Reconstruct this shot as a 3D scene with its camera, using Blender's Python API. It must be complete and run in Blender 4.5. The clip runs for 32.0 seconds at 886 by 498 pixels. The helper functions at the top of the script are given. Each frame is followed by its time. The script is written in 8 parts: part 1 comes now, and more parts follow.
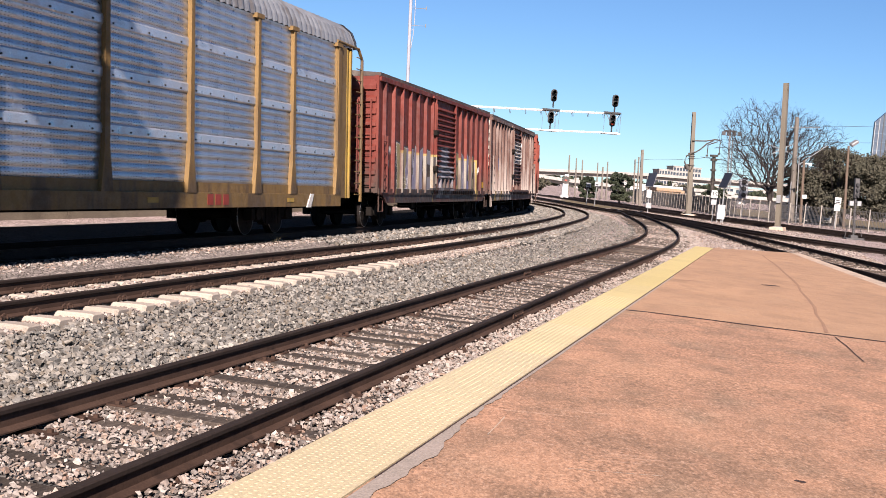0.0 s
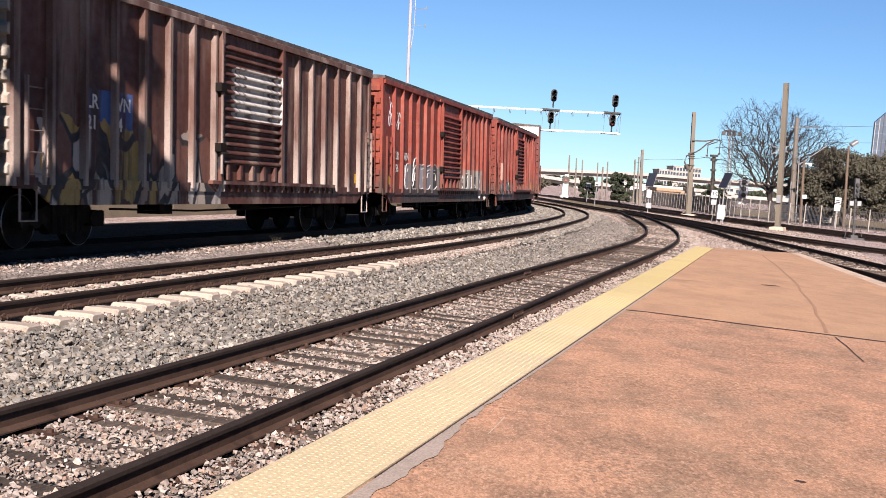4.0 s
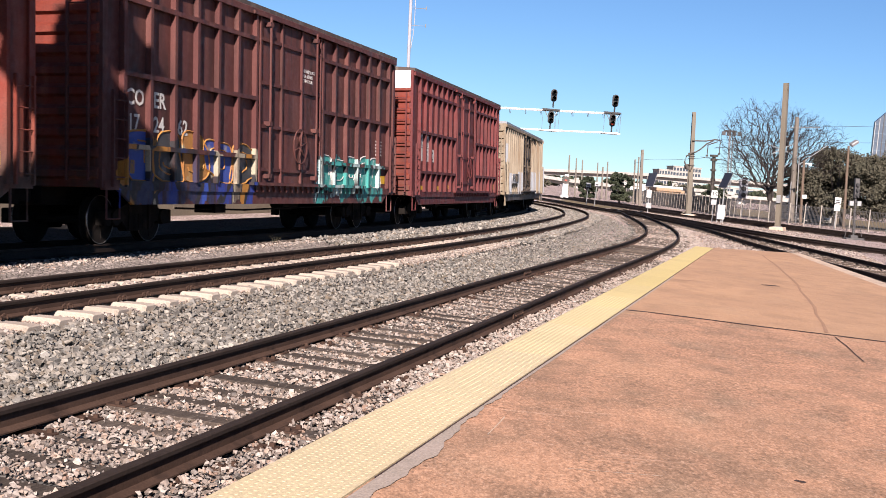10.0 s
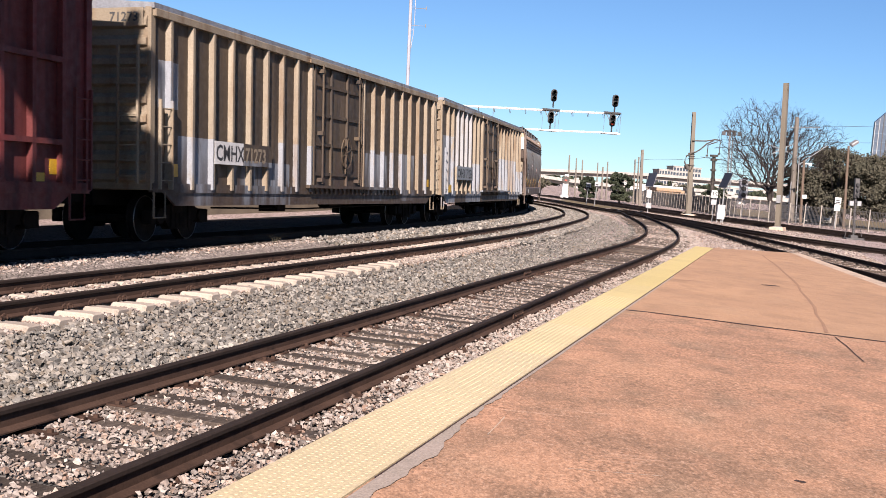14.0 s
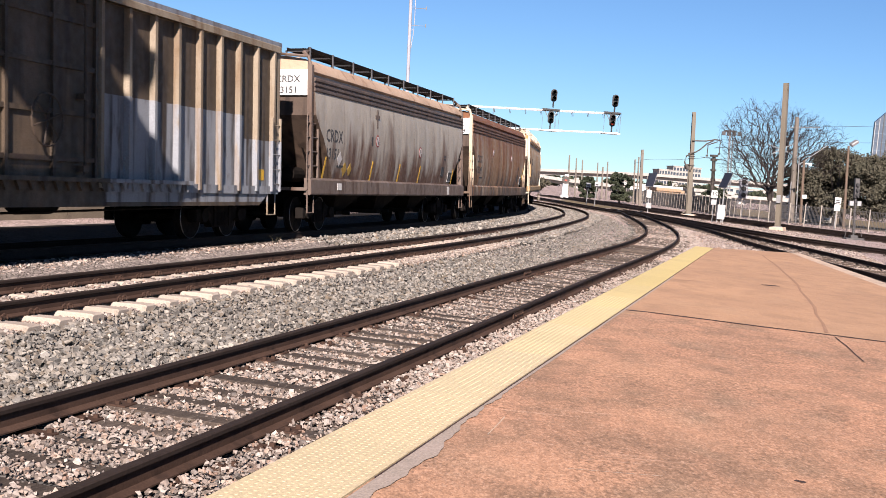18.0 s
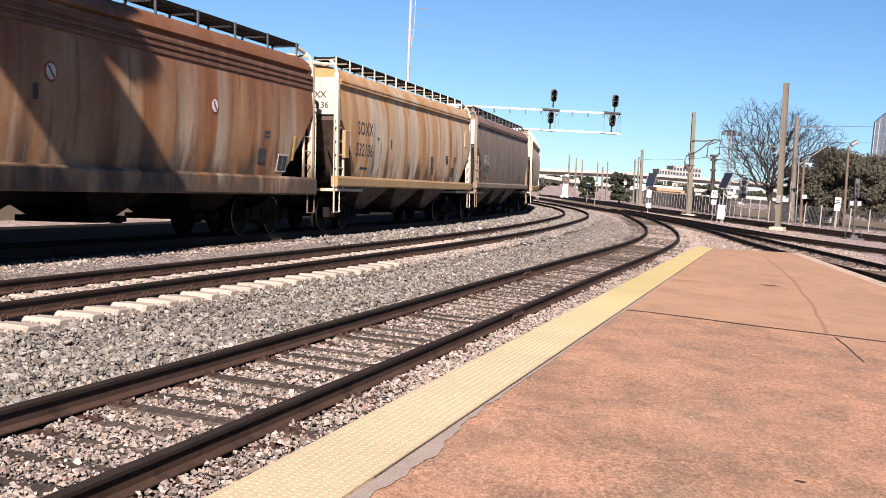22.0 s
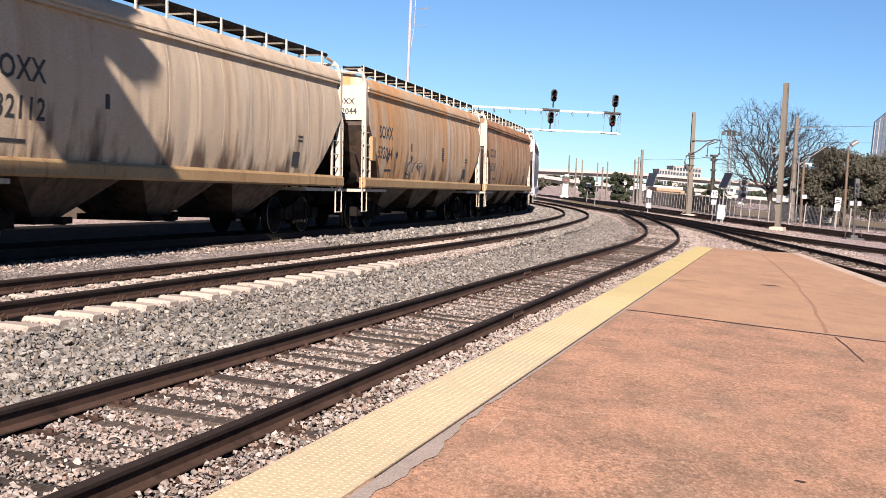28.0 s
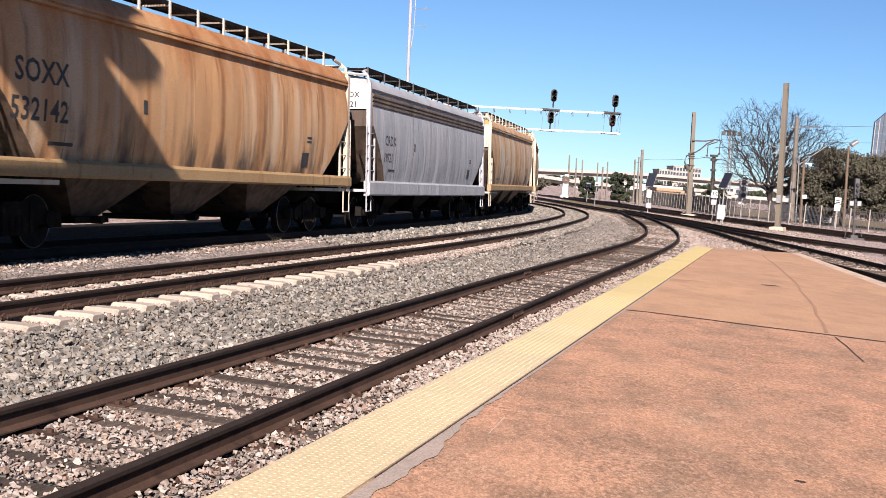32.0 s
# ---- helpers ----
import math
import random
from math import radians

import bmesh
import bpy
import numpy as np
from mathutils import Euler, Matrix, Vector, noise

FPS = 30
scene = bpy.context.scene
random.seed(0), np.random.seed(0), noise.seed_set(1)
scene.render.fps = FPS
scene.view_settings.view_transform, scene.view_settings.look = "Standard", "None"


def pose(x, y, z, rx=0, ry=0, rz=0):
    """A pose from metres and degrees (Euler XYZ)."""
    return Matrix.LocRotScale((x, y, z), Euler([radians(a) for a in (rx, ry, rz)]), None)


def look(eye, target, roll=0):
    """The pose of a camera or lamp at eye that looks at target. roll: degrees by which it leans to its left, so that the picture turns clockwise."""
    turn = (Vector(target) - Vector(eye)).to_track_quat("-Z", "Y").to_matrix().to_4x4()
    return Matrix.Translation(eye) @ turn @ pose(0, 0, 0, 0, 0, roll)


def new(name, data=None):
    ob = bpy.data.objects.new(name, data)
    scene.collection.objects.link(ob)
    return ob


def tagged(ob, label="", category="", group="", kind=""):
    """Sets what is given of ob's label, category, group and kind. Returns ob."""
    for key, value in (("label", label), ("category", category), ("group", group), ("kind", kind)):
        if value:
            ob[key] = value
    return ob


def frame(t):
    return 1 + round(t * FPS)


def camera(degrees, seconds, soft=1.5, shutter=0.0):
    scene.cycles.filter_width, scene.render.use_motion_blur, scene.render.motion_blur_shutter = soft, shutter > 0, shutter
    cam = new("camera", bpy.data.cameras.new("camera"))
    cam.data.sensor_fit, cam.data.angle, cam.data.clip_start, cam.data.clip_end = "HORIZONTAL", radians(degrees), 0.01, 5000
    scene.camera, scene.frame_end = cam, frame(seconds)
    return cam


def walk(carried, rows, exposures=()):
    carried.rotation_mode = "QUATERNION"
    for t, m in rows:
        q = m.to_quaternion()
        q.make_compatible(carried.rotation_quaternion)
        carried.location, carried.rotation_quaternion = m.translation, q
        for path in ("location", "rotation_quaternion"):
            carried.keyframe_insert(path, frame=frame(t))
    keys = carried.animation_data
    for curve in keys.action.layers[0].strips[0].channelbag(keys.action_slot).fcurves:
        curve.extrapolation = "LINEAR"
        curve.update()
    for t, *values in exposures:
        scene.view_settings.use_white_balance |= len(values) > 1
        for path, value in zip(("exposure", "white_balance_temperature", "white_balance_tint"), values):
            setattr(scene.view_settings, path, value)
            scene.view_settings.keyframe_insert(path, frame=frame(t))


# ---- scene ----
cam = camera(41.586, 32.0, soft=0.8, shutter=0.12)
# z = 0 is the top of the rails of the near track; the phone is held 1.78 m above the platform
CAM = Matrix.Translation((0, 0, 1.947)) @ pose(0, 0, 0, 90 - 3.755, 0, 0) @ pose(0, 0, 0, 0, 0, 5.047)
walk(cam, [(0.0, CAM), (32.0, CAM)], exposures=[(0.0, 1.22, 6500, 19), (32.0, 1.22, 6500, 19)])

# ---- light: clear winter sky, low sun behind the camera ----
SUN_AZ, SUN_EL = 0.025, radians(29)
SUN_WAY = Vector((math.sin(SUN_AZ) * math.cos(SUN_EL), math.cos(SUN_AZ) * math.cos(SUN_EL), -math.sin(SUN_EL)))
world = bpy.data.worlds.new("world")
scene.world = world
world.use_nodes = True
wn = world.node_tree.nodes
sky = wn.new("ShaderNodeTexSky")
sky.sky_type, sky.sun_disc = "NISHITA", False
sky.sun_elevation, sky.sun_rotation = SUN_EL, math.pi + SUN_AZ
sky.air_density, sky.dust_density, sky.ozone_density = 0.8, 0.0, 3.0
tint = wn.new("ShaderNodeMix")
tint.data_type, tint.blend_type = "RGBA", "MULTIPLY"
tint.inputs["Factor"].default_value, tint.inputs["B"].default_value = 1.0, (0.77, 1.05, 1.24, 1.0)
world.node_tree.links.new(sky.outputs[0], tint.inputs["A"])
world.node_tree.links.new(tint.outputs["Result"], wn["Background"].inputs[0])
wn["Background"].inputs[1].default_value = 0.0372
sun = new("sun", bpy.data.lights.new("sun", "SUN"))
sun.data.energy, sun.data.angle, sun.data.color = 5.7, radians(0.53), (1.0, 0.92, 0.83)
sun.matrix_basis = look((0, 0, 60), Vector((0, 0, 60)) + SUN_WAY)


# ---- mesh helpers ----
class Geo:
    """Collects vertices and faces of one mesh."""
    def __init__(self):
        self.v, self.f = [], []

    def add(self, vs, fs):
        n = len(self.v)
        self.v += [tuple(a) for a in vs]
        self.f += [tuple(i + n for i in f) for f in fs]
        return self

    def box(self, x0, x1, y0, y1, z0, z1, m=None, c=0.0):
        """A box, its long edges cut by c."""
        x0, x1, y0, y1, z0, z1 = min(x0, x1), max(x0, x1), min(y0, y1), max(y0, y1), min(z0, z1), max(z0, z1)
        if c:
            ring = [(x0 + c, y0), (x1 - c, y0), (x1, y0 + c), (x1, y1 - c), (x1 - c, y1), (x0 + c, y1), (x0, y1 - c), (x0, y0 + c)]
            inner = [(x0 + 2 * c, y0 + c), (x1 - 2 * c, y0 + c), (x1 - c, y0 + 2 * c), (x1 - c, y1 - 2 * c), (x1 - 2 * c, y1 - c), (x0 + 2 * c, y1 - c), (x0 + c, y1 - 2 * c), (x0 + c, y0 + 2 * c)]
            vs = [(x, y, z0) for x, y in ring] + [(x, y, z1 - c) for x, y in ring] + [(x, y, z1) for x, y in inner]
            fs = [tuple(reversed(range(8)))] + [(i, (i + 1) % 8, 8 + (i + 1) % 8, 8 + i) for i in range(8)] + [(8 + i, 8 + (i + 1) % 8, 16 + (i + 1) % 8, 16 + i) for i in range(8)] + [tuple(range(16, 24))]
        else:
            vs = [(x0, y0, z0), (x1, y0, z0), (x1, y1, z0), (x0, y1, z0), (x0, y0, z1), (x1, y0, z1), (x1, y1, z1), (x0, y1, z1)]
            fs = [(3, 2, 1, 0), (4, 5, 6, 7), (0, 1, 5, 4), (1, 2, 6, 5), (2, 3, 7, 6), (3, 0, 4, 7)]
        if m is not None:
            vs = [m @ Vector(v) for v in vs]
        return self.add(vs, fs)

    def prism(self, poly, axis, a, b):
        """A polygon of (u, w) swept along an axis from a to b."""
        put = {"x": lambda u, w, t: (t, u, w), "y": lambda u, w, t: (u, t, w), "z": lambda u, w, t: (u, w, t)}[axis]
        n = len(poly)
        vs = [put(u, w, a) for u, w in poly] + [put(u, w, b) for u, w in poly]
        return self.add(vs, [tuple(reversed(range(n))), tuple(range(n, 2 * n))] + [(i, (i + 1) % n, n + (i + 1) % n, n + i) for i in range(n)])

    def tube(self, pts, r, n=6, r1=None, caps=True):
        """A round bar along points, of radius r (to r1)."""
        pts = [Vector(p) for p in pts]
        rings = []
        up = Vector((0.0123, 0.021, 1))
        for i, p in enumerate(pts):
            d = (pts[min(i + 1, len(pts) - 1)] - pts[max(i - 1, 0)]).normalized()
            s = d.cross(up)
            s = s.normalized() if s.length > 0.05 else d.cross(Vector((1, 0.1, 0))).normalized()
            u = s.cross(d)
            k = r if r1 is None else r + (r1 - r) * i / (len(pts) - 1)
            rings.append([p + (s * math.cos(2 * math.pi * j / n) + u * math.sin(2 * math.pi * j / n)) * k for j in range(n)])
        vs = [v for ring in rings for v in ring]
        fs = [(i * n + j, i * n + (j + 1) % n, (i + 1) * n + (j + 1) % n, (i + 1) * n + j) for i in range(len(pts) - 1) for j in range(n)]
        if caps:
            fs += [tuple(reversed(range(n))), tuple(range(len(vs) - n, len(vs)))]
        return self.add(vs, fs)

    def disc(self, c, axis, r, half, n=20):
        """A short cylinder round a centre, along an axis x, y or z."""
        d = {"x": Vector((1, 0, 0)), "y": Vector((0, 1, 0)), "z": Vector((0, 0, 1))}[axis] * half
        return self.tube([Vector(c) - d, Vector(c) + d], r, n)

    def loft(self, rings, closed=True, caps=False):
        n = len(rings[0])
        vs = [v for ring in rings for v in ring]
        k = n if closed else n - 1
        fs = [(i * n + j, i * n + (j + 1) % n, (i + 1) * n + (j + 1) % n, (i + 1) * n + j) for i in range(len(rings) - 1) for j in range(k)]
        if caps:
            fs += [tuple(reversed(range(n))), tuple(range(len(vs) - n, len(vs)))]
        return self.add(vs, fs)

    def mesh(self, name, material, smooth=False):
        me = bpy.data.meshes.new(name)
        me.from_pydata(self.v, [], self.f)
        me.update()
        bm = bmesh.new()
        bm.from_mesh(me)
        bmesh.ops.recalc_face_normals(bm, faces=bm.faces)
        bm.to_mesh(me)
        bm.free()
        if smooth:
            me.polygons.foreach_set("use_smooth", [True] * len(me.polygons))
            me.set_sharp_from_angle(angle=radians(35))
        if material:
            me.materials.append(material)
        return me


def part(name, geo, material, parent, label="", smooth=False):
    """One mesh object under a thing or a part (geo: a Geo or a ready mesh)."""
    ob = new(name, geo.mesh(name, material, smooth) if isinstance(geo, Geo) else geo)
    ob.parent = parent
    if label:
        ob["label"] = label
    return ob


def thing(name, label, category, m=None, group="", kind=""):
    ob = new(name)
    if m is not None:
        ob.matrix_basis = m
    return tagged(ob, label, category, group, kind)


def letters(text, size, material, parent, m, name="letter", spread=1.0, label=""):
    """Raised painted letters, 1 mm thick, lying in the plane of m."""
    cu = bpy.data.curves.new(name, "FONT")
    cu.body, cu.size, cu.extrude, cu.space_character, cu.resolution_u = text, size, 0.001, spread, 2
    cu.offset = 0.018 * size
    tmp = bpy.data.objects.new(name, cu)
    scene.collection.objects.link(tmp)
    me = bpy.data.meshes.new_from_object(tmp.evaluated_get(bpy.context.evaluated_depsgraph_get()))
    bpy.data.objects.remove(tmp)
    me.materials.clear()
    return split_letters(me, name, material, parent, m, label)


def split_letters(me, name, material, parent, m, label=""):
    """Each letter of a line of writing as a part of its own."""
    bm = bmesh.new()
    bm.from_mesh(me)
    left, obs = set(bm.verts), []
    while left:
        todo, isle = [left.pop()], set()
        while todo:
            v = todo.pop()
            isle.add(v)
            for e in v.link_edges:
                w = e.other_vert(v)
                if w in left:
                    left.discard(w)
                    todo.append(w)
        ids = {v: i for i, v in enumerate(isle)}
        g = Geo().add([v.co for v in isle], [tuple(ids[v] for v in f.verts) for f in bm.faces if f.verts[0] in ids])
        ob = part(name, g, material, parent, label)
        ob.matrix_basis = m
        obs.append(ob)
    bm.free()
    bpy.data.meshes.remove(me)
    return obs


# ---- materials ----
def material(name, a, b, scale=3.0, rough=0.7, metal=0.0, fine=60.0, bump=0.15, stretch=(1, 1, 1), c=None, spots=(0.55, 0.7), third=None, island=0.0, objrand=0.0, bump_dist=0.01, coord="Object", rough2=None, speck=None, palette=None, spec=None):
    """Base colours a and b mixed by a coarse noise, finer grain on top, c as spots or streaks, relief by the fine noise."""
    ma = bpy.data.materials.new(name)
    ma.use_nodes = True
    nt = ma.node_tree
    N, L = nt.nodes, nt.links.new
    bs = N["Principled BSDF"]
    bs.inputs["Roughness"].default_value, bs.inputs["Metallic"].default_value = rough, metal
    bs.inputs["Specular IOR Level"].default_value = spec if spec is not None else 0.12 if rough >= 0.8 else 0.4
    tc = N.new("ShaderNodeTexCoord")
    mp = N.new("ShaderNodeMapping")
    mp.inputs["Scale"].default_value = stretch
    L(tc.outputs[coord], mp.inputs[0])

    def nz(s, detail=4.0, raw=False):
        n = N.new("ShaderNodeTexNoise")
        n.inputs["Scale"].default_value, n.inputs["Detail"].default_value = s, detail
        L(tc.outputs[coord] if raw else mp.outputs[0], n.inputs["Vector"])
        return n.outputs["Fac"]

    def ramp(f, lo, hi):
        r = N.new("ShaderNodeMapRange")
        r.inputs["From Min"].default_value, r.inputs["From Max"].default_value = lo, hi
        L(f, r.inputs["Value"])
        return r.outputs[0]

    def mix(f, x, y, mode="MIX"):
        m = N.new("ShaderNodeMix")
        m.data_type, m.blend_type = "RGBA", mode
        for sock, val in ((m.inputs["Factor"], f), (m.inputs["A"], x), (m.inputs["B"], y)):
            if isinstance(val, (int, float)):
                sock.default_value = val
            elif isinstance(val, tuple):
                sock.default_value = (*val, 1.0)
            else:
                L(val, sock)
        return m.outputs["Result"]

    col = mix(ramp(nz(scale), 0.35, 0.65), a, b)
    grain = nz(fine, 5.0, True)
    if third:
        col = mix(ramp(nz(scale * 3.1, 6.0), 0.5, 0.68), col, third)
    if c:
        col = mix(ramp(nz(scale * 1.7, 8.0), *spots), col, c)
    if speck:
        # mottling of a hand's width and less
        sp_ = N.new("ShaderNodeHueSaturation")
        rr_ = N.new("ShaderNodeMapRange")
        rr_.inputs["From Min"].default_value, rr_.inputs["From Max"].default_value = 0.34, 0.66
        rr_.inputs["To Min"].default_value, rr_.inputs["To Max"].default_value = speck[1], speck[2]
        L(nz(speck[0], 9.0), rr_.inputs["Value"])
        L(rr_.outputs[0], sp_.inputs["Value"])
        L(col, sp_.inputs["Color"])
        col = sp_.outputs[0]
    if palette:
        # each stone its own tint
        pr = N.new("ShaderNodeValToRGB")
        while len(pr.color_ramp.elements) < len(palette):
            pr.color_ramp.elements.new(0.5)
        for i, (e, pc) in enumerate(zip(pr.color_ramp.elements, palette)):
            e.position, e.color = i / (len(palette) - 1), (*pc, 1)
        L(N.new("ShaderNodeNewGeometry").outputs["Random Per Island"], pr.inputs[0])
        col = mix(0.85, col, pr.outputs[0])
    if island or objrand:
        src = N.new("ShaderNodeNewGeometry").outputs["Random Per Island"] if island else N.new("ShaderNodeObjectInfo").outputs["Random"]
        k = island or objrand
        hs = N.new("ShaderNodeHueSaturation")
        L(ramp(src, 0.0, 1.0), hs.inputs["Value"])
        hs.inputs["Value"].default_value = 1.0
        mr = N.new("ShaderNodeMapRange")
        mr.inputs["To Min"].default_value, mr.inputs["To Max"].default_value = 1 - k, 1 + k
        L(src, mr.inputs["Value"])
        L(mr.outputs[0], hs.inputs["Value"])
        L(col, hs.inputs["Color"])
        col = hs.outputs[0]
    g = N.new("ShaderNodeMapRange")
    g.inputs["From Min"].default_value, g.inputs["From Max"].default_value = 0.3, 0.7
    g.inputs["To Min"].default_value, g.inputs["To Max"].default_value = 0.8, 1.15
    L(grain, g.inputs["Value"])
    hv = N.new("ShaderNodeHueSaturation")
    L(g.outputs[0], hv.inputs["Value"])
    L(col, hv.inputs["Color"])
    L(hv.outputs[0], bs.inputs["Base Color"])
    if rough2 is not None:
        rr = N.new("ShaderNodeMapRange")
        rr.inputs["To Min"].default_value, rr.inputs["To Max"].default_value = rough, rough2
        L(grain, rr.inputs["Value"])
        L(rr.outputs[0], bs.inputs["Roughness"])
    if bump:
        bp = N.new("ShaderNodeBump")
        bp.inputs["Strength"].default_value, bp.inputs["Distance"].default_value = bump, bump_dist
        L(grain, bp.inputs["Height"])
        L(bp.outputs[0], bs.inputs["Normal"])
    return ma




def gravel(name, a, b, scale, dark):
    """Crushed stone seen as a surface: cells of uneven tone, the shade in the gaps between painted dark."""
    ma = bpy.data.materials.new(name)
    ma.use_nodes = True
    N, L = ma.node_tree.nodes, ma.node_tree.links.new
    bs = N["Principled BSDF"]
    bs.inputs["Roughness"].default_value = 0.95
    bs.inputs["Specular IOR Level"].default_value = 0.1
    tc = N.new("ShaderNodeTexCoord").outputs["Object"]
    v = N.new("ShaderNodeTexVoronoi")
    v.inputs["Scale"].default_value = scale
    e = N.new("ShaderNodeTexVoronoi")
    e.feature = "DISTANCE_TO_EDGE"
    e.inputs["Scale"].default_value = scale
    n = N.new("ShaderNodeTexNoise")
    n.inputs["Scale"].default_value, n.inputs["Detail"].default_value = 0.5, 8
    for q in (v, e, n):
        L(tc, q.inputs["Vector"])
    sc = N.new("ShaderNodeSeparateColor")
    L(v.outputs["Color"], sc.inputs[0])
    m = N.new("ShaderNodeMix")
    m.data_type = "RGBA"
    m.inputs["A"].default_value, m.inputs["B"].default_value = (*a, 1), (*b, 1)
    L(sc.outputs[0], m.inputs["Factor"])
    h = N.new("ShaderNodeHueSaturation")
    r = N.new("ShaderNodeMapRange")
    r.inputs["To Min"].default_value, r.inputs["To Max"].default_value = 0.65, 1.3
    L(sc.outputs[1], r.inputs["Value"])
    L(r.outputs[0], h.inputs["Value"])
    L(m.outputs["Result"], h.inputs["Color"])
    g = N.new("ShaderNodeMapRange")
    g.inputs["From Max"].default_value = 0.12
    L(e.outputs["Distance"], g.inputs["Value"])
    m2 = N.new("ShaderNodeMix")
    m2.data_type = "RGBA"
    m2.inputs["A"].default_value = (*dark, 1)
    L(g.outputs[0], m2.inputs["Factor"])
    L(h.outputs[0], m2.inputs["B"])
    h2 = N.new("ShaderNodeHueSaturation")
    r2 = N.new("ShaderNodeMapRange")
    r2.inputs["From Min"].default_value, r2.inputs["From Max"].default_value = 0.3, 0.7
    r2.inputs["To Min"].default_value, r2.inputs["To Max"].default_value = 0.8, 1.15
    L(n.outputs["Fac"], r2.inputs["Value"])
    L(r2.outputs[0], h2.inputs["Value"])
    L(m2.outputs["Result"], h2.inputs["Color"])
    L(h2.outputs[0], bs.inputs["Base Color"])
    bp = N.new("ShaderNodeBump")
    bp.inputs["Strength"].default_value, bp.inputs["Distance"].default_value = 0.9, 0.03
    L(g.outputs[0], bp.inputs["Height"])
    L(bp.outputs[0], bs.inputs["Normal"])
    return ma


M_gravel = gravel("pale_gravel", (0.50, 0.385, 0.345), (0.37, 0.29, 0.262), 13.0, (0.13, 0.105, 0.09))
# kept dark, as the shade seen down between the loose stones
M_bedgrey = gravel("grey_gravel", (0.16, 0.145, 0.13), (0.10, 0.093, 0.085), 15.0, (0.025, 0.022, 0.02))
# near-black stone: the train's shade on the ground is put into this colour
M_beddark = gravel("shade_dark_gravel", (0.022, 0.018, 0.016), (0.014, 0.012, 0.011), 15.0, (0.006, 0.006, 0.005))
M_stone = material("grey_stone", (0.188, 0.183, 0.17), (0.146, 0.143, 0.133), 6.0, 0.95, fine=90.0, bump=0.3, palette=[(0.0235, 0.022, 0.0199), (0.183, 0.165, 0.142), (0.0764, 0.071, 0.0629), (0.257, 0.224, 0.185), (0.049, 0.045, 0.0409), (0.155, 0.119, 0.0828), (0.213, 0.198, 0.176), (0.095, 0.089, 0.0799), (0.338, 0.304, 0.258), (0.128, 0.116, 0.102)])
M_stone_pink = material("pale_stone", (0.260, 0.205, 0.171), (0.205, 0.167, 0.143), 5.0, 0.95, fine=90.0, bump=0.3, palette=[(0.05, 0.042, 0.038), (0.28, 0.225, 0.19), (0.12, 0.10, 0.088), (0.34, 0.27, 0.22), (0.22, 0.14, 0.10), (0.085, 0.077, 0.07), (0.31, 0.27, 0.24), (0.175, 0.145, 0.12), (0.41, 0.355, 0.31), (0.145, 0.125, 0.112)])
M_rail = material("rail_rust", (0.0609, 0.0358, 0.0252), (0.0464, 0.0269, 0.019), 2.0, 0.85, fine=50.0, bump=0.12, c=(0.018, 0.0112, 0.00896), spots=(0.55, 0.75))
M_railtop = material("rail_steel", (0.022, 0.015, 0.012), (0.030, 0.021, 0.017), 1.5, 0.82, 0.0, fine=30.0, bump=0.1)
M_tie = material("weathered_wood", (0.078, 0.060, 0.047), (0.050, 0.039, 0.032), 3.0, 0.9, fine=70.0, bump=0.5, stretch=(1, 9, 9), c=(0.128, 0.104, 0.084), objrand=0.3)
M_conc_tie = material("concrete_tie", (0.335, 0.275, 0.225), (0.285, 0.24, 0.195), 3.0, 0.85, fine=80.0, bump=0.25, c=(0.21, 0.175, 0.14), spots=(0.6, 0.75), objrand=0.12)
M_bedmix = gravel("tan_grey_gravel", (0.36, 0.30, 0.26), (0.235, 0.20, 0.175), 13.0, (0.07, 0.06, 0.05))


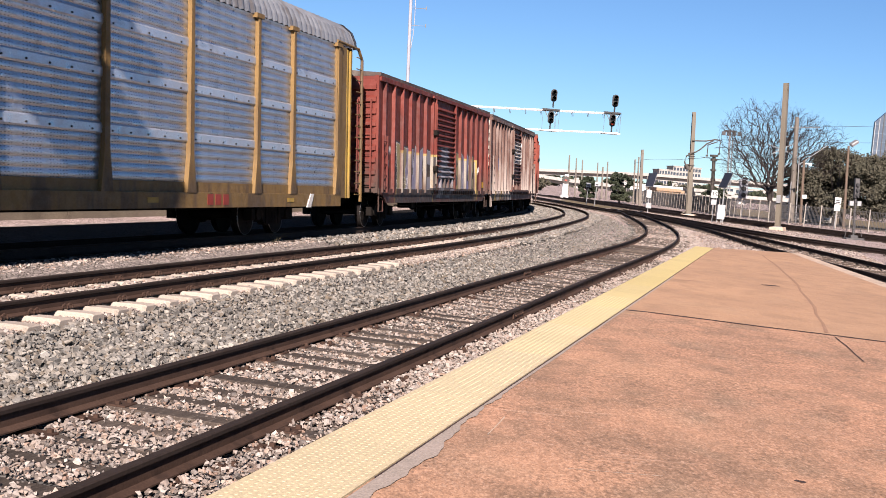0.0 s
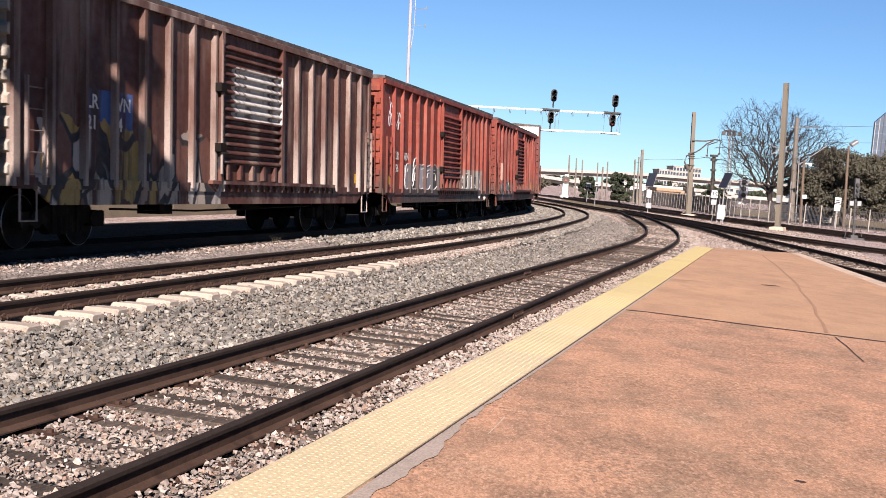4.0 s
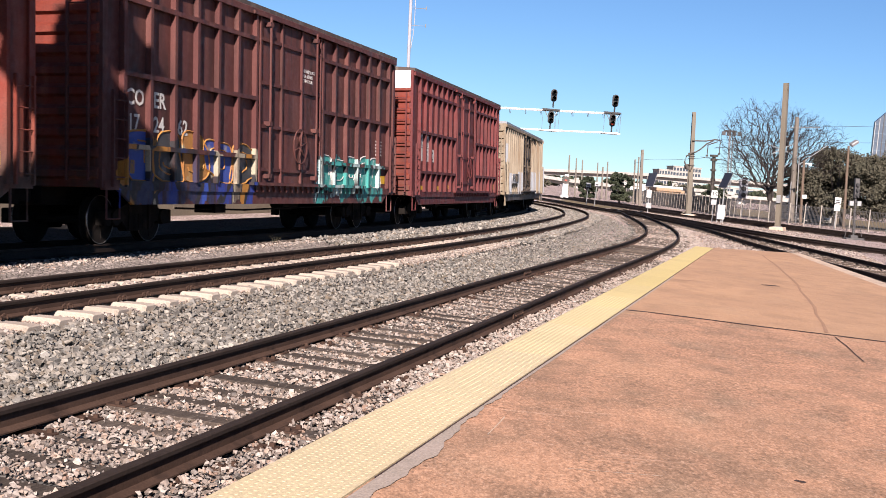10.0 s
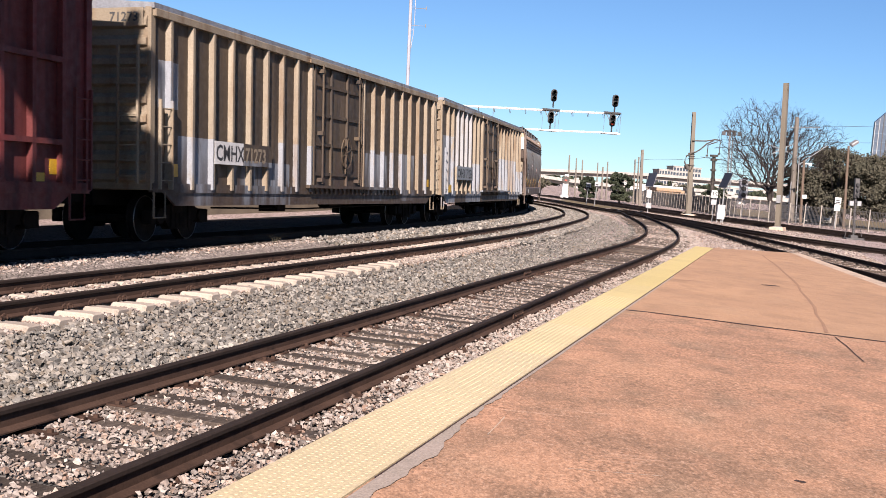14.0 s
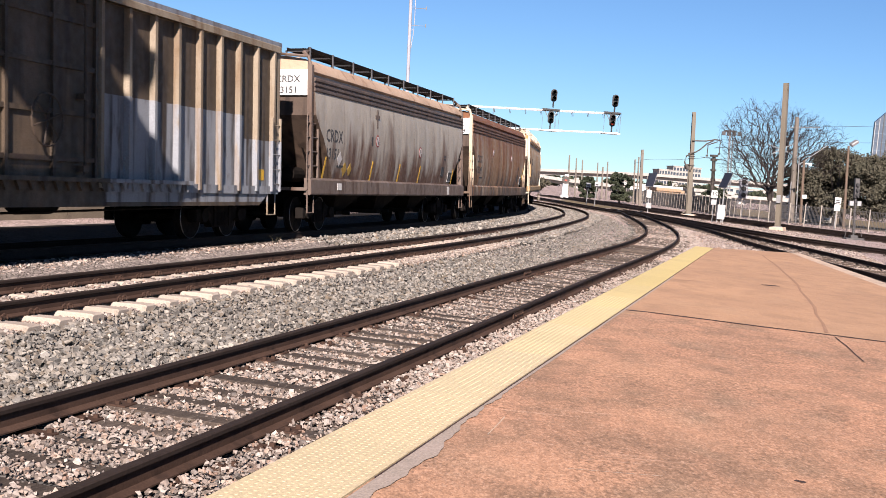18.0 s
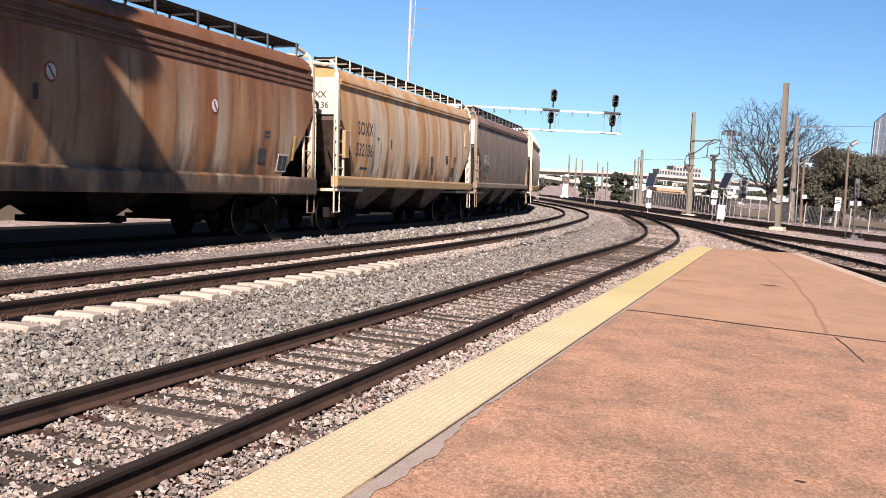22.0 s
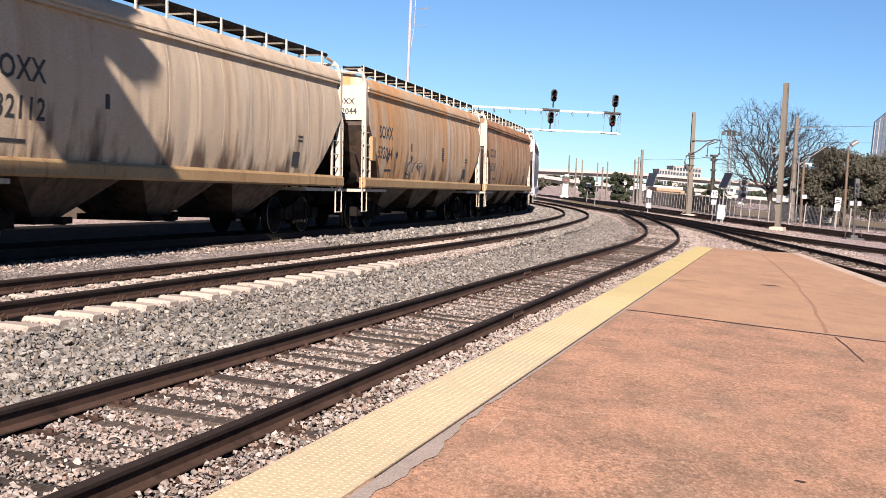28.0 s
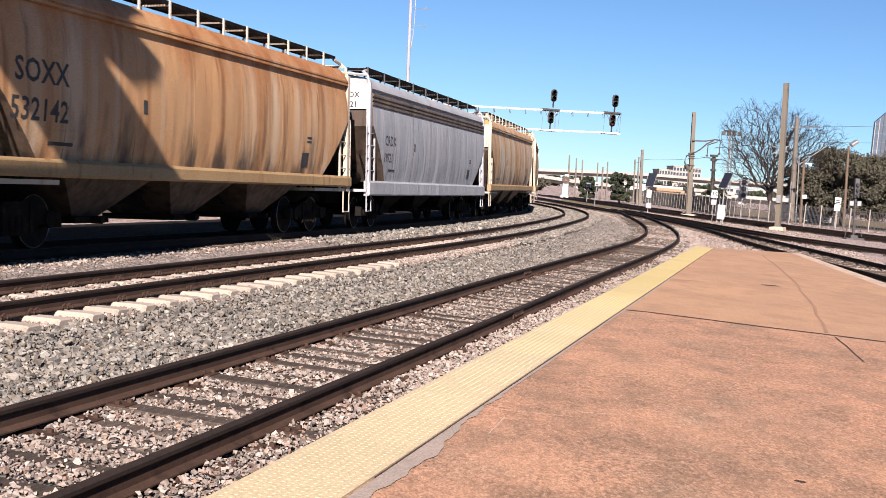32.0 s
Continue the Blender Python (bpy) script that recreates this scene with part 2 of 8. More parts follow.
def slab_material(name, a, b, worn, patchy):
    """Brown-stained concrete: broad soft patches, worn dark and pale grains, faint scuffs across."""
    ma = bpy.data.materials.new(name)
    ma.use_nodes = True
    N, L = ma.node_tree.nodes, ma.node_tree.links.new
    bs = N["Principled BSDF"]
    tc = N.new("ShaderNodeTexCoord").outputs["Object"]

    def nz(scale, detail=4.0, stretch=(1, 1, 1), lo=0.0, hi=1.0, most=1.0):
        mp = N.new("ShaderNodeMapping")
        mp.inputs["Scale"].default_value = stretch
        mp.inputs["Location"].default_value = (scale * 0.37, scale * 0.11, 0)
        L(tc, mp.inputs[0])
        n = N.new("ShaderNodeTexNoise")
        n.inputs["Scale"].default_value, n.inputs["Detail"].default_value = scale, detail
        L(mp.outputs[0], n.inputs["Vector"])
        r = N.new("ShaderNodeMapRange")
        r.inputs["From Min"].default_value, r.inputs["From Max"].default_value, r.inputs["To Max"].default_value = lo, hi, most
        L(n.outputs["Fac"], r.inputs["Value"])
        return r.outputs[0], n.outputs["Fac"]

    def mix(f, x, y):
        m = N.new("ShaderNodeMix")
        m.data_type = "RGBA"
        L(f, m.inputs["Factor"])
        if isinstance(x, tuple):
            m.inputs["A"].default_value = (*x, 1)
        else:
            L(x, m.inputs["A"])
        m.inputs["B"].default_value = (*y, 1)
        return m.outputs["Result"]

    def times(x, y):
        m = N.new("ShaderNodeMath")
        m.operation = "MULTIPLY"
        L(x, m.inputs[0])
        L(y, m.inputs[1])
        return m.outputs[0]

    col = mix(nz(0.33, 3.0, (1, 1, 1), 0.35, 0.65)[0], a, b)
    col = mix(nz(0.75, 6.0, (1.0, 0.7, 1), 0.42, 0.66, 0.62 * patchy)[0], col, (0.224, 0.132, 0.086))
    col = mix(nz(2.6, 10.0, (1.0, 0.6, 1), 0.45, 0.64, 0.75 * patchy)[0], col, (0.196, 0.124, 0.080))
    col = mix(nz(1.1, 5.0, (1.0, 0.7, 1), 0.55, 0.75, 0.45 * patchy)[0], col, (0.264, 0.205, 0.140))
    patch = nz(1.6, 6.0, (1.0, 0.6, 1), 0.30, 0.60)[0]
    dark, fine = nz(34.0, 9.0, (1.0, 0.55, 1), 0.45, 0.62, 0.55 * worn)
    col = mix(times(dark, patch), col, (0.112, 0.070, 0.046))
    col = mix(nz(44.0, 8.0, (1.0, 0.55, 1), 0.54, 0.70, 0.42 * worn)[0], col, (0.515, 0.333, 0.228))
    col = mix(nz(2.2, 4.0, (0.3, 9, 1), 0.64, 0.72, 0.55 * patchy)[0], col, (0.46, 0.298, 0.205))
    # grit: each small grain its own tone, stronger in the worn patches
    for scale, lo, hi in ((80.0, 1 - 0.24 * worn, 1 + 0.20 * worn), (27.0, 1 - 0.11 * worn, 1 + 0.10 * worn)):
        v = N.new("ShaderNodeTexVoronoi")
        v.inputs["Scale"].default_value = scale
        gm = N.new("ShaderNodeMapping")
        gm.inputs["Scale"].default_value = (1.1, 0.5, 1)
        L(tc, gm.inputs[0])
        L(gm.outputs[0], v.inputs["Vector"])
        sc = N.new("ShaderNodeSeparateColor")
        L(v.outputs["Color"], sc.inputs[0])
        r = N.new("ShaderNodeMapRange")
        r.inputs["To Min"].default_value, r.inputs["To Max"].default_value = lo, hi
        L(sc.outputs[0], r.inputs["Value"])
        h = N.new("ShaderNodeHueSaturation")
        L(r.outputs[0], h.inputs["Value"])
        L(col, h.inputs["Color"])
        col = h.outputs[0]
    L(col, bs.inputs["Base Color"])
    bs.inputs["Roughness"].default_value = 0.9
    bs.inputs["Specular IOR Level"].default_value = 0.15
    bp = N.new("ShaderNodeBump")
    bp.inputs["Strength"].default_value, bp.inputs["Distance"].default_value = 0.5, 0.004
    L(fine, bp.inputs["Height"])
    L(bp.outputs[0], bs.inputs["Normal"])
    return ma


M_platform = slab_material("stained_concrete", (0.392, 0.221, 0.135), (0.396, 0.214, 0.131), 0.95, 0.85)
M_platform_far = slab_material("tan_stained_concrete", (0.39, 0.232, 0.136), (0.35, 0.208, 0.124), 0.35, 0.4)
M_edge = material("pale_concrete", (0.46, 0.345, 0.255), (0.39, 0.295, 0.22), 2.0, 0.85, fine=60.0, bump=0.2, c=(0.24, 0.195, 0.155))
M_steel = material("galvanised_steel", (0.294, 0.294, 0.287), (0.231, 0.231, 0.231), 4.0, 0.5, 0.6, fine=80.0, bump=0.1)
M_white = material("white_paint", (0.52, 0.51, 0.49), (0.45, 0.44, 0.42), 3.0, 0.6, fine=60.0, bump=0.08, c=(0.32, 0.30, 0.28), spots=(0.6, 0.8))
M_black = material("black_paint", (0.011, 0.011, 0.012), (0.019, 0.018, 0.017), 3.0, 0.6, fine=60.0, bump=0.1)
M_tanpole = material("tan_paint", (0.118, 0.098, 0.070), (0.098, 0.082, 0.060), 1.0, 0.65, fine=40.0, bump=0.1, c=(0.08, 0.066, 0.05), spots=(0.6, 0.8), stretch=(3, 3, 0.3))
M_wall = material("beige_concrete", (0.217, 0.1823, 0.1345), (0.1823, 0.1519, 0.1172), 0.6, 0.9, fine=30.0, bump=0.2, c=(0.1302, 0.1085, 0.08246), spots=(0.55, 0.75))
M_bridge = material("bridge_concrete", (0.31, 0.29, 0.26), (0.26, 0.245, 0.225), 0.05, 0.9, fine=2.0, bump=0.1)
# near-black and matt: deep shade under the cars is in this colour
M_underframe = material("near_black_steel", (0.008, 0.0065, 0.006), (0.013, 0.011, 0.0095), 3.0, 0.85, fine=50.0, bump=0.2, c=(0.02, 0.015, 0.012), spec=0.03)
M_rim = material("polished_rim", (0.30, 0.29, 0.28), (0.22, 0.21, 0.20), 6.0, 0.35, 0.8, fine=60.0, bump=0.1)
# wheel colour lowered likewise, to hold the shade they stand in
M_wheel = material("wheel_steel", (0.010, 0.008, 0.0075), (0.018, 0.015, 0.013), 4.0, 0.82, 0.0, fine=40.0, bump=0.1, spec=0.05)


# ---- the plan: centre lines by start, heading and curvature every 15 m ----
class Line:
    def __init__(self, x, y, heading, curv, step=15.0, shift=0.0, length=None):
        n = (len(curv) - 1) * step if length is None else length
        s = np.arange(0, n + 0.01, 0.5)
        k = np.interp(s, np.arange(len(curv)) * step, curv)
        th = heading + np.concatenate([[0], np.cumsum((k[1:] + k[:-1]) / 2 * 0.5)])
        px = x + np.concatenate([[0], np.cumsum(np.sin(th[:-1]) * 0.5)])
        py = y + np.concatenate([[0], np.cumsum(np.cos(th[:-1]) * 0.5)])
        self.x, self.y, self.th = px + shift * np.cos(th), py - shift * np.sin(th), th
        self.s = np.concatenate([[0], np.cumsum(np.hypot(np.diff(self.x), np.diff(self.y)))])

    def at(self, s):
        """x, y, heading at s metres; straight on beyond both ends."""
        x, y, th = (float(np.interp(s, self.s, a)) for a in (self.x, self.y, self.th))
        over = s if s < 0 else max(0.0, s - float(self.s[-1]))
        return x + math.sin(th) * over, y + math.cos(th) * over, th

    def put(self, s, off=0.0, z=0.0, tilt=0.0):
        x, y, th = self.at(s)
        o, h = off * math.cos(tilt) - z * math.sin(tilt), z * math.cos(tilt) + off * math.sin(tilt)
        return Vector((x + o * math.cos(th), y - o * math.sin(th), h))

    def frame_at(self, s, z=0.0, tilt=0.0):
        """A pose: X along the line, -Y to the platform side, Z up and leaning into the curve."""
        x, y, th = self.at(s)
        m = Matrix(((math.sin(th), -math.cos(th), 0), (math.cos(th), math.sin(th), 0), (0, 0, 1))).to_4x4()
        return Matrix.Translation((x, y, z)) @ m @ Matrix.Rotation(-tilt, 4, "X")


CURVE_A = [0.0012, -0.001, 0.0014, -0.005, -0.0061, -0.0018, -0.0003, -0.0001]
CURVE_B = [-0.0033, 0.0025, -0.0024, -0.0031, -0.0011, -0.0085, -0.0102, -0.0105, -0.0105, -0.0105, -0.0105, -0.007, -0.003]
NEAR = Line(-4.5729, 0, 0.2735, CURVE_A)
MID = Line(-8.8259, 0, 0.2683, CURVE_B)
FAR = Line(-8.8259, 0, 0.2683, CURVE_B, shift=-4.0)
TILT_MID, Z_MID, TILT_FAR = 0.044, 0.087, 0.071

# ---- ground ----
g = Geo()
g.add([(-3000, -3000, -0.24), (3000, -3000, -0.24), (3000, 4000, -0.24), (-3000, 4000, -0.24)], [(0, 1, 2, 3)])
ground = tagged(part("ground", g, M_gravel, None), "pale gravelly ground of the rail yard", "ground", kind="structure")


def bed(name, line, s0, s1, half, top, foot, z, tilt, label, mat_, low=-0.34):
    """A raised ballast bed under a track."""
    g = Geo()
    rows = []
    for s in np.arange(s0, s1 + 0.1, 2.0):
        rows.append([line.put(s, o, h, tilt) + Vector((0, 0, z)) for o, h in ((-half - foot, low), (-half, top), (half, top), (half + foot, low))])
    g.loft(rows, closed=False)
    return tagged(part(name, g, mat_, None), label, "ballast", kind="structure")


bed("ballast_bed_1", NEAR, -30, 104, 1.5, -0.226, 0.5, 0, 0, "crushed stone bed under the near track", M_bedgrey)
bed("ballast_bed_2", MID, -30, 170, 1.27, -0.285, 1.45, Z_MID, TILT_MID, "crushed grey stone bed under the middle track", M_bedmix, -0.46)
bed("ballast_bed_3", FAR, -60, 170, 1.7, -0.225, 0.9, 0, TILT_FAR, "crushed grey stone bed under the train", M_bedmix)
# sheet coloured as the deep shade under the cars, out to its near edge
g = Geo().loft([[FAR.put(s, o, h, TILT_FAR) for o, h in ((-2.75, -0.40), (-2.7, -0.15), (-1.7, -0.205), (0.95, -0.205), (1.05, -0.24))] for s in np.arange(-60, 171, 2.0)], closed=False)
tagged(part("oily_ballast", g, M_beddark, None), "crushed stone under the train, coloured dark for shade", "ballast", kind="structure")

RAIL = [(-0.07, -0.172), (0.07, -0.172), (0.07, -0.160), (0.014, -0.138), (0.010, -0.045), (-0.010, -0.045), (-0.014, -0.138), (-0.07, -0.160)]
RAIL_TOP = [(-0.010, -0.046), (0.010, -0.046), (0.037, -0.036), (0.037, -0.008), (0.028, 0.0), (-0.028, 0.0), (-0.037, -0.008), (-0.037, -0.036)]


def rails(track, line, s0, s1, z=0.0, tilt=0.0, step=1.0, web=None):
    for side in (-0.7525, 0.7525):
        g, t = Geo(), Geo()
        for geo, prof in ((g, RAIL), (t, RAIL_TOP)):
            rows = [[line.put(s, side + u, w, tilt) + Vector((0, 0, z)) for u, w in prof] for s in np.arange(s0, s1 + 0.01, step)]
            geo.loft(rows, caps=True)
        r = part("rail", g, web or M_rail, track, "rust-brown steel rail")
        part("rail_head", t, M_railtop, r, "dark worn rail head")


def track_root(name, label):
    return thing(name, label, "railway track", kind="structure")


track_1 = track_root("track_1", "curving near track with rusty rails on old wooden ties")
rails(track_1, NEAR, -20, 103)
track_2 = track_root("track_2", "curving middle track with rusty rails on white concrete ties")
rails(track_2, MID, -20, 130, Z_MID, TILT_MID)
track_3 = track_root("track_3", "curving far track under the freight train")
# webs in the dark head steel, standing for the shade under the train
rails(track_3, FAR, -60, 150, 0, TILT_FAR, web=M_railtop)
g = Geo().box(-0.115, 0.115, -1.3, 1.3, -0.36, -0.178, c=0.008)
tie_mesh = g.mesh("tie", M_tie)
plate = Geo().box(-0.1, 0.1, -0.18, 0.18, -0.178, -0.164, c=0.004)
for x, y in ((-0.06, -0.09), (0.06, 0.09), (0.06, -0.13), (-0.06, 0.13)):
    plate.box(x - 0.018, x + 0.018, y - 0.022, y + 0.022, -0.165, -0.135, c=0.004)
plate_mesh = plate.mesh("tie_plate", M_rail)
rng = random.Random(4)
for i in range(170):
    s = -6 + i * 0.56
    if s > 86:
        break
    t = part("tie", tie_mesh, None, track_1)
    t.matrix_basis = NEAR.frame_at(s + rng.uniform(-0.055, 0.055), rng.uniform(-0.042, 0.0) + (0.03 if s > 40 else 0.0)) @ pose(0, rng.uniform(-0.08, 0.08), 0, 0, 0, rng.uniform(-2.6, 2.6))
    if s < 40:
        for y in (-0.7525, 0.7525):
            q = part("tie_plate", plate_mesh, None, t)
            q.matrix_basis = pose(0, y, 0)
# joint bars bolted to the near rails
bar = Geo().prism([(-0.034, -0.135), (-0.014, -0.14), (-0.012, -0.05), (-0.032, -0.046)], "x", -0.34, 0.34).prism([(0.034, -0.135), (0.014, -0.14), (0.012, -0.05), (0.032, -0.046)], "x", -0.34, 0.34)
for k in (-0.24, -0.08, 0.08, 0.24):
    bar.disc((k, 0, -0.09), "y", 0.016, 0.06, 6)
bar_mesh = bar.mesh("joint_bar", M_rail)
for s, off in ((26.4, -0.7525), (18.5, 0.7525)):
    part("joint_bar", bar_mesh, None, track_1, "bolted rail joint bar").matrix_basis = NEAR.frame_at(s) @ pose(0, -off, 0)
# concrete ties: raised rail seats, lower in the middle
g = Geo()
rows = []
for y, z in [(-1.295, -0.20), (-1.27, -0.183), (-1.05, -0.176), (-0.5, -0.176), (-0.32, -0.215), (0.32, -0.215), (0.5, -0.176), (1.05, -0.176), (1.27, -0.183), (1.295, -0.20)]:
    rows.append([(-0.14, y, -0.40), (-0.125, y, z - 0.02), (-0.1, y, z), (0.1, y, z), (0.125, y, z - 0.02), (0.14, y, -0.40)])
g.loft(rows, caps=True)
ctie_mesh = g.mesh("tie", M_conc_tie)
g = Geo()
for sx in (-0.055, 0.055):
    for sy in (-1, 1):
        g.tube([(sx + 0.036 * math.cos(q), sy * (0.145 - 0.008 * q), -0.135 + 0.034 * math.sin(q)) for q in np.linspace(-0.6, 5.2, 9)], 0.012, 5)
clip_mesh = g.mesh("rail_clip", M_rail)
for i in range(205):
    s = -4.05 + i * 0.61
    if s > 118:
        break
    t = part("tie", ctie_mesh, None, track_2)
    t.matrix_basis = MID.frame_at(s + rng.uniform(-0.02, 0.02), Z_MID + rng.uniform(-0.006, 0.004) - (0.035 if s > 40 else 0.0), TILT_MID) @ pose(0, rng.uniform(-0.02, 0.02), 0, 0, 0, rng.uniform(-0.8, 0.8))
    if s < 45:
        for y in (-0.7525, 0.7525):
            part("rail_clip", clip_mesh, None, t).matrix_basis = pose(0, y, 0)
for i in range(70):
    part("tie", tie_mesh, None, track_3).matrix_basis = FAR.frame_at(2 + i * 0.56, 0, TILT_FAR)

# ---- platform ----
PL_X, PL_H, PL_Z = -2.796, 0.278, 0.17


def edge(s, off=0.0, z=PL_Z):
    """A point on the platform: s along its track edge, off away from the track."""
    return Vector((PL_X + s * math.sin(PL_H) + off * math.cos(PL_H), s * math.cos(PL_H) - off * math.sin(PL_H), z))


EDGE_LEN = 41.8
top = [edge(-40, 0.61), edge(EDGE_LEN, 0.61), Vector((12.39, 41.7, PL_Z)), Vector((11.16, 33.0, PL_Z)), Vector((10.36, 27.1, PL_Z)), Vector((8.1, 10.0, PL_Z)), Vector((6.0, -40, PL_Z))]
platform = thing("platform", "low station platform of brown-stained concrete with a yellow edge", "platform", kind="structure")
# two pours that meet at the joint
JOINT = [Vector((2.35, 17.1, PL_Z)), Vector((3.1, 17.0, PL_Z)), Vector((3.86, 16.71, PL_Z)), Vector((4.6, 16.39, PL_Z)), Vector((5.32, 16.16, PL_Z)), Vector((6.14, 15.84, PL_Z)), Vector((8.85, 15.05, PL_Z))]
JOINT[0] = edge(17.12, 0.61)
for ring, mat_, lab in (([edge(-40, 0.61)] + JOINT + top[5:], M_platform, "worn reddish-brown stained concrete slab"), (JOINT[::-1] + top[1:5], M_platform_far, "tan-brown stained concrete slab")):
    g = Geo()
    n = len(ring)
    lift_ = 0.0 if mat_ is M_platform else 0.004
    g.add([(*v.xy, PL_Z + lift_) for v in ring] + [(*v.xy, -0.5) for v in ring], [tuple(range(n))] + [(i, n + i, n + (i + 1) % n, (i + 1) % n) for i in range(n)])
    part("slab", g, mat_, platform, lab)
g = Geo()
a, b, c2, d = edge(-40, 0), edge(EDGE_LEN, 0), edge(EDGE_LEN, 0.606), edge(-40, 0.606)
g.add([(*v.xy, z) for z in (PL_Z - 0.012, -0.5) for v in (a, b, c2, d)], [(3, 2, 1, 0), (0, 1, 5, 4), (1, 2, 6, 5), (3, 0, 4, 7)])
part("edge_beam", g, M_edge, platform, "pale concrete platform edge")
# pale kerb along the other side
g = Geo()
kerb = [Vector((12.39, 41.9, 0)), Vector((11.16, 33.0, 0)), Vector((10.36, 27.1, 0)), Vector((8.1, 10.0, 0)), Vector((6.0, -40, 0))]
for p, q in zip(kerb, kerb[1:]):
    nrm = Vector(((q - p).y, -(q - p).x, 0)).normalized() * -0.42
    g.add([(*p.xy, PL_Z + 0.004), (*q.xy, PL_Z + 0.004), (*(q + nrm).xy, PL_Z + 0.004), (*(p + nrm).xy, PL_Z + 0.004), (*p.xy, -0.4), (*q.xy, -0.4), (*(q + nrm).xy, -0.4), (*(p + nrm).xy, -0.4)], [(0, 1, 2, 3), (4, 5, 1, 0), (5, 6, 2, 1), (6, 7, 3, 2), (7, 4, 0, 3)])
part("kerb", g, M_edge, platform, "pale concrete kerb")

# saw-cut joint, crack, worn edge patches and scratches
M_joint = material("joint_filler", (0.051, 0.034, 0.031), (0.068, 0.044, 0.037), 3.0, 0.9, fine=60.0, bump=0.2)
M_seam = material("worn_seam", (0.285, 0.165, 0.105), (0.25, 0.148, 0.096), 3.0, 0.9, fine=60.0, bump=0.2)
M_patch = material("grey_mortar", (0.313, 0.252, 0.211), (0.272, 0.224, 0.184), 3.0, 0.9, fine=60.0, bump=0.3)


def strip(name, pts, wide, mat_, label, wob=0.0, seed=1, lift=0.003):
    """A narrow flat strip along plan points on the platform."""
    r = random.Random(seed)
    P = [Vector((x, y, 0)) for x, y in pts]
    fine = [a.lerp(b, k / 12) for a, b in zip(P, P[1:]) for k in range(12)] + [P[-1]]
    rows = []
    knots = np.arange(0, len(fine) + 5, 4)
    sway = np.interp(np.arange(len(fine)), knots, [r.uniform(-wob, wob) for _ in knots])
    swell = np.interp(np.arange(len(fine)), knots, [r.uniform(0.75, 1.2) for _ in knots])
    for i, p in enumerate(fine):
        d = (fine[min(i + 1, len(fine) - 1)] - fine[max(i - 1, 0)]).normalized()
        n_ = Vector((d.y, -d.x, 0))
        q = p + n_ * sway[i]
        k = wide / 2 * swell[i]
        rows.append([(*(q - n_ * k).xy, PL_Z + lift), (*(q + n_ * k).xy, PL_Z + lift)])
    return part(name, Geo().loft(rows, closed=False), mat_, platform, label)


# the joint is drawn wider, with the shade of the slab's step in it
strip("joint", [(2.5, 17.05), (3.1, 17.0), (3.86, 16.71), (4.6, 16.39), (5.32, 16.16), (6.14, 15.84), (8.6, 15.1)], 0.11, M_joint, "dark joint across the slab", 0.0, 1, 0.0055)
strip("crack", [(5.47, 15.92), (5.22, 14.6), (5.03, 13.58)], 0.02, M_joint, "dark crack", 0.008, 2, 0.005)
strip("crack", [(10.35, 37.93), (9.09, 31.39), (7.77, 25.44), (6.51, 20.2), (5.5, 16.33)], 0.055, M_seam, "worn seam in the slab", 0.03, 3, 0.0065)
strip("joint", [(6.78, 24.54), (7.13, 24.6)], 0.2, M_joint, "short dark slot", 0.0, 4, 0.0065)
strip("joint", [(4.79, 23.79), (5.26, 23.99)], 0.12, M_seam, "short dark slot", 0.0, 5, 0.0065)
strip("joint", [(2.39, 7.42), (2.45, 7.38)], 0.05, M_joint, "small dark stain", 0.0, 6)
strip("joint", [(edge(7.0, 0.622)).xy, (edge(EDGE_LEN, 0.622)).xy], 0.011, M_joint, "dark gap beside the tactile strip", 0.003, 6, 0.0095)
strip("border", [(edge(9.8, 0.645)).xy, (edge(14, 0.645)).xy, (edge(18, 0.645)).xy, (edge(26, 0.645)).xy], 0.03, M_patch, "grey mortar border", 0.004, 7, 0.006)
# worn mortar wedge beside the tactile strip
def mortar(s):
    """Width of the mortar beside the strip."""
    return float(np.interp(s, [3.0, 5.0, 6.7, 7.2, 7.85, 8.2, 8.5, 8.9, 9.6, 10.3, 10.5], [0.09, 0.09, 0.10, 0.115, 0.13, 0.09, 0.06, 0.04, 0.027, 0.035, 0.0])) + 0.012 * math.sin(s * 9.1) + 0.007 * math.sin(s * 23)


part("mortar_patch", Geo().loft([[(*edge(s, 0.63).xy, PL_Z + 0.0075), (*edge(s, 0.635 + max(0.004, mortar(s))).xy, PL_Z + 0.0075)] for s in np.arange(3.0, 10.5, 0.04)], closed=False), M_patch, platform, "worn grey mortar patch")
for a_, b_ in (((0.42, 7.96), (0.57, 8.62)), ((3.25, 8.56), (3.6, 8.66)), ((0.9, 7.2), (1.5, 7.22))):
    strip("scratch", [a_, b_], 0.01, M_edge, "pale scratch", 0.004, 11)

# tactile panels with rows of domes
PANEL = 0.915


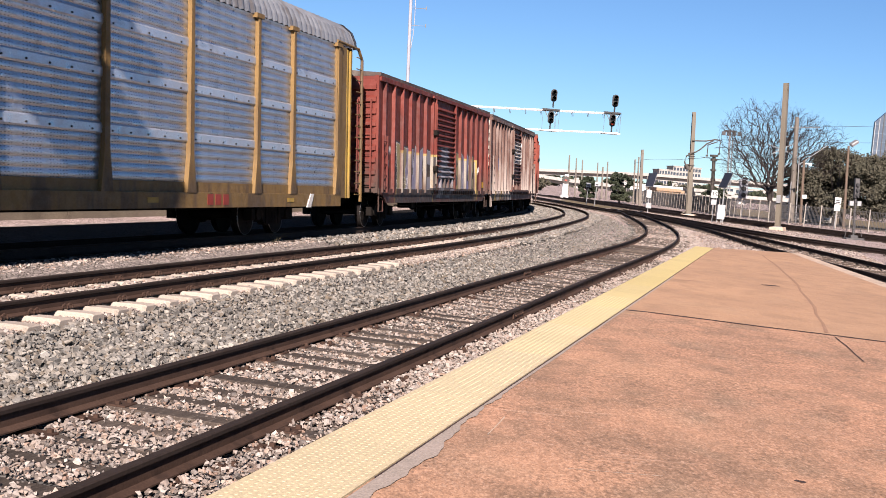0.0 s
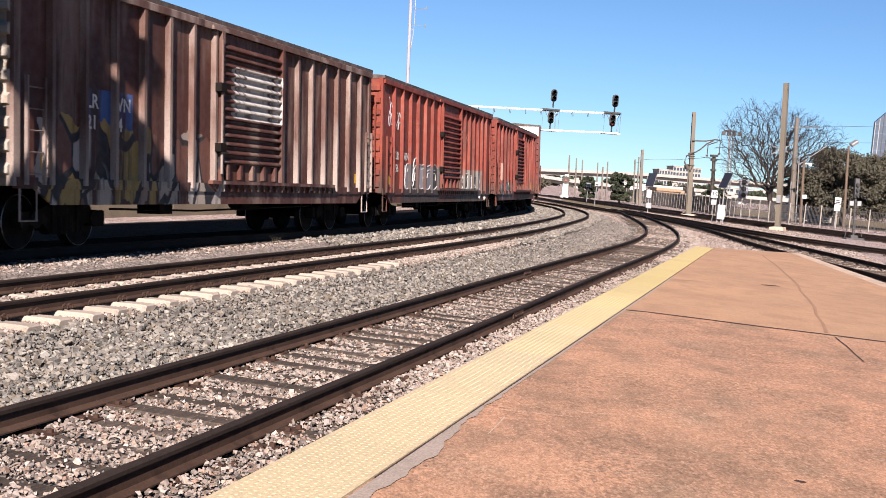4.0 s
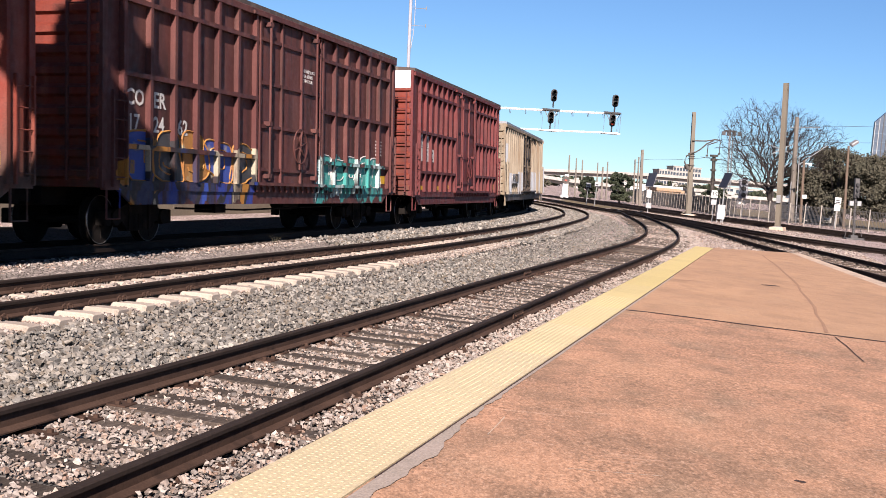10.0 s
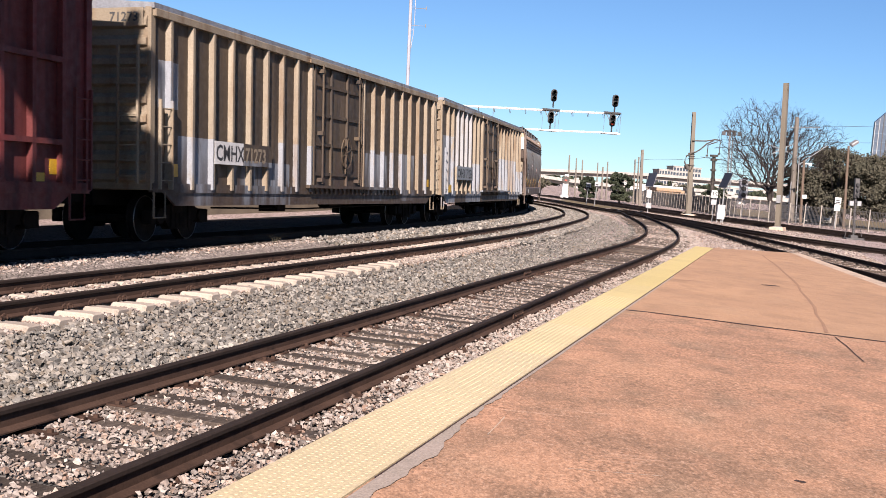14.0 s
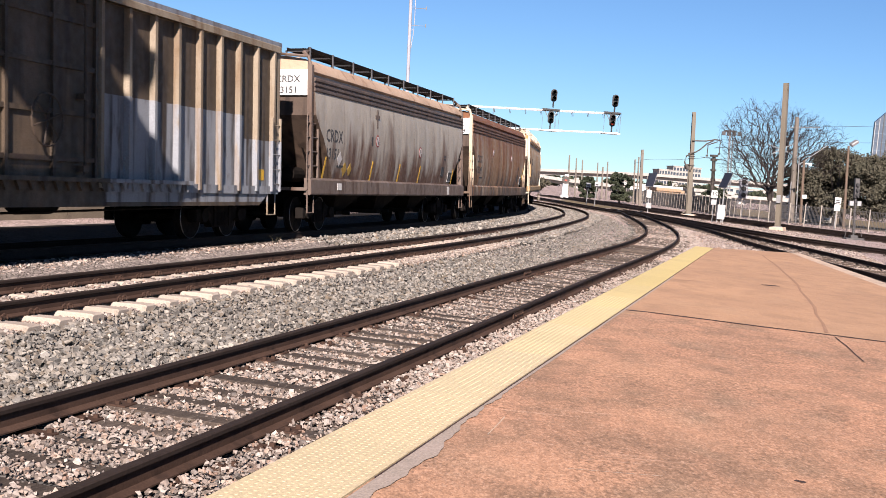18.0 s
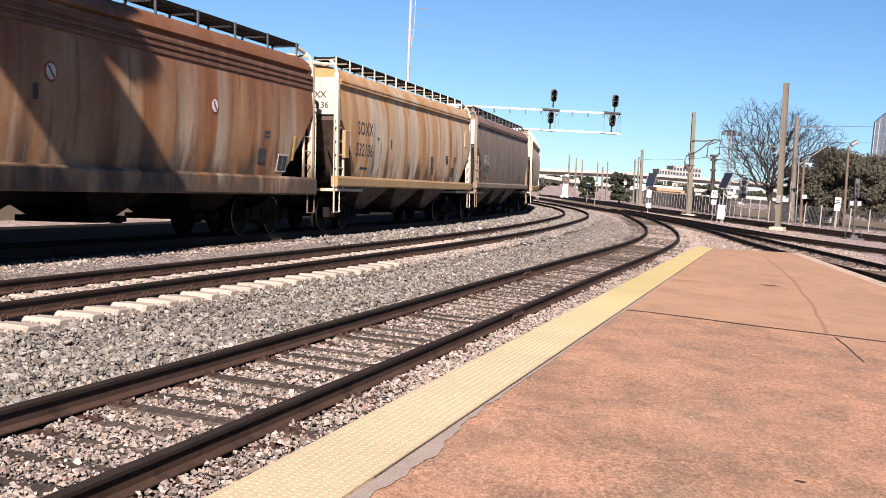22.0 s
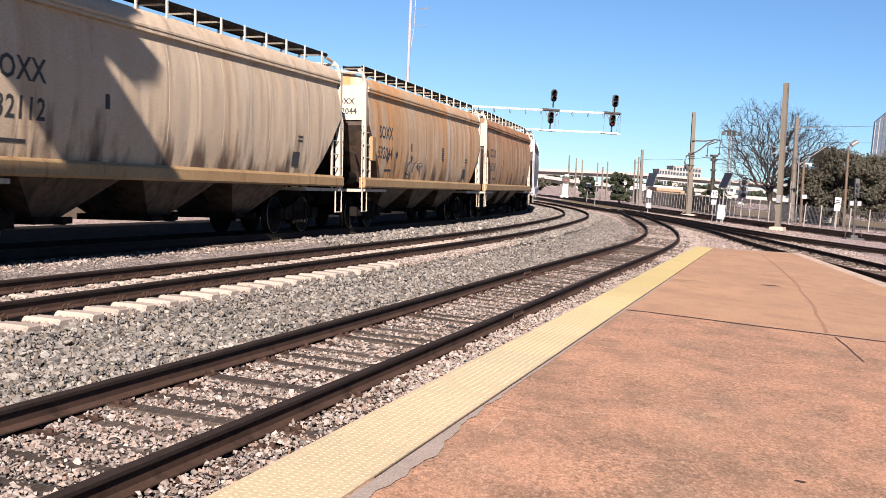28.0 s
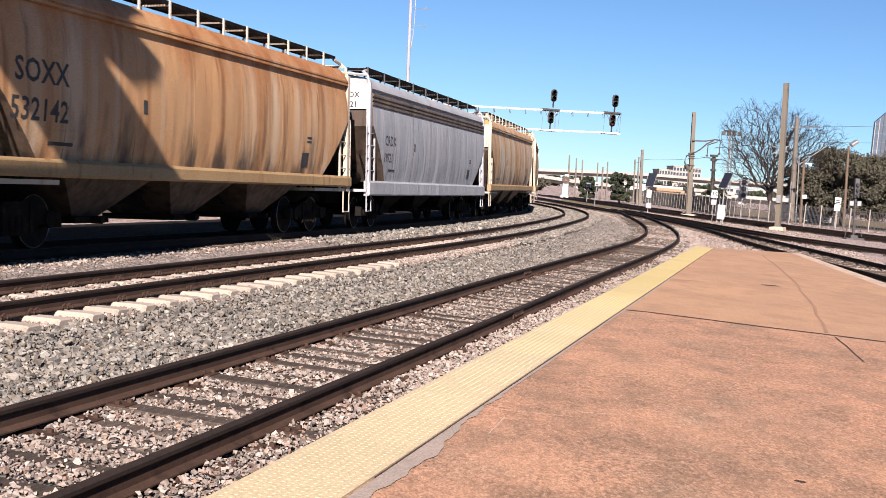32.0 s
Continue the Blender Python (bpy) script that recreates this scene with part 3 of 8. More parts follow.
def tactile_panel(domes, mat_):
    g = Geo().box(0.0, PANEL - 0.001, 0.003, 0.603, -0.012, 0.006)
    nx, ny = 15, 10
    for i in range(nx if domes else 0):
        for j in range(ny):
            x, y, k = (i + 0.5) * PANEL / nx, 0.03 + (j + 0.5) * 0.548 / ny, 6
            lo = [(x + 0.0135 * math.cos(2 * math.pi * m / k), y + 0.0135 * math.sin(2 * math.pi * m / k), 0.006) for m in range(k)]
            hi = [(x + 0.008 * math.cos(2 * math.pi * m / k), y + 0.008 * math.sin(2 * math.pi * m / k), 0.0085) for m in range(k)]
            g.add(lo + hi, [(m, (m + 1) % k, k + (m + 1) % k, k + m) for m in range(k)] + [tuple(range(k, 2 * k))])
    return g.mesh("tactile_panel", mat_)


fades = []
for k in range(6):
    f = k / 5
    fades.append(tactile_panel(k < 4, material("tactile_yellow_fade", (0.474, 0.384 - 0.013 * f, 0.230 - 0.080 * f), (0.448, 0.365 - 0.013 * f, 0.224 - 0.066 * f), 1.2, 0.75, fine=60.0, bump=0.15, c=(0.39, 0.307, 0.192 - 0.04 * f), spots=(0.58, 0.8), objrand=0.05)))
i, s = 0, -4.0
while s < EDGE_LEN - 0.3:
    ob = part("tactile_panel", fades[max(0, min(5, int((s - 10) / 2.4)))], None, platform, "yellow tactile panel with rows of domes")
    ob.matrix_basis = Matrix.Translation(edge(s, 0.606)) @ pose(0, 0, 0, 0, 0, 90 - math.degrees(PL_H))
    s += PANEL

# ---- the freight train: X runs along the car, -Y is the platform side, z = 0 the rail top ----


def paint(name, a, b, c, streak=0.12, scale=1.2, spots=(0.5, 0.68), rough=0.6, metal=0.0, third=None, zones=(), graffiti=(), low=None, dents=0.25, drips=(), top=None, folds=0.0):
    """Weathered car paint: faded patches, vertical streaks, grime from the sill, repainted zones (x0, x1, z0, z1, colour) and
    spray-painted pieces (x0, x1, z0, z1, colours)."""
    ma = bpy.data.materials.new(name)
    ma.use_nodes = True
    N, L = ma.node_tree.nodes, ma.node_tree.links.new
    bs = N["Principled BSDF"]
    bs.inputs["Metallic"].default_value, bs.inputs["Specular IOR Level"].default_value = metal, 0.25
    tc = N.new("ShaderNodeTexCoord").outputs["Object"]
    sep = N.new("ShaderNodeSeparateXYZ")
    L(tc, sep.inputs[0])

    def nz(s, stretch=(1, 1, 1), detail=5.0, warp=0.0):
        mp = N.new("ShaderNodeMapping")
        mp.inputs["Scale"].default_value = stretch
        L(tc, mp.inputs[0])
        n = N.new("ShaderNodeTexNoise")
        n.inputs["Scale"].default_value, n.inputs["Detail"].default_value, n.inputs["Distortion"].default_value = s, detail, warp
        L(mp.outputs[0], n.inputs["Vector"])
        return n.outputs["Fac"]

    def rng_(f, lo, hi, a0=0.0, a1=1.0):
        r = N.new("ShaderNodeMapRange")
        for k, v in (("From Min", lo), ("From Max", hi), ("To Min", a0), ("To Max", a1)):
            r.inputs[k].default_value = v
        L(f, r.inputs["Value"])
        return r.outputs[0]

    def op(kind, x, y=0.0):
        m = N.new("ShaderNodeMath")
        m.operation = kind
        for sock, v in ((m.inputs[0], x), (m.inputs[1], y)):
            if isinstance(v, (int, float)):
                sock.default_value = v
            else:
                L(v, sock)
        return m.outputs[0]

    def mix(f, x, y):
        m = N.new("ShaderNodeMix")
        m.data_type = "RGBA"
        for sock, v in ((m.inputs["Factor"], f), (m.inputs["A"], x), (m.inputs["B"], y)):
            if isinstance(v, (int, float)):
                sock.default_value = v
            elif isinstance(v, tuple):
                sock.default_value = (*v, 1.0)
            else:
                L(v, sock)
        return m.outputs["Result"]

    X, Z = sep.outputs[0], sep.outputs[2]

    def inside(x0, x1, z0, z1, wob=0.0):
        z_, x_ = Z, X
        if wob:
            w1 = op("MULTIPLY", op("SUBTRACT", nz(1.6, (1, 0.1, 0.4), 3.0), 0.5), wob)
            z_, x_ = op("ADD", Z, w1), op("ADD", X, w1)
        m = op("MULTIPLY", op("GREATER_THAN", x_, x0), op("LESS_THAN", x_, x1))
        return op("MULTIPLY", m, op("MULTIPLY", op("GREATER_THAN", z_, z0), op("LESS_THAN", z_, z1)))

    col = mix(rng_(nz(scale * 0.5, (1, 1, 0.5)), 0.38, 0.62), a, b)
    if third:
        col = mix(rng_(nz(scale * 1.5, (1, 1, streak * 1.5), 7.0), 0.5, 0.66), col, third)
    for x0, x1, z0, z1, cc in zones:
        col = mix(op("MULTIPLY", inside(x0, x1, z0, z1), rng_(nz(4.0, (1, 1, 0.3), 8.0), 0.28, 0.42)), col, cc)
    for x0, x1, z0, z1, pal in graffiti:
        mp = N.new("ShaderNodeMapping")
        mp.inputs["Scale"].default_value = (1.15, 0.0, 0.55)
        L(tc, mp.inputs[0])
        ns = N.new("ShaderNodeTexNoise")
        ns.inputs["Scale"].default_value = 1.3
        L(mp.outputs[0], ns.inputs["Vector"])
        ad = N.new("ShaderNodeVectorMath")
        ad.operation = "MULTIPLY_ADD"
        L(ns.outputs["Color"], ad.inputs[0])
        ad.inputs[1].default_value = (0.55, 0, 0.55)
        L(mp.outputs[0], ad.inputs[2])
        vo = N.new("ShaderNodeTexVoronoi")
        vo.inputs["Scale"].default_value = 1.35
        L(ad.outputs[0], vo.inputs["Vector"])
        ve = N.new("ShaderNodeTexVoronoi")
        ve.feature = "DISTANCE_TO_EDGE"
        ve.inputs["Scale"].default_value = 1.35
        L(ad.outputs[0], ve.inputs["Vector"])
        cr = N.new("ShaderNodeValToRGB")
        cr.color_ramp.interpolation = "CONSTANT"
        while len(cr.color_ramp.elements) < len(pal):
            cr.color_ramp.elements.new(0.5)
        for i, (e, pc) in enumerate(zip(cr.color_ramp.elements, pal)):
            e.position, e.color = i / len(pal), (*pc, 1)
        sc = N.new("ShaderNodeSeparateColor")
        L(vo.outputs["Color"], sc.inputs[0])
        L(sc.outputs[0], cr.inputs[0])
        piece = mix(rng_(ve.outputs["Distance"], 0.035, 0.05), (0.022, 0.02, 0.022), cr.outputs[0])
        fade = rng_(nz(5.0, (1, 1, 0.2), 6.0), 0.25, 0.4)
        col = mix(op("MULTIPLY", inside(x0, x1, z0, z1, 1.1), fade), col, piece)
    col = mix(rng_(nz(scale * 2.6, (1.2, 1, streak), 9.0, 0.3), *spots), col, c)
    for k_, (dc, sc_, lo_, hi_, most) in enumerate(drips):
        # runs and broad faded bands down the side
        col = mix(op("MULTIPLY", rng_(nz(sc_, (1, 1, 0.03 + 0.01 * k_), 6.0), lo_, hi_), most), col, dc)
    if top:
        # rust bleeding down from the roof edge in tongues of uneven length
        tongue = op("ADD", Z, op("MULTIPLY", op("SUBTRACT", nz(1.1, (1, 1, 0.16), 7.0), 0.5), 4.2))
        col = mix(rng_(tongue, top[1], top[2], 0.0, 0.9), col, top[0])
    if low:
        # road grime and rust creeping up from the sill
        edge_ = op("ADD", Z, op("MULTIPLY", op("SUBTRACT", nz(2.1, (1, 1, 0.22), 8.0), 0.5), -4.5))
        col = mix(rng_(edge_, low[1], low[2], 0.92, 0.0), col, low[0])
    g1 = nz(38.0, (1, 1, 1), 6.0)
    hv = N.new("ShaderNodeHueSaturation")
    L(rng_(g1, 0.3, 0.7, 0.82, 1.14), hv.inputs["Value"])
    L(col, hv.inputs["Color"])
    L(hv.outputs[0], bs.inputs["Base Color"])
    L(rng_(nz(6.0), 0.3, 0.7, rough - 0.1, rough + 0.22), bs.inputs["Roughness"])
    bp = N.new("ShaderNodeBump")
    bp.inputs["Strength"].default_value, bp.inputs["Distance"].default_value = 0.12, 0.01
    L(g1, bp.inputs["Height"])
    b2 = N.new("ShaderNodeBump")
    b2.inputs["Strength"].default_value, b2.inputs["Distance"].default_value = dents, 0.06
    L(nz(1.5, (1, 1, 0.6), 2.0), b2.inputs["Height"])
    L(bp.outputs[0], b2.inputs["Normal"])
    last = b2
    if folds:
        # buckles that run down the sheet between its stiffeners
        last = N.new("ShaderNodeBump")
        last.inputs["Strength"].default_value, last.inputs["Distance"].default_value = folds, 0.12
        L(nz(1.25, (1, 1, 0.16), 2.5, 0.4), last.inputs["Height"])
        L(b2.outputs[0], last.inputs["Normal"])
    L(last.outputs[0], bs.inputs["Normal"])
    return ma


SOOT = ((0.052, 0.035, 0.027), 0.6, 2.0)
GRIME = ((0.060, 0.042, 0.030), 1.1, 2.0)
P_red = paint("oxide_red_paint", (0.122, 0.0215, 0.0135), (0.102, 0.018, 0.012), (0.062, 0.016, 0.011), folds=0.3, third=(0.15, 0.037, 0.025), low=SOOT,
              zones=[(-6.55, -1.5, 0.75, 2.42, (0.25, 0.18, 0.06)), (1.65, 5.85, 0.75, 2.45, (0.27, 0.19, 0.06)), (-6.45, -1.6, 0.75, 2.34, (0.028, 0.024, 0.026)), (1.7, 5.75, 0.75, 2.37, (0.028, 0.024, 0.026)), (-1.1, 1.3, 0.9, 2.05, (0.23, 0.23, 0.25)), (-0.75, 0.6, 2.05, 2.75, (0.20, 0.20, 0.22)), (5.9, 6.3, 0.8, 1.75, (0.34, 0.24, 0.05))])
P_redpost = paint("oxide_red_post_paint", (0.122, 0.0215, 0.0135), (0.102, 0.018, 0.012), (0.062, 0.016, 0.011), third=(0.15, 0.037, 0.025), low=SOOT,
              zones=[(-6.55, -1.5, 0.75, 2.42, (0.25, 0.18, 0.06)), (1.65, 5.85, 0.75, 2.45, (0.27, 0.19, 0.06)), (-6.45, -1.6, 0.75, 2.34, (0.21, 0.185, 0.15)), (1.7, 5.75, 0.75, 2.37, (0.21, 0.185, 0.15)), (-1.1, 1.3, 0.9, 2.05, (0.23, 0.23, 0.25)), (-0.75, 0.6, 2.05, 2.75, (0.20, 0.20, 0.22)), (5.9, 6.3, 0.8, 1.75, (0.34, 0.24, 0.05))])
P_red2 = paint("faded_red_paint", (0.166, 0.0299, 0.0172), (0.135, 0.0242, 0.0138), (0.079, 0.0207, 0.0138), folds=0.3, third=(0.201, 0.0517, 0.0310), low=SOOT,
               zones=[(-5.9, -1.3, 0.75, 2.0, (0.045, 0.042, 0.042)), (1.95, 7.0, 0.75, 2.02, (0.12, 0.115, 0.10)), (-7.3, -6.75, 1.6, 2.5, (0.075, 0.025, 0.02)), (-6.3, -5.75, 1.6, 2.5, (0.075, 0.025, 0.02))])
P_red3 = paint("dented_red_paint", (0.151, 0.0264, 0.0161), (0.120, 0.0230, 0.0138), (0.069, 0.0196, 0.0138), folds=0.3, third=(0.189, 0.0529, 0.0345), low=SOOT, dents=0.9, zones=[(-7.5, -5.3, 1.7, 2.5, (0.328, 0.156, 0.117))],
               graffiti=[(-7.6, -2.0, 0.7, 1.5, [(0.210, 0.203, 0.224), (0.070, 0.063, 0.070), (0.231, 0.175, 0.105), (0.112, 0.032, 0.021)])])
P_maroon = paint("maroon_paint", (0.082, 0.0265, 0.0225), (0.066, 0.0220, 0.0200), (0.040, 0.0168, 0.0144), folds=0.3, third=(0.098, 0.038, 0.031),
                 graffiti=[(-7.7, -2.0, 0.7, 1.9, [(0.025, 0.042, 0.210), (0.035, 0.070, 0.294), (0.315, 0.140, 0.028), (0.294, 0.252, 0.182), (0.021, 0.025, 0.063)]), (1.6, 7.2, 0.8, 1.95, [(0.042, 0.252, 0.231), (0.035, 0.210, 0.189), (0.315, 0.406, 0.385), (0.049, 0.294, 0.266)])])
P_crimson = paint("crimson_paint", (0.098, 0.0225, 0.0205), (0.082, 0.0190, 0.0180), (0.050, 0.0109, 0.0117), folds=0.3, third=(0.120, 0.0226, 0.0226))
P_chalkpost = paint("chalky_post_paint", (0.105, 0.056, 0.041), (0.075, 0.037, 0.027), (0.063, 0.02856, 0.02184), third=(0.21, 0.1554, 0.1302), spots=(0.55, 0.68), low=((0.252, 0.2058, 0.1764), 1.2, 2.7))
P_chalky = paint("chalky_brown_paint", (0.074, 0.0275, 0.019), (0.053, 0.019, 0.0148), (0.041, 0.0174, 0.0130), folds=0.3, third=(0.148, 0.0955, 0.0738), spots=(0.52, 0.66), zones=[(-6.2, -4.75, 2.05, 2.75, (0.042, 0.084, 0.210)), (-0.8, 1.7, 2.6, 3.7, (0.420, 0.392, 0.357))],
                 graffiti=[(-7.7, -1.2, 0.7, 2.1, [(0.280, 0.238, 0.196), (0.196, 0.140, 0.112), (0.315, 0.280, 0.252), (0.112, 0.049, 0.035), (0.252, 0.168, 0.056)])])
BLUE_GREY = (0.1849, 0.1935, 0.2064)
P_tan = paint("faded_tan_paint", (0.1935, 0.1548, 0.108), (0.1665, 0.135, 0.0954), (0.1386, 0.0945, 0.0567), third=(0.234, 0.1935, 0.1395), zones=[(-9.7, -8.9, 2.6, 3.5, BLUE_GREY), (-8.9, -7.5, 0.6, 2.1, BLUE_GREY), (-4.2, -1.9, 0.6, 2.2, BLUE_GREY), (2.4, 6.6, 0.8, 2.3, BLUE_GREY), (8, 9.2, 0.8, 2.4, BLUE_GREY)])
P_brown = paint("brown_grey_paint", (0.06135, 0.04443, 0.02962), (0.04936, 0.03667, 0.02609), (0.03173, 0.02468, 0.01975), folds=0.3, third=(0.08389, 0.05924, 0.03667), low=SOOT, zones=[(-9.7, -8.9, 2.6, 3.5, BLUE_GREY), (-8.9, -7.4, 0.6, 2.1, (0.1679, 0.1826, 0.2073)), (-6.4, -3.2, 0.6, 1.7, (0.1679, 0.1826, 0.2024)), (2.4, 4.6, 0.8, 2.2, BLUE_GREY), (6.0, 7.5, 0.8, 2.3, BLUE_GREY)])
P_tan2 = paint("bleached_tan_paint", (0.2025, 0.162, 0.1134), (0.1755, 0.1413, 0.099), (0.1386, 0.0945, 0.0567), third=(0.234, 0.1935, 0.1395), zones=[(-9.9, -7.5, 0.6, 3.2, BLUE_GREY), (-7.5, -4.2, 2.1, 4.4, (0.2268, 0.2268, 0.2268)), (-4.2, -1.9, 0.6, 2.3, BLUE_GREY), (2.5, 8.2, 0.8, 2.7, BLUE_GREY), (8.2, 10.2, 0.8, 2.2, BLUE_GREY)])
P_brown2 = paint("brown_and_pale_paint", (0.06652, 0.04825, 0.03143), (0.05336, 0.0402, 0.02778), (0.03582, 0.02705, 0.0212), folds=0.3, third=(0.08696, 0.0614, 0.04094), zones=[(-9.9, -8.2, 0.6, 3.2, BLUE_GREY), (-8.2, -7.4, 0.6, 2.3, BLUE_GREY), (-4.2, -1.9, 0.6, 2.3, BLUE_GREY), (-5.3, -4.2, 0.6, 1.1, BLUE_GREY), (2.5, 8.2, 0.8, 2.7, BLUE_GREY), (8.2, 10.2, 0.8, 2.2, BLUE_GREY)])
P_alu = paint("dull_aluminium", (0.52, 0.545, 0.59), (0.45, 0.475, 0.52), (0.33, 0.33, 0.35), streak=3.0, scale=0.6, rough=0.34, metal=0.7, spots=(0.56, 0.8), dents=0.4)
P_mustard = paint("mustard_paint", (0.1665, 0.1, 0.03444), (0.1345, 0.08282, 0.03116), (0.0861, 0.05412, 0.0287), low=((0.06888, 0.0451, 0.02624), 0.2, 0.9))
P_roof = paint("roof_metal", (0.231, 0.238, 0.252), (0.182, 0.189, 0.203), (0.140, 0.126, 0.119), rough=0.5, metal=0.4)
P_roof2 = paint("grimy_roof", (0.070, 0.049, 0.042), (0.052, 0.042, 0.036), (0.112, 0.091, 0.077), rough=0.7)
P_grey1 = paint("grey_hopper_paint", (0.305, 0.274, 0.228), (0.268, 0.240, 0.200), (0.1326, 0.078, 0.0468), spots=(0.69, 0.80), low=((0.078, 0.035, 0.019), 1.65, 2.6), dents=0.25, folds=0.4, drips=[((0.105, 0.055, 0.030), 1.3, 0.62, 0.69, 0.7), ((0.31, 0.295, 0.27), 0.9, 0.55, 0.65, 0.5)])
P_frame1 = paint("grimy_grey_frame", (0.132, 0.0977, 0.077), (0.104, 0.077, 0.0616), (0.056, 0.0311, 0.0196), spots=(0.50, 0.66))
P_rust = paint("rusty_hopper_paint", (0.265, 0.175, 0.105), (0.225, 0.125, 0.060), (0.095, 0.042, 0.021), spots=(0.54, 0.70), low=GRIME, top=((0.138, 0.055, 0.024), 2.45, 4.05), dents=0.3, folds=0.35, drips=[((0.205, 0.082, 0.028), 0.55, 0.45, 0.58, 0.85), ((0.31, 0.265, 0.205), 0.8, 0.53, 0.62, 0.75), ((0.10, 0.045, 0.022), 2.1, 0.59, 0.70, 0.6)])
P_ochre = paint("ochre_stained_paint", (0.414, 0.339, 0.25), (0.405, 0.295, 0.172), (0.261, 0.119, 0.0362), spots=(0.60, 0.74), low=((0.0765, 0.0459, 0.0285), 1.3, 2.05), top=((0.378, 0.198, 0.0734), 3.6, 4.9), dents=0.25, folds=0.4, drips=[((0.396, 0.207, 0.069), 0.6, 0.47, 0.60, 0.85), ((0.423, 0.383, 0.323), 0.95, 0.51, 0.62, 0.75), ((0.297, 0.128, 0.0345), 1.7, 0.55, 0.62, 0.7), ((0.144, 0.0882, 0.0517), 2.6, 0.60, 0.68, 0.5)])
P_slate = paint("slate_hopper_paint", (0.117, 0.087, 0.070), (0.091, 0.070, 0.057), (0.064, 0.042, 0.030), third=(0.159, 0.119, 0.084), dents=0.5)
P_taupe = paint("taupe_hopper_paint", (0.185, 0.14, 0.0979), (0.157, 0.121, 0.0863), (0.107, 0.0561, 0.0282), spots=(0.62, 0.76), zones=[(-6.68, -5.4, 2.38, 2.76, (0.50, 0.45, 0.38))], dents=0.25, folds=0.5, drips=[((0.102, 0.0697, 0.044), 1.3, 0.54, 0.66, 0.6), ((0.228, 0.191, 0.149), 0.9, 0.56, 0.66, 0.5)])
P_cream = paint("cream_stained_paint", (0.446, 0.356, 0.253), (0.418, 0.324, 0.22), (0.285, 0.167, 0.0789), spots=(0.64, 0.78), low=((0.0808, 0.0504, 0.0332), 1.2, 1.95), dents=0.25, folds=0.55, drips=[((0.342, 0.23, 0.129), 0.85, 0.54, 0.66, 0.55), ((0.465, 0.387, 0.29), 1.2, 0.52, 0.64, 0.6), ((0.237, 0.135, 0.0706), 2.4, 0.62, 0.70, 0.45)])
P_orange = paint("orange_stained_paint", (0.414, 0.257, 0.132), (0.423, 0.32, 0.207), (0.248, 0.117, 0.044), spots=(0.62, 0.76), low=GRIME, dents=0.25, folds=0.4, drips=[((0.432, 0.211, 0.0722), 0.85, 0.48, 0.59, 0.85), ((0.46, 0.383, 0.29), 1.2, 0.54, 0.64, 0.8), ((0.248, 0.099, 0.0334), 2.3, 0.58, 0.68, 0.6)])
P_copper = paint("copper_stained_paint", (0.405, 0.221, 0.101), (0.386, 0.23, 0.114), (0.202, 0.09, 0.0352), spots=(0.60, 0.74), low=GRIME, top=((0.276, 0.113, 0.0396), 3.3, 4.7), dents=0.25, folds=0.4, drips=[((0.451, 0.333, 0.22), 0.9, 0.51, 0.61, 0.85), ((0.285, 0.117, 0.037), 1.3, 0.54, 0.64, 0.75), ((0.12, 0.054, 0.0246), 2.4, 0.59, 0.69, 0.65)])
P_clean = paint("clean_grey_paint", (0.30, 0.305, 0.315), (0.27, 0.275, 0.285), (0.20, 0.195, 0.19), spots=(0.6, 0.8), dents=0.25, folds=0.6, drips=[((0.20, 0.19, 0.18), 1.2, 0.58, 0.68, 0.5)])
P_roofbrown = paint("brown_roof_paint", (0.20, 0.115, 0.085), (0.165, 0.098, 0.075), (0.09, 0.055, 0.042))
P_tanroof = paint("dusty_tan_roof_paint", (0.40, 0.285, 0.20), (0.34, 0.235, 0.16), (0.20, 0.115, 0.07), spots=(0.58, 0.72))
P_band = paint("sooty_roof_band_paint", (0.085, 0.062, 0.052), (0.066, 0.050, 0.043), (0.12, 0.085, 0.066))
P_rustband = paint("dark_rust_band_paint", (0.12, 0.058, 0.034), (0.092, 0.044, 0.027), (0.15, 0.075, 0.04))
# dark brown: shade under and between the cars is in this paint
P_chute = paint("shaded_chute_paint", (0.0713, 0.0492, 0.036), (0.0558, 0.0396, 0.03), (0.0279, 0.0192, 0.015), spots=(0.50, 0.66), third=(0.093, 0.063, 0.045))
P_endcream = paint("dirty_cream_paint", (0.36, 0.325, 0.275), (0.30, 0.265, 0.22), (0.17, 0.11, 0.075), spots=(0.56, 0.7))
P_pale = paint("pale_frame_paint", (0.43, 0.385, 0.31), (0.37, 0.32, 0.245), (0.22, 0.135, 0.075), spots=(0.60, 0.74))
P_sill = paint("tan_sill_paint", (0.294, 0.195, 0.0928), (0.257, 0.166, 0.0792), (0.147, 0.0706, 0.0272), spots=(0.58, 0.72))
P_letter = material("dark_lettering", (0.021, 0.021, 0.022), (0.035, 0.035, 0.035), 5.0, 0.7, bump=0)
P_wletter = material("white_lettering", (0.527, 0.510, 0.476), (0.408, 0.383, 0.357), 5.0, 0.7, bump=0)
P_yellow = material("reflector_yellow", (0.490, 0.280, 0.014), (0.434, 0.245, 0.014), 4.0, 0.5, bump=0)
P_tagred = material("logo_red", (0.210, 0.025, 0.014), (0.175, 0.021, 0.014), 4.0, 0.6, bump=0)

wheel_geo = Geo()
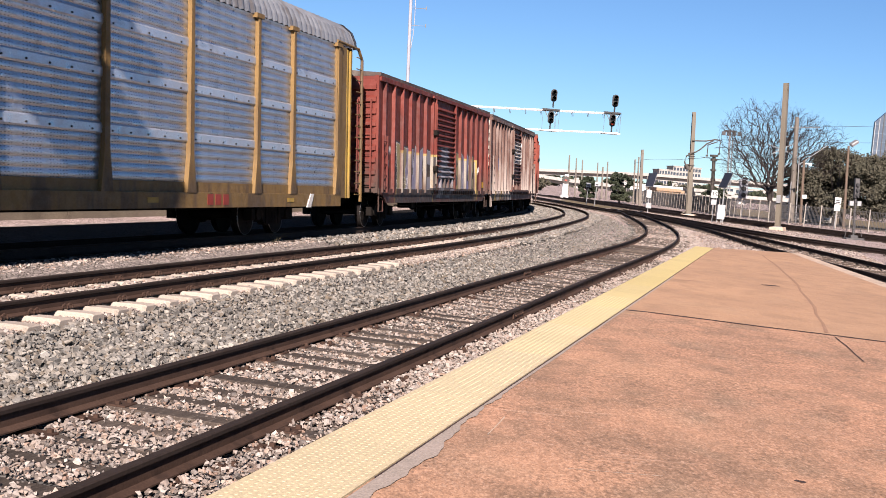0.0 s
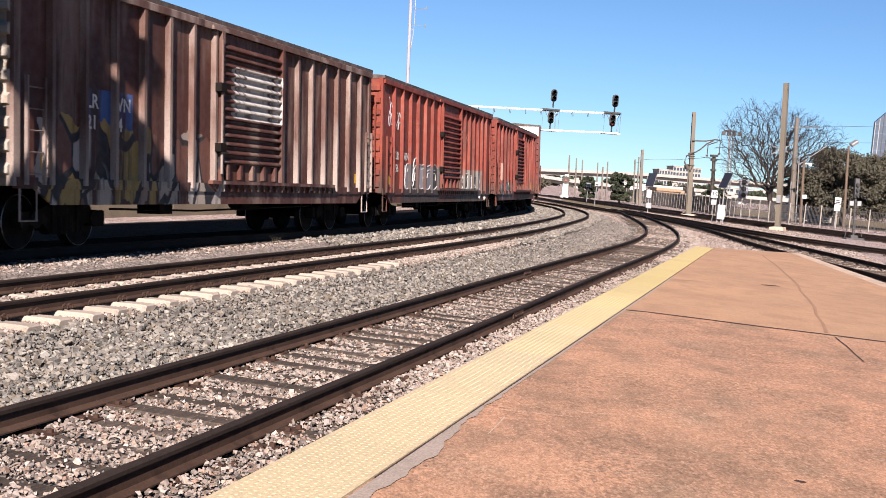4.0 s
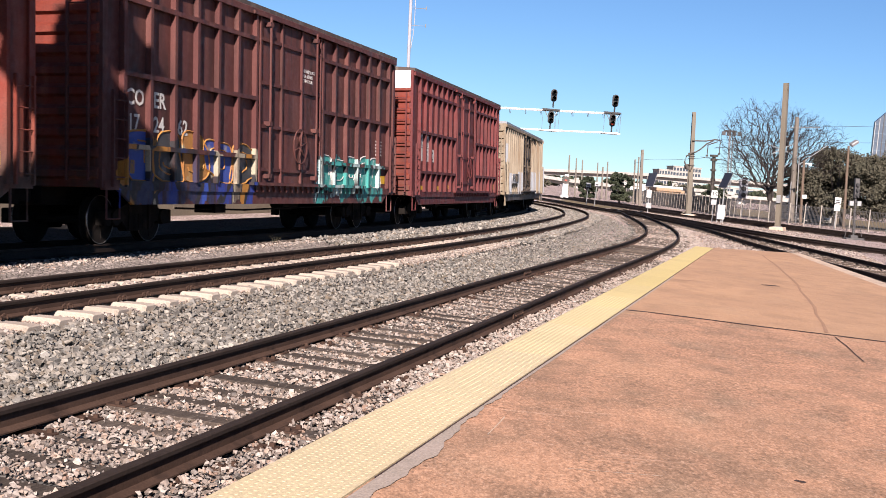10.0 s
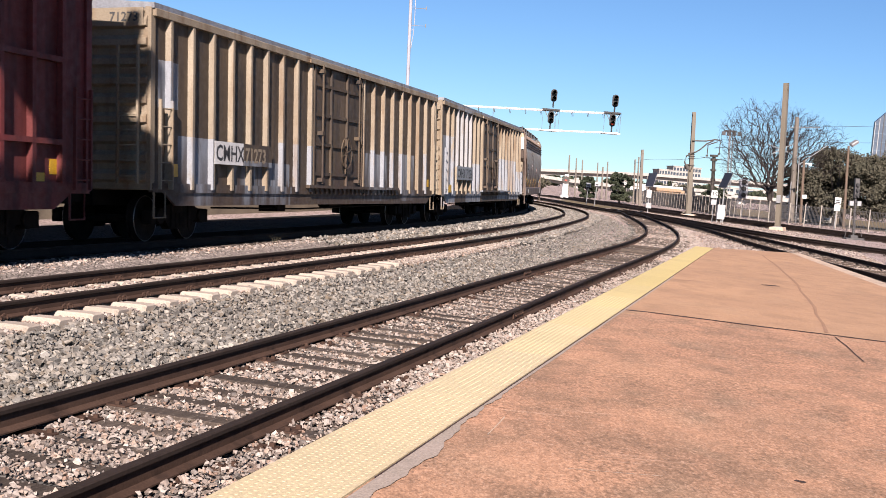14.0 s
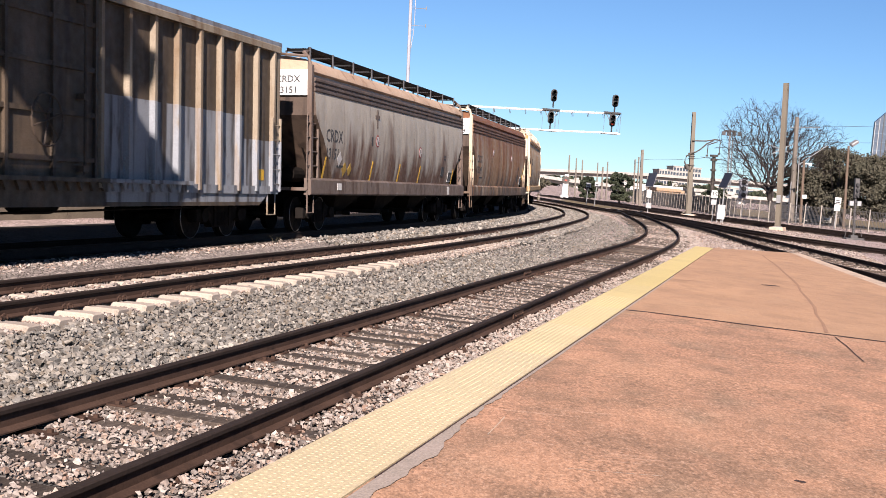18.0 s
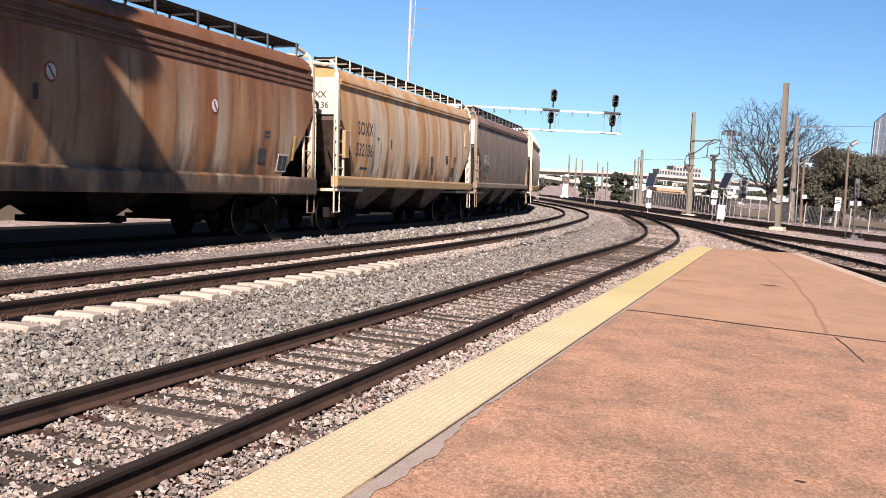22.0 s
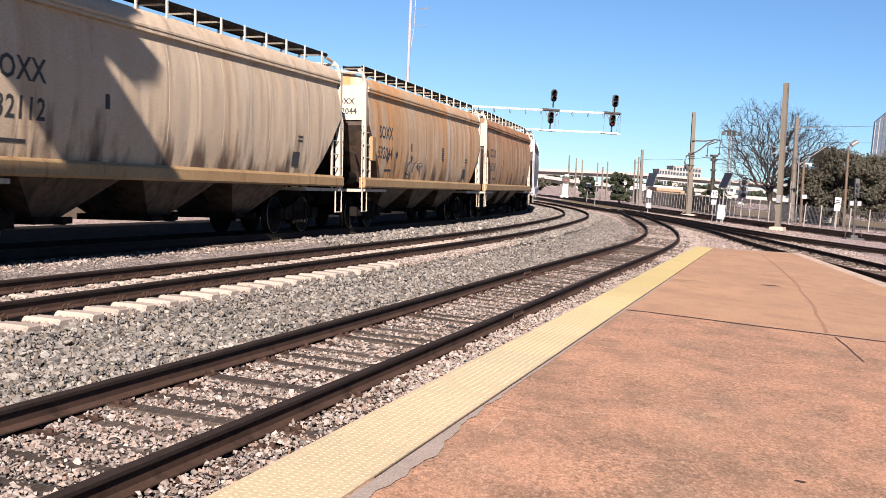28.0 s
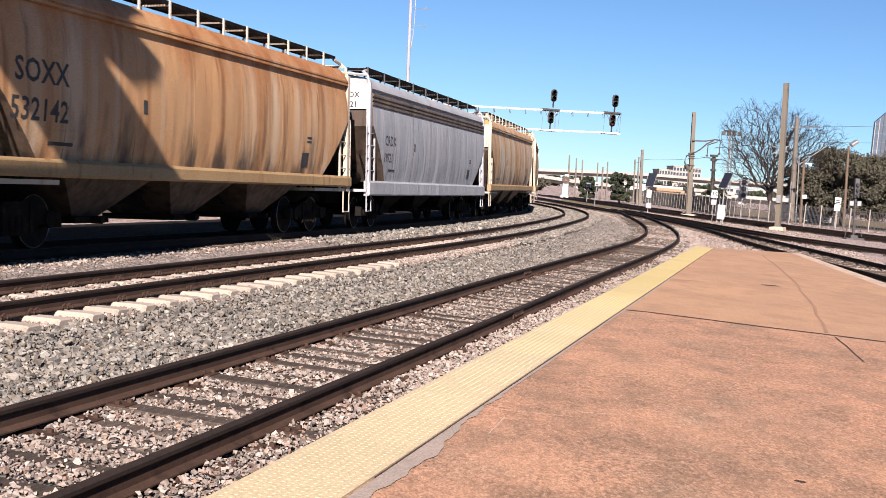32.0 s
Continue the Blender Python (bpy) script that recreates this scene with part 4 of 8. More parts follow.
for y in (-0.72, 0.72):
    k = 1 if y > 0 else -1
    wheel_geo.disc((0, y, 0), "y", 0.457, 0.065, 28)
    wheel_geo.disc((0, y - k * 0.08, 0), "y", 0.485, 0.015, 28)
    for a in range(6):
        wheel_geo.box(0.16, 0.36, y + k * 0.062, y + k * 0.072, -0.03, 0.03, Matrix.Rotation(a * math.pi / 3, 4, "Y"))
    wheel_geo.disc((0, y + k * 0.1, 0), "y", 0.13, 0.06, 14)
wheel_geo.disc((0, 0, 0), "y", 0.08, 1.0, 10)
rim_from = len(wheel_geo.f)
for y in (-0.786, 0.786):
    wheel_geo.tube([(0.45 * math.cos(a), y, 0.45 * math.sin(a)) for a in np.linspace(0, 2 * math.pi, 37)], 0.009, 4)
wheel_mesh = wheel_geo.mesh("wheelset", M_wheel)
wheel_mesh.materials.append(M_rim)
for face in wheel_mesh.polygons[rim_from:]:
    face.material_index = 1
tg = Geo()
for y in (-1.0, 1.0):
    poly = [(-1.12, 0.40), (-1.12, 0.62), (-0.75, 0.66), (-0.3, 0.80), (0.3, 0.80), (0.75, 0.66), (1.12, 0.62), (1.12, 0.40), (0.62, 0.42), (0.42, 0.24), (-0.42, 0.24), (-0.62, 0.42)]
    tg.prism(poly, "y", y - 0.09, y + 0.09)
    for x in (-0.875, 0.875):
        tg.disc((x, y, 0.5), "y", 0.15, 0.14, 12)
    for x in (-0.16, 0, 0.16):
        tg.disc((x, y * 1.06, 0.42), "z", 0.065, 0.14, 8)
for y in (-1.0, 1.0):
    for x in (-0.36, 0.36):
        tg.box(x - 0.05, x + 0.05, y - 0.12, y + 0.12, 0.26, 0.78)
    for x in (-0.32, 0.32):
        tg.box(x - 0.04, x + 0.04, y * 0.75 - 0.07, y * 0.75 + 0.07, 0.3, 0.6)
    for x in (-1.12, 1.12):
        tg.box(x - 0.1, x + 0.1, y - 0.11, y + 0.11, 0.36, 0.64, c=0.02)
tg.box(-0.2, 0.2, -1.05, 1.05, 0.5, 0.78)
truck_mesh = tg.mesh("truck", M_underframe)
cg = Geo().box(-0.1, 0.55, -0.09, 0.09, 0.78, 0.98).box(0.45, 0.72, -0.15, 0.12, 0.74, 1.02, c=0.03)
coupler_mesh = cg.mesh("coupler", M_underframe)

CARS = []


def running_gear(car, L, inset=2.0):
    """Two trucks with two wheelsets each, a coupler at each end and an air hose."""
    for sx in (-1, 1):
        t = part("truck", truck_mesh, None, car)
        t.matrix_basis = pose(sx * (L / 2 - inset), 0, 0)
        for x in (-0.875, 0.875):
            w = part("wheelset", wheel_mesh, None, t)
            w.matrix_basis = pose(x, 0, 0.457)
        c = part("coupler", coupler_mesh, None, car)
        c.matrix_basis = pose(sx * (L / 2 - 0.1), 0, 0, 0, 0, 0 if sx > 0 else 180)
    CARS.append((car, L, inset))


def start_car(name, label, category="freight car"):
    return thing(name, label, category, group="cars of the freight train")


def ladder(parent, mat_, x, y, z0, z1, wide, n, axis="x", r=0.014):
    """Ladder rungs between two stiles."""
    g = Geo()
    a, b = (x - wide / 2, x + wide / 2)
    for i in range(n):
        z = z0 + (z1 - z0) * (i + 0.5) / n
        pts = [(a, y, z), (b, y, z)] if axis == "x" else [(x, y - wide / 2, z), (x, y + wide / 2, z)]
        g.tube(pts, r, 5)
    for e in (-wide / 2, wide / 2):
        if axis == "x":
            g.box(x + e - 0.02, x + e + 0.02, y - 0.03, y + 0.03, z0, z1)
        else:
            g.box(x - 0.03, x + 0.03, y + e - 0.02, y + e + 0.02, z0, z1)
    return part("ladder", g, mat_, parent)


def sheet(name, parent, mat_, x, z, w, h, y=-1.503, label=""):
    """A thin painted or bolted plate on the car's platform side."""
    return part(name, Geo().box(x - w / 2, x + w / 2, y - 0.006, y, z - h / 2, z + h / 2), mat_, parent, label)


def boxcar(label, S, L, top, body, rib, ends=None, posts=(2, 2), door=(-0.9, 2.1), style="post", grid=(), plug=False, endtop=None, sill=0.75, roof=None, doorm=None, first=None, bays=None):
    """A boxcar: shell, posts, door, roof, ends, side sills, gear. door: its two edges on the car's X; posts: how many before and after it."""
    car = start_car("boxcar", label)
    h, w = L / 2, 1.50
    base = sill + 0.42
    skirt = (-h + 1.0, h - 1.0)
    part("shell", Geo().box(-h, h, -w, w, base - 0.1, top - 0.06), body, car)
    g = Geo().prism([(-w - 0.10, top - 0.10), (w + 0.10, top - 0.10), (w + 0.10, top + 0.0), (0, top + 0.12), (-w - 0.10, top + 0.0)], "x", -h - 0.04, h + 0.04)
    rf = part("roof", g, roof or P_roof2, car, "weathered ribbed metal roof")
    rm = Geo().prism([(-w - 0.04, top - 0.01), (0, top + 0.11), (w + 0.04, top - 0.01), (w + 0.04, top + 0.02), (0, top + 0.15), (-w - 0.04, top + 0.02)], "x", -0.045, 0.045).mesh("roof_rib", roof or P_roof2)
    for i in range(int(L / 1.2)):
        part("roof_rib", rm, None, rf).matrix_basis = pose(-h + 0.6 + i * 1.2, 0, 0)
    for sy in (-1, 1):
        part("side_sill", Geo().box(-h + 0.02, h - 0.02, sy * (w - 0.03), sy * (w + 0.065), base - 0.16, base + 0.02), body, car)
        part("skirt", Geo().prism([(skirt[0] - 0.5, base - 0.15), (skirt[0], sill), (skirt[1], sill), (skirt[1] + 0.5, base - 0.15)], "y", sy * (w - 0.02), sy * (w + 0.03)), body, car)
        part("top_rail", Geo().box(-h, h, sy * (w - 0.02), sy * (w + 0.115), top - 0.24, top - 0.09, c=0.02), rib, car)
    for x in np.arange(door[0] - 0.2, door[1] + 3.4, 0.34):
        part("gusset", Geo().prism([(x, base + 0.03), (x + 0.2, base + 0.03), (x + 0.1, base - 0.15)], "y", -w - 0.12, -w - 0.066), body, car)
    z0, z1 = base + 0.02, top - 0.22
    # posts and belts
    x_in = 0.07 if first is None else first + h
    spans = [np.linspace(-h + x_in, door[0] - 0.14, posts[0]), np.linspace(door[1] + 0.14, h - x_in, posts[1])]
    if bays:
        spans = [np.linspace(*b) for b in bays]
    for xs in spans:
        for i, x in enumerate(xs):
            lo = z0 - 0.12 if style == "post" else z0
            for sy in (-1, 1):
                if style == "post":
                    q = Geo().prism([(x - 0.075, sy * w), (x - 0.045, sy * (w + 0.105)), (x + 0.045, sy * (w + 0.105)), (x + 0.075, sy * w)], "z", lo, z1)
                else:
                    q = Geo().box(x - 0.05, x + 0.05, sy * w, sy * (w + 0.11), lo, z1)
                part("side_post", q, rib, car)
        for z in grid:
            part("side_belt", Geo().box(xs[0] - 0.05, xs[-1] + 0.05, -w - 0.114, -w, z - 0.045, z + 0.045), rib, car)
    # door
    x0, x1 = door
    dm = doorm or rib
    dr = part("sliding_door", Geo().box(x0, x1, -w - 0.05, -w, z0 + 0.05, z1, c=0.01), body, car)
    if plug:
        for x in np.linspace(x0 + 0.05, x1 - 0.05, 4):
            part("door_stile", Geo().box(x - 0.035, x + 0.035, -w - 0.11, -w - 0.045, z0 + 0.05, z1), dm, dr)
        for z in np.linspace(z0 + 0.35, z1 - 0.5, 4):
            part("door_rail", Geo().box(x0 + 0.05, x1 - 0.05, -w - 0.095, -w - 0.045, z - 0.04, z + 0.04), dm, dr)
        for x in (x0 + 0.45, x1 - 0.5):
            part("lock_rod", Geo().tube([(x, -w - 0.17, z0 + 0.1), (x, -w - 0.17, z1 + 0.02)], 0.028, 6), dm, dr)
            for z in (z0 + 0.2, z0 + 1.4, z1 - 0.15):
                part("rod_bracket", Geo().box(x - 0.08, x + 0.08, -w - 0.2, -w - 0.05, z - 0.05, z + 0.05), dm, dr)
        wx, wz = (x0 + x1) / 2 + 0.3, z0 + 0.95
        wheel = Geo().tube([(wx + 0.42 * math.cos(a), -w - 0.2, wz + 0.42 * math.sin(a)) for a in np.linspace(0, 2 * math.pi, 21)], 0.018, 5)
        for a in (0.3, 1.35, 2.4):
            wheel.tube([(wx - 0.42 * math.cos(a), -w - 0.2, wz - 0.42 * math.sin(a)), (wx + 0.42 * math.cos(a), -w - 0.2, wz + 0.42 * math.sin(a))], 0.014, 4)
        part("hand_wheel", wheel, dm, dr)
    else:
        for z in np.arange(z0 + 0.42, z1 - 0.35, 0.185):
            part("louvre", Geo().prism([(-w - 0.045, z), (-w - 0.15, z + 0.025), (-w - 0.15, z + 0.05), (-w - 0.045, z + 0.14)], "x", x0 + 0.12, x1 - 0.1), body, dr)
        for x in (x0 + 0.05, x1 - 0.05):
            part("door_stile", Geo().box(x - 0.06, x + 0.06, -w - 0.165, -w - 0.04, z0 + 0.05, z1), body, dr)
        for x in np.linspace(x0 + 0.4, x1 - 0.4, 5):
            part("foot_stile", Geo().box(x - 0.05, x + 0.05, -w - 0.14, -w - 0.045, z0 + 0.08, z0 + 0.4), body, dr)
        part("lock_rod", Geo().tube([(x0 - 0.06, -w - 0.19, z0 + 0.2), (x0 - 0.06, -w - 0.19, z1 - 0.2)], 0.026, 6), dm, dr)
        for z in (z0 + 0.75, z0 + 2.0):
            part("latch", Geo().box(x0 - 0.2, x0 + 0.06, -w - 0.24, -w - 0.1, z - 0.09, z + 0.09), M_underframe, dr)
    part("door_track", Geo().box(x0 - 0.4, min(x1 + 3.4, h - 0.2), -w - 0.17, -w - 0.06, base + 0.0, base + 0.075), body, car)
    part("door_track", Geo().box(x0 - 0.4, min(x1 + 3.4, h - 0.2), -w - 0.16, -w - 0.06, z1 - 0.02, z1 + 0.06), rib, car)
    # corrugated ends
    for sx in (-1, 1):
        poly = [(sx * (h - 0.02), base - 0.12)]
        for z in np.arange(base - 0.1, top - 0.55, 0.36):
            poly += [(sx * (h + 0.03), z), (sx * (h + 0.03), z + 0.12), (sx * (h + 0.12), z + 0.17), (sx * (h + 0.12), z + 0.28)]
        poly += [(sx * (h + 0.03), top - 0.2), (sx * (h + 0.03), top - 0.08), (sx * (h - 0.02), top - 0.08)]
        e = part("end_wall", Geo().prism(poly, "y", -w + 0.02, w - 0.02), ends or body, car, "corrugated steel end wall")
        for sy in (-1, 1):
            part("corner_post", Geo().box(sx * (h - 0.1), sx * (h + 0.06), sy * (w - 0.08), sy * (w + 0.05), base - 0.12, top - 0.08), rib, car)
        if endtop:
            part("end_panel", Geo().box(sx * (h + 0.03), sx * (h + 0.13), -w + 0.03, w - 0.03, top - 0.66, top - 0.09), endtop, e, "white upper end panel")
        ladder(car, rib, sx * (h - 0.36), -w - 0.15, base - 0.1, base + 1.6, 0.46, 5)
        ladder(car, rib, sx * (h + 0.2), -w + 0.35, base, top - 0.8, 0.42, 9, "y")
        g = Geo().tube([(sx * (h - 0.12), -w - 0.03, base - 0.1), (sx * (h - 0.12), -w - 0.03, 0.5), (sx * (h - 0.56), -w - 0.03, 0.5), (sx * (h - 0.56), -w - 0.03, base - 0.1)], 0.022, 5)
        part("step", g, rib, car)
        part("reflector", Geo().box(sx * (h - 0.9) - 0.2, sx * (h - 0.9) + 0.2, -w - 0.008, -w - 0.002, base + 0.15, base + 0.4), P_yellow, car, "yellow reflector panel")
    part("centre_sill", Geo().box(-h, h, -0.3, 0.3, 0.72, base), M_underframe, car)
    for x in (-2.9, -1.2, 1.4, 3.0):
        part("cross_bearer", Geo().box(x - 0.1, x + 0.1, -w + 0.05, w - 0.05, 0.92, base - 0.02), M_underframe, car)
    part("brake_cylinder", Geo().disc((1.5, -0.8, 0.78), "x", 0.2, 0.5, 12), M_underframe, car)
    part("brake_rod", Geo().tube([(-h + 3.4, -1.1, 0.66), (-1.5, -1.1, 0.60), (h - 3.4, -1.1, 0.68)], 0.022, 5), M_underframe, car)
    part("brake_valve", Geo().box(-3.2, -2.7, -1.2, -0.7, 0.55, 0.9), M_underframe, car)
    running_gear(car, L)
    CARS[-1] += (S + L / 2,)
    return car


def hopper(label, S, L, top, body, frame_, roofm, marks=(), seams=6, sill=(1.0, 1.4), ink=None, band=None):
    """A covered hopper: bulging shell with sloped ends, sill, chutes, end cages, roof walk and hatches."""
    car = start_car("covered_hopper", label)
    h = L / 2
    zs = [1.38, 1.85, 2.4, 3.0, 3.5, 3.88, 4.08]
    ws = [1.44, 1.53, 1.58, 1.58, 1.55, 1.47, 1.44]

    def xend(z):
        return h - 0.46 - max(0.0, (3.0 - z) / 1.6) * 1.65

    cols = np.linspace(-1, 1, 25)
    g = Geo()
    for sy in (-1, 1):
        g.loft([[(u * xend(z), sy * w, z) for z, w in zip(zs, ws)] for u in cols], closed=False)
    part("shell", g, body, car, smooth=True)
    # sloped ends take the dark chute paint, with the neighbouring car's shade in it
    for u in (-1, 1):
        n = len(zs)
        vs = [(u * xend(z), w, z) for z, w in zip(zs, ws)] + [(u * xend(z), -w, z) for z, w in zip(zs, ws)]
        part("slope_sheet", Geo().add(vs, [(i, i + 1, n + i + 1, n + i) for i in range(n - 1)]), P_chute, car, "sloping end sheet, coloured dark for shade")
        # plate added to close the view to bright ground and darken the end
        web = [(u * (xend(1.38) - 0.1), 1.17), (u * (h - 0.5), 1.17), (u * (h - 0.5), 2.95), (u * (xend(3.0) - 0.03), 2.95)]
        part("shear_plate", Geo().prism(web, "y", -0.04, 0.04), M_underframe, car, "near-black upright plate under the slope sheet")
    # roof with sloping shoulders
    arch = [(1.45, 4.04), (1.53, 4.09), (1.50, 4.17), (1.41, 4.30), (1.28, 4.41), (0.9, top + 0.03), (0.4, top + 0.08)]
    g = Geo().prism([(-u, z) for u, z in arch] + [(u, z) for u, z in reversed(arch)], "x", -h + 0.43, h - 0.43)
    part("roof", g, roofm, car, smooth=True)
    # lip under the roof edge: two rolled ridges, or a broad ribbed band
    for sy in (-1, 1):
        if band:
            lip = [(1.42, 3.95), (1.55, 3.96), (1.565, 3.92), (1.565, 3.87), (1.53, 3.85), (1.53, 3.82), (1.565, 3.80), (1.565, 3.75), (1.53, 3.73), (1.53, 3.70), (1.565, 3.68), (1.565, 3.62), (1.50, 3.58)]
        else:
            lip = [(1.42, 4.12), (1.54, 4.11), (1.555, 4.08), (1.555, 4.04), (1.53, 4.03), (1.53, 4.015), (1.55, 4.0), (1.55, 3.96), (1.44, 3.94)]
        part("roof_edge", Geo().prism([(sy * u, z) for u, z in lip], "x", -h + 0.44, h - 0.44), band or roofm, car)
    # vertical weld seams
    seam = Geo().loft([[(-0.012, -w + 0.001, z), (-0.004, -w - 0.0025, z), (0.004, -w - 0.0025, z), (0.012, -w + 0.001, z)] for z, w in list(zip(zs, ws))], closed=False).mesh("seam", P_frame1 if band else body)
    for i in range(seams):
        x = -h + 2.7 + (L - 5.4) * i / (seams - 1)
        part("seam", seam, None, car).matrix_basis = pose(x, 0, 0)
    # side sill
    for sy in (-1, 1):
        g = Geo().prism([(sy * 1.40, sill[0]), (sy * 1.56, sill[0]), (sy * 1.59, sill[0] + 0.04), (sy * 1.59, sill[1] - 0.03), (sy * 1.53, sill[1] + 0.03), (sy * 1.40, sill[1] + 0.02)], "x", -h + 0.15, h - 0.15)
        part("side_sill", g, P_sill if frame_ is P_pale else P_rust if body is P_rust else frame_, car)
    # hopper chutes
    g4 = (L - 5.6) / 3
    for i in range(3):
        x = -h + 2.8 + g4 * (i + 0.5)
        g = Geo()
        a, b = g4 / 2 - 0.06, 0.42
        g.add([(x - a, -1.38, 1.42), (x + a, -1.38, 1.42), (x + a, 1.38, 1.42), (x - a, 1.38, 1.42), (x - b, -0.7, 0.52), (x + b, -0.7, 0.52), (x + b, 0.7, 0.52), (x - b, 0.7, 0.52)],
              [(0, 1, 5, 4), (1, 2, 6, 5), (2, 3, 7, 6), (3, 0, 4, 7), (4, 5, 6, 7)])
        # chute colour carries the shade below the sill
        ch = part("chute", g, M_underframe if band else P_chute, car, "sloping chute, coloured dark for shade")
        part("gate", Geo().box(x - 0.55, x + 0.55, -0.85, 0.85, 0.40, 0.52).disc((x, -0.95, 0.46), "y", 0.07, 0.12, 8), M_underframe, ch)
    # roof walk, hatch covers, running-board supports
    zt = top + 0.24
    g = Geo()
    for sy in (-1, 1):
        for k in range(9):
            g.box(-h + 0.7, h - 0.7, sy * (0.70 + k * 0.067) - 0.014, sy * (0.70 + k * 0.067) + 0.014, zt, zt + 0.03)
        for x in np.arange(-h + 0.7, h - 0.69, 0.5):
            g.box(x - 0.015, x + 0.015, sy * 0.68, sy * 1.25, zt - 0.012, zt + 0.01)
        for o in (0.68, 1.26):
            g.box(-h + 0.7, h - 0.7, sy * o - 0.012, sy * o + 0.012, zt - 0.035, zt + 0.05)
    part("roof_walk", g, M_underframe, car, "dark steel grating roof walk")
    bracket = Geo().box(-0.024, 0.024, -1.31, -1.275, 4.33, zt + 0.06).box(-0.02, 0.02, -1.3, -0.62, zt - 0.05, zt - 0.013).box(-0.02, 0.02, -0.66, -0.62, top - 0.05, zt - 0.03).mesh("bracket", frame_ if frame_ is P_pale else M_fence_dark)
    for x in np.arange(-h + 0.75, h - 0.6, 1.73 if band else 1.17):
        part("bracket", bracket, None, car).matrix_basis = pose(x, 0, 0)
    hm = Geo().box(-0.6, 0.6, -0.42, 0.42, top - 0.02, top + 0.16, c=0.03).box(-0.08, 0.08, -0.55, -0.4, top, top + 0.19).mesh("hatch_cover", roofm)
    for x in np.arange(-h + 2.0, h - 1.8, 1.5):
        part("hatch_cover", hm, None, car).matrix_basis = pose(x, 0, 0)
    # end cages: corner posts, end sheet, ladders, sloped braces, platform
    for sx in (-1, 1):
        e = part("end_platform", Geo().box(sx * (h - 2.6), sx * (h - 0.05), -1.5, 1.5, 1.08, 1.16), frame_, car)
        for sy in (-1, 1):
            g = Geo().box(sx * (h - 0.38), sx * (h - 0.24), sy * 1.49 - 0.05, sy * 1.47 + 0.05, 1.1, top - 0.2)
            g.tube([(sx * (h - 0.31), sy * 1.47, top - 0.24), (sx * (h - 0.31), sy * 1.42, top + 0.0), (sx * (h - 0.33), sy * 1.28, top + 0.12), (sx * (h - 0.75), sy * 1.24, top + 0.20)], 0.045, 6).tube([(sx * (h - 0.31), sy * 1.4, top + 0.02), (sx * (h - 0.31), sy * 0.5, top + 0.1)], 0.04, 6)
            part("corner_post", g, frame_, car)
            gl = Geo()
            for i in range(7):
                if i < 5:
                    gl.tube([(sx * (h - 0.05), sy * 1.5, 1.35 + i * 0.36), (sx * (h - 0.84), sy * 1.5, 1.35 + i * 0.36)], 0.016, 5)
            gl.box(sx * (h - 0.87), sx * (h - 0.81), sy * 1.5 - 0.025, sy * 1.5 + 0.025, 1.1, 2.95)
            gl.tube([(sx * (h - 0.06), sy * 1.5, 1.1), (sx * (h - 0.06), sy * 1.5, 2.9), (sx * (h - 0.1), sy * 1.5, 3.05)], 0.018, 5)
            part("ladder", gl, frame_, car)
            gs = Geo().tube([(sx * (h - 0.1), sy * 1.5, 1.1), (sx * (h - 0.1), sy * 1.5, 0.52), (sx * (h - 0.55), sy * 1.5, 0.52), (sx * (h - 0.55), sy * 1.5, 1.1)], 0.022, 5)
            part("step", gs, frame_, car)
        g = Geo().add([(sx * (h - 0.42), -1.4, top - (0.95 if band else 1.3)), (sx * (h - 0.42), 1.4, top - (0.95 if band else 1.3)), (sx * (h - 0.42), 1.4, top - 0.3), (sx * (h - 0.42), -1.4, top - 0.3),
                       (sx * (h - 0.385), -1.4, top - (0.95 if band else 1.3)), (sx * (h - 0.385), 1.4, top - (0.95 if band else 1.3)), (sx * (h - 0.385), 1.4, top - 0.3), (sx * (h - 0.385), -1.4, top - 0.3)],
                      [(0, 1, 2, 3), (4, 7, 6, 5), (0, 4, 5, 1), (1, 5, 6, 2), (2, 6, 7, 3), (3, 7, 4, 0)])
        part("end_sheet", g, P_pale if frame_ is P_pale else M_white, car, "white end sheet")
        if sx < 0 and marks:
            for (text, _, _, _), z in zip(marks, (top - 0.62, top - 0.9) if band else (top - 0.85, top - 1.13)):
                letters(text, 0.24, ink or P_letter, car, Matrix.Translation((-h + 0.383, -0.5, z)) @ pose(0, 0, 0, 90, 0, -90))
        g = Geo()
        for y in (-0.9, 0.9):
            g.tube([(sx * (h - 2.3), y, 1.16), (sx * (h - 0.7), y, 2.9)], 0.05, 6)
        g.tube([(sx * (h - 0.6), -0.5, 1.16), (sx * (h - 0.6), -0.5, 3.0), (sx * (h - 0.6), 0.1, 3.3)], 0.04, 6)
        g.disc((sx * (h - 1.4), -0.6, 1.5), "x", 0.2, 0.4, 12)
        part("brake_gear", g, M_underframe, car)
    g = Geo().box(-h, h, -0.3, 0.3, 0.72, 1.1)
    part("centre_sill", g, M_underframe, car)
    for text, x, z, size in marks:
        lean = math.atan2(wide_at(z + size * 0.7) - wide_at(z), size * 0.7)
        letters(text, size, ink or P_letter, car, Matrix.Translation((x, -wide_at(z) - 0.004, z)) @ Matrix.Rotation(lean, 4, "X") @ pose(0, 0, 0, 90, 0, 0), spread=1.05)
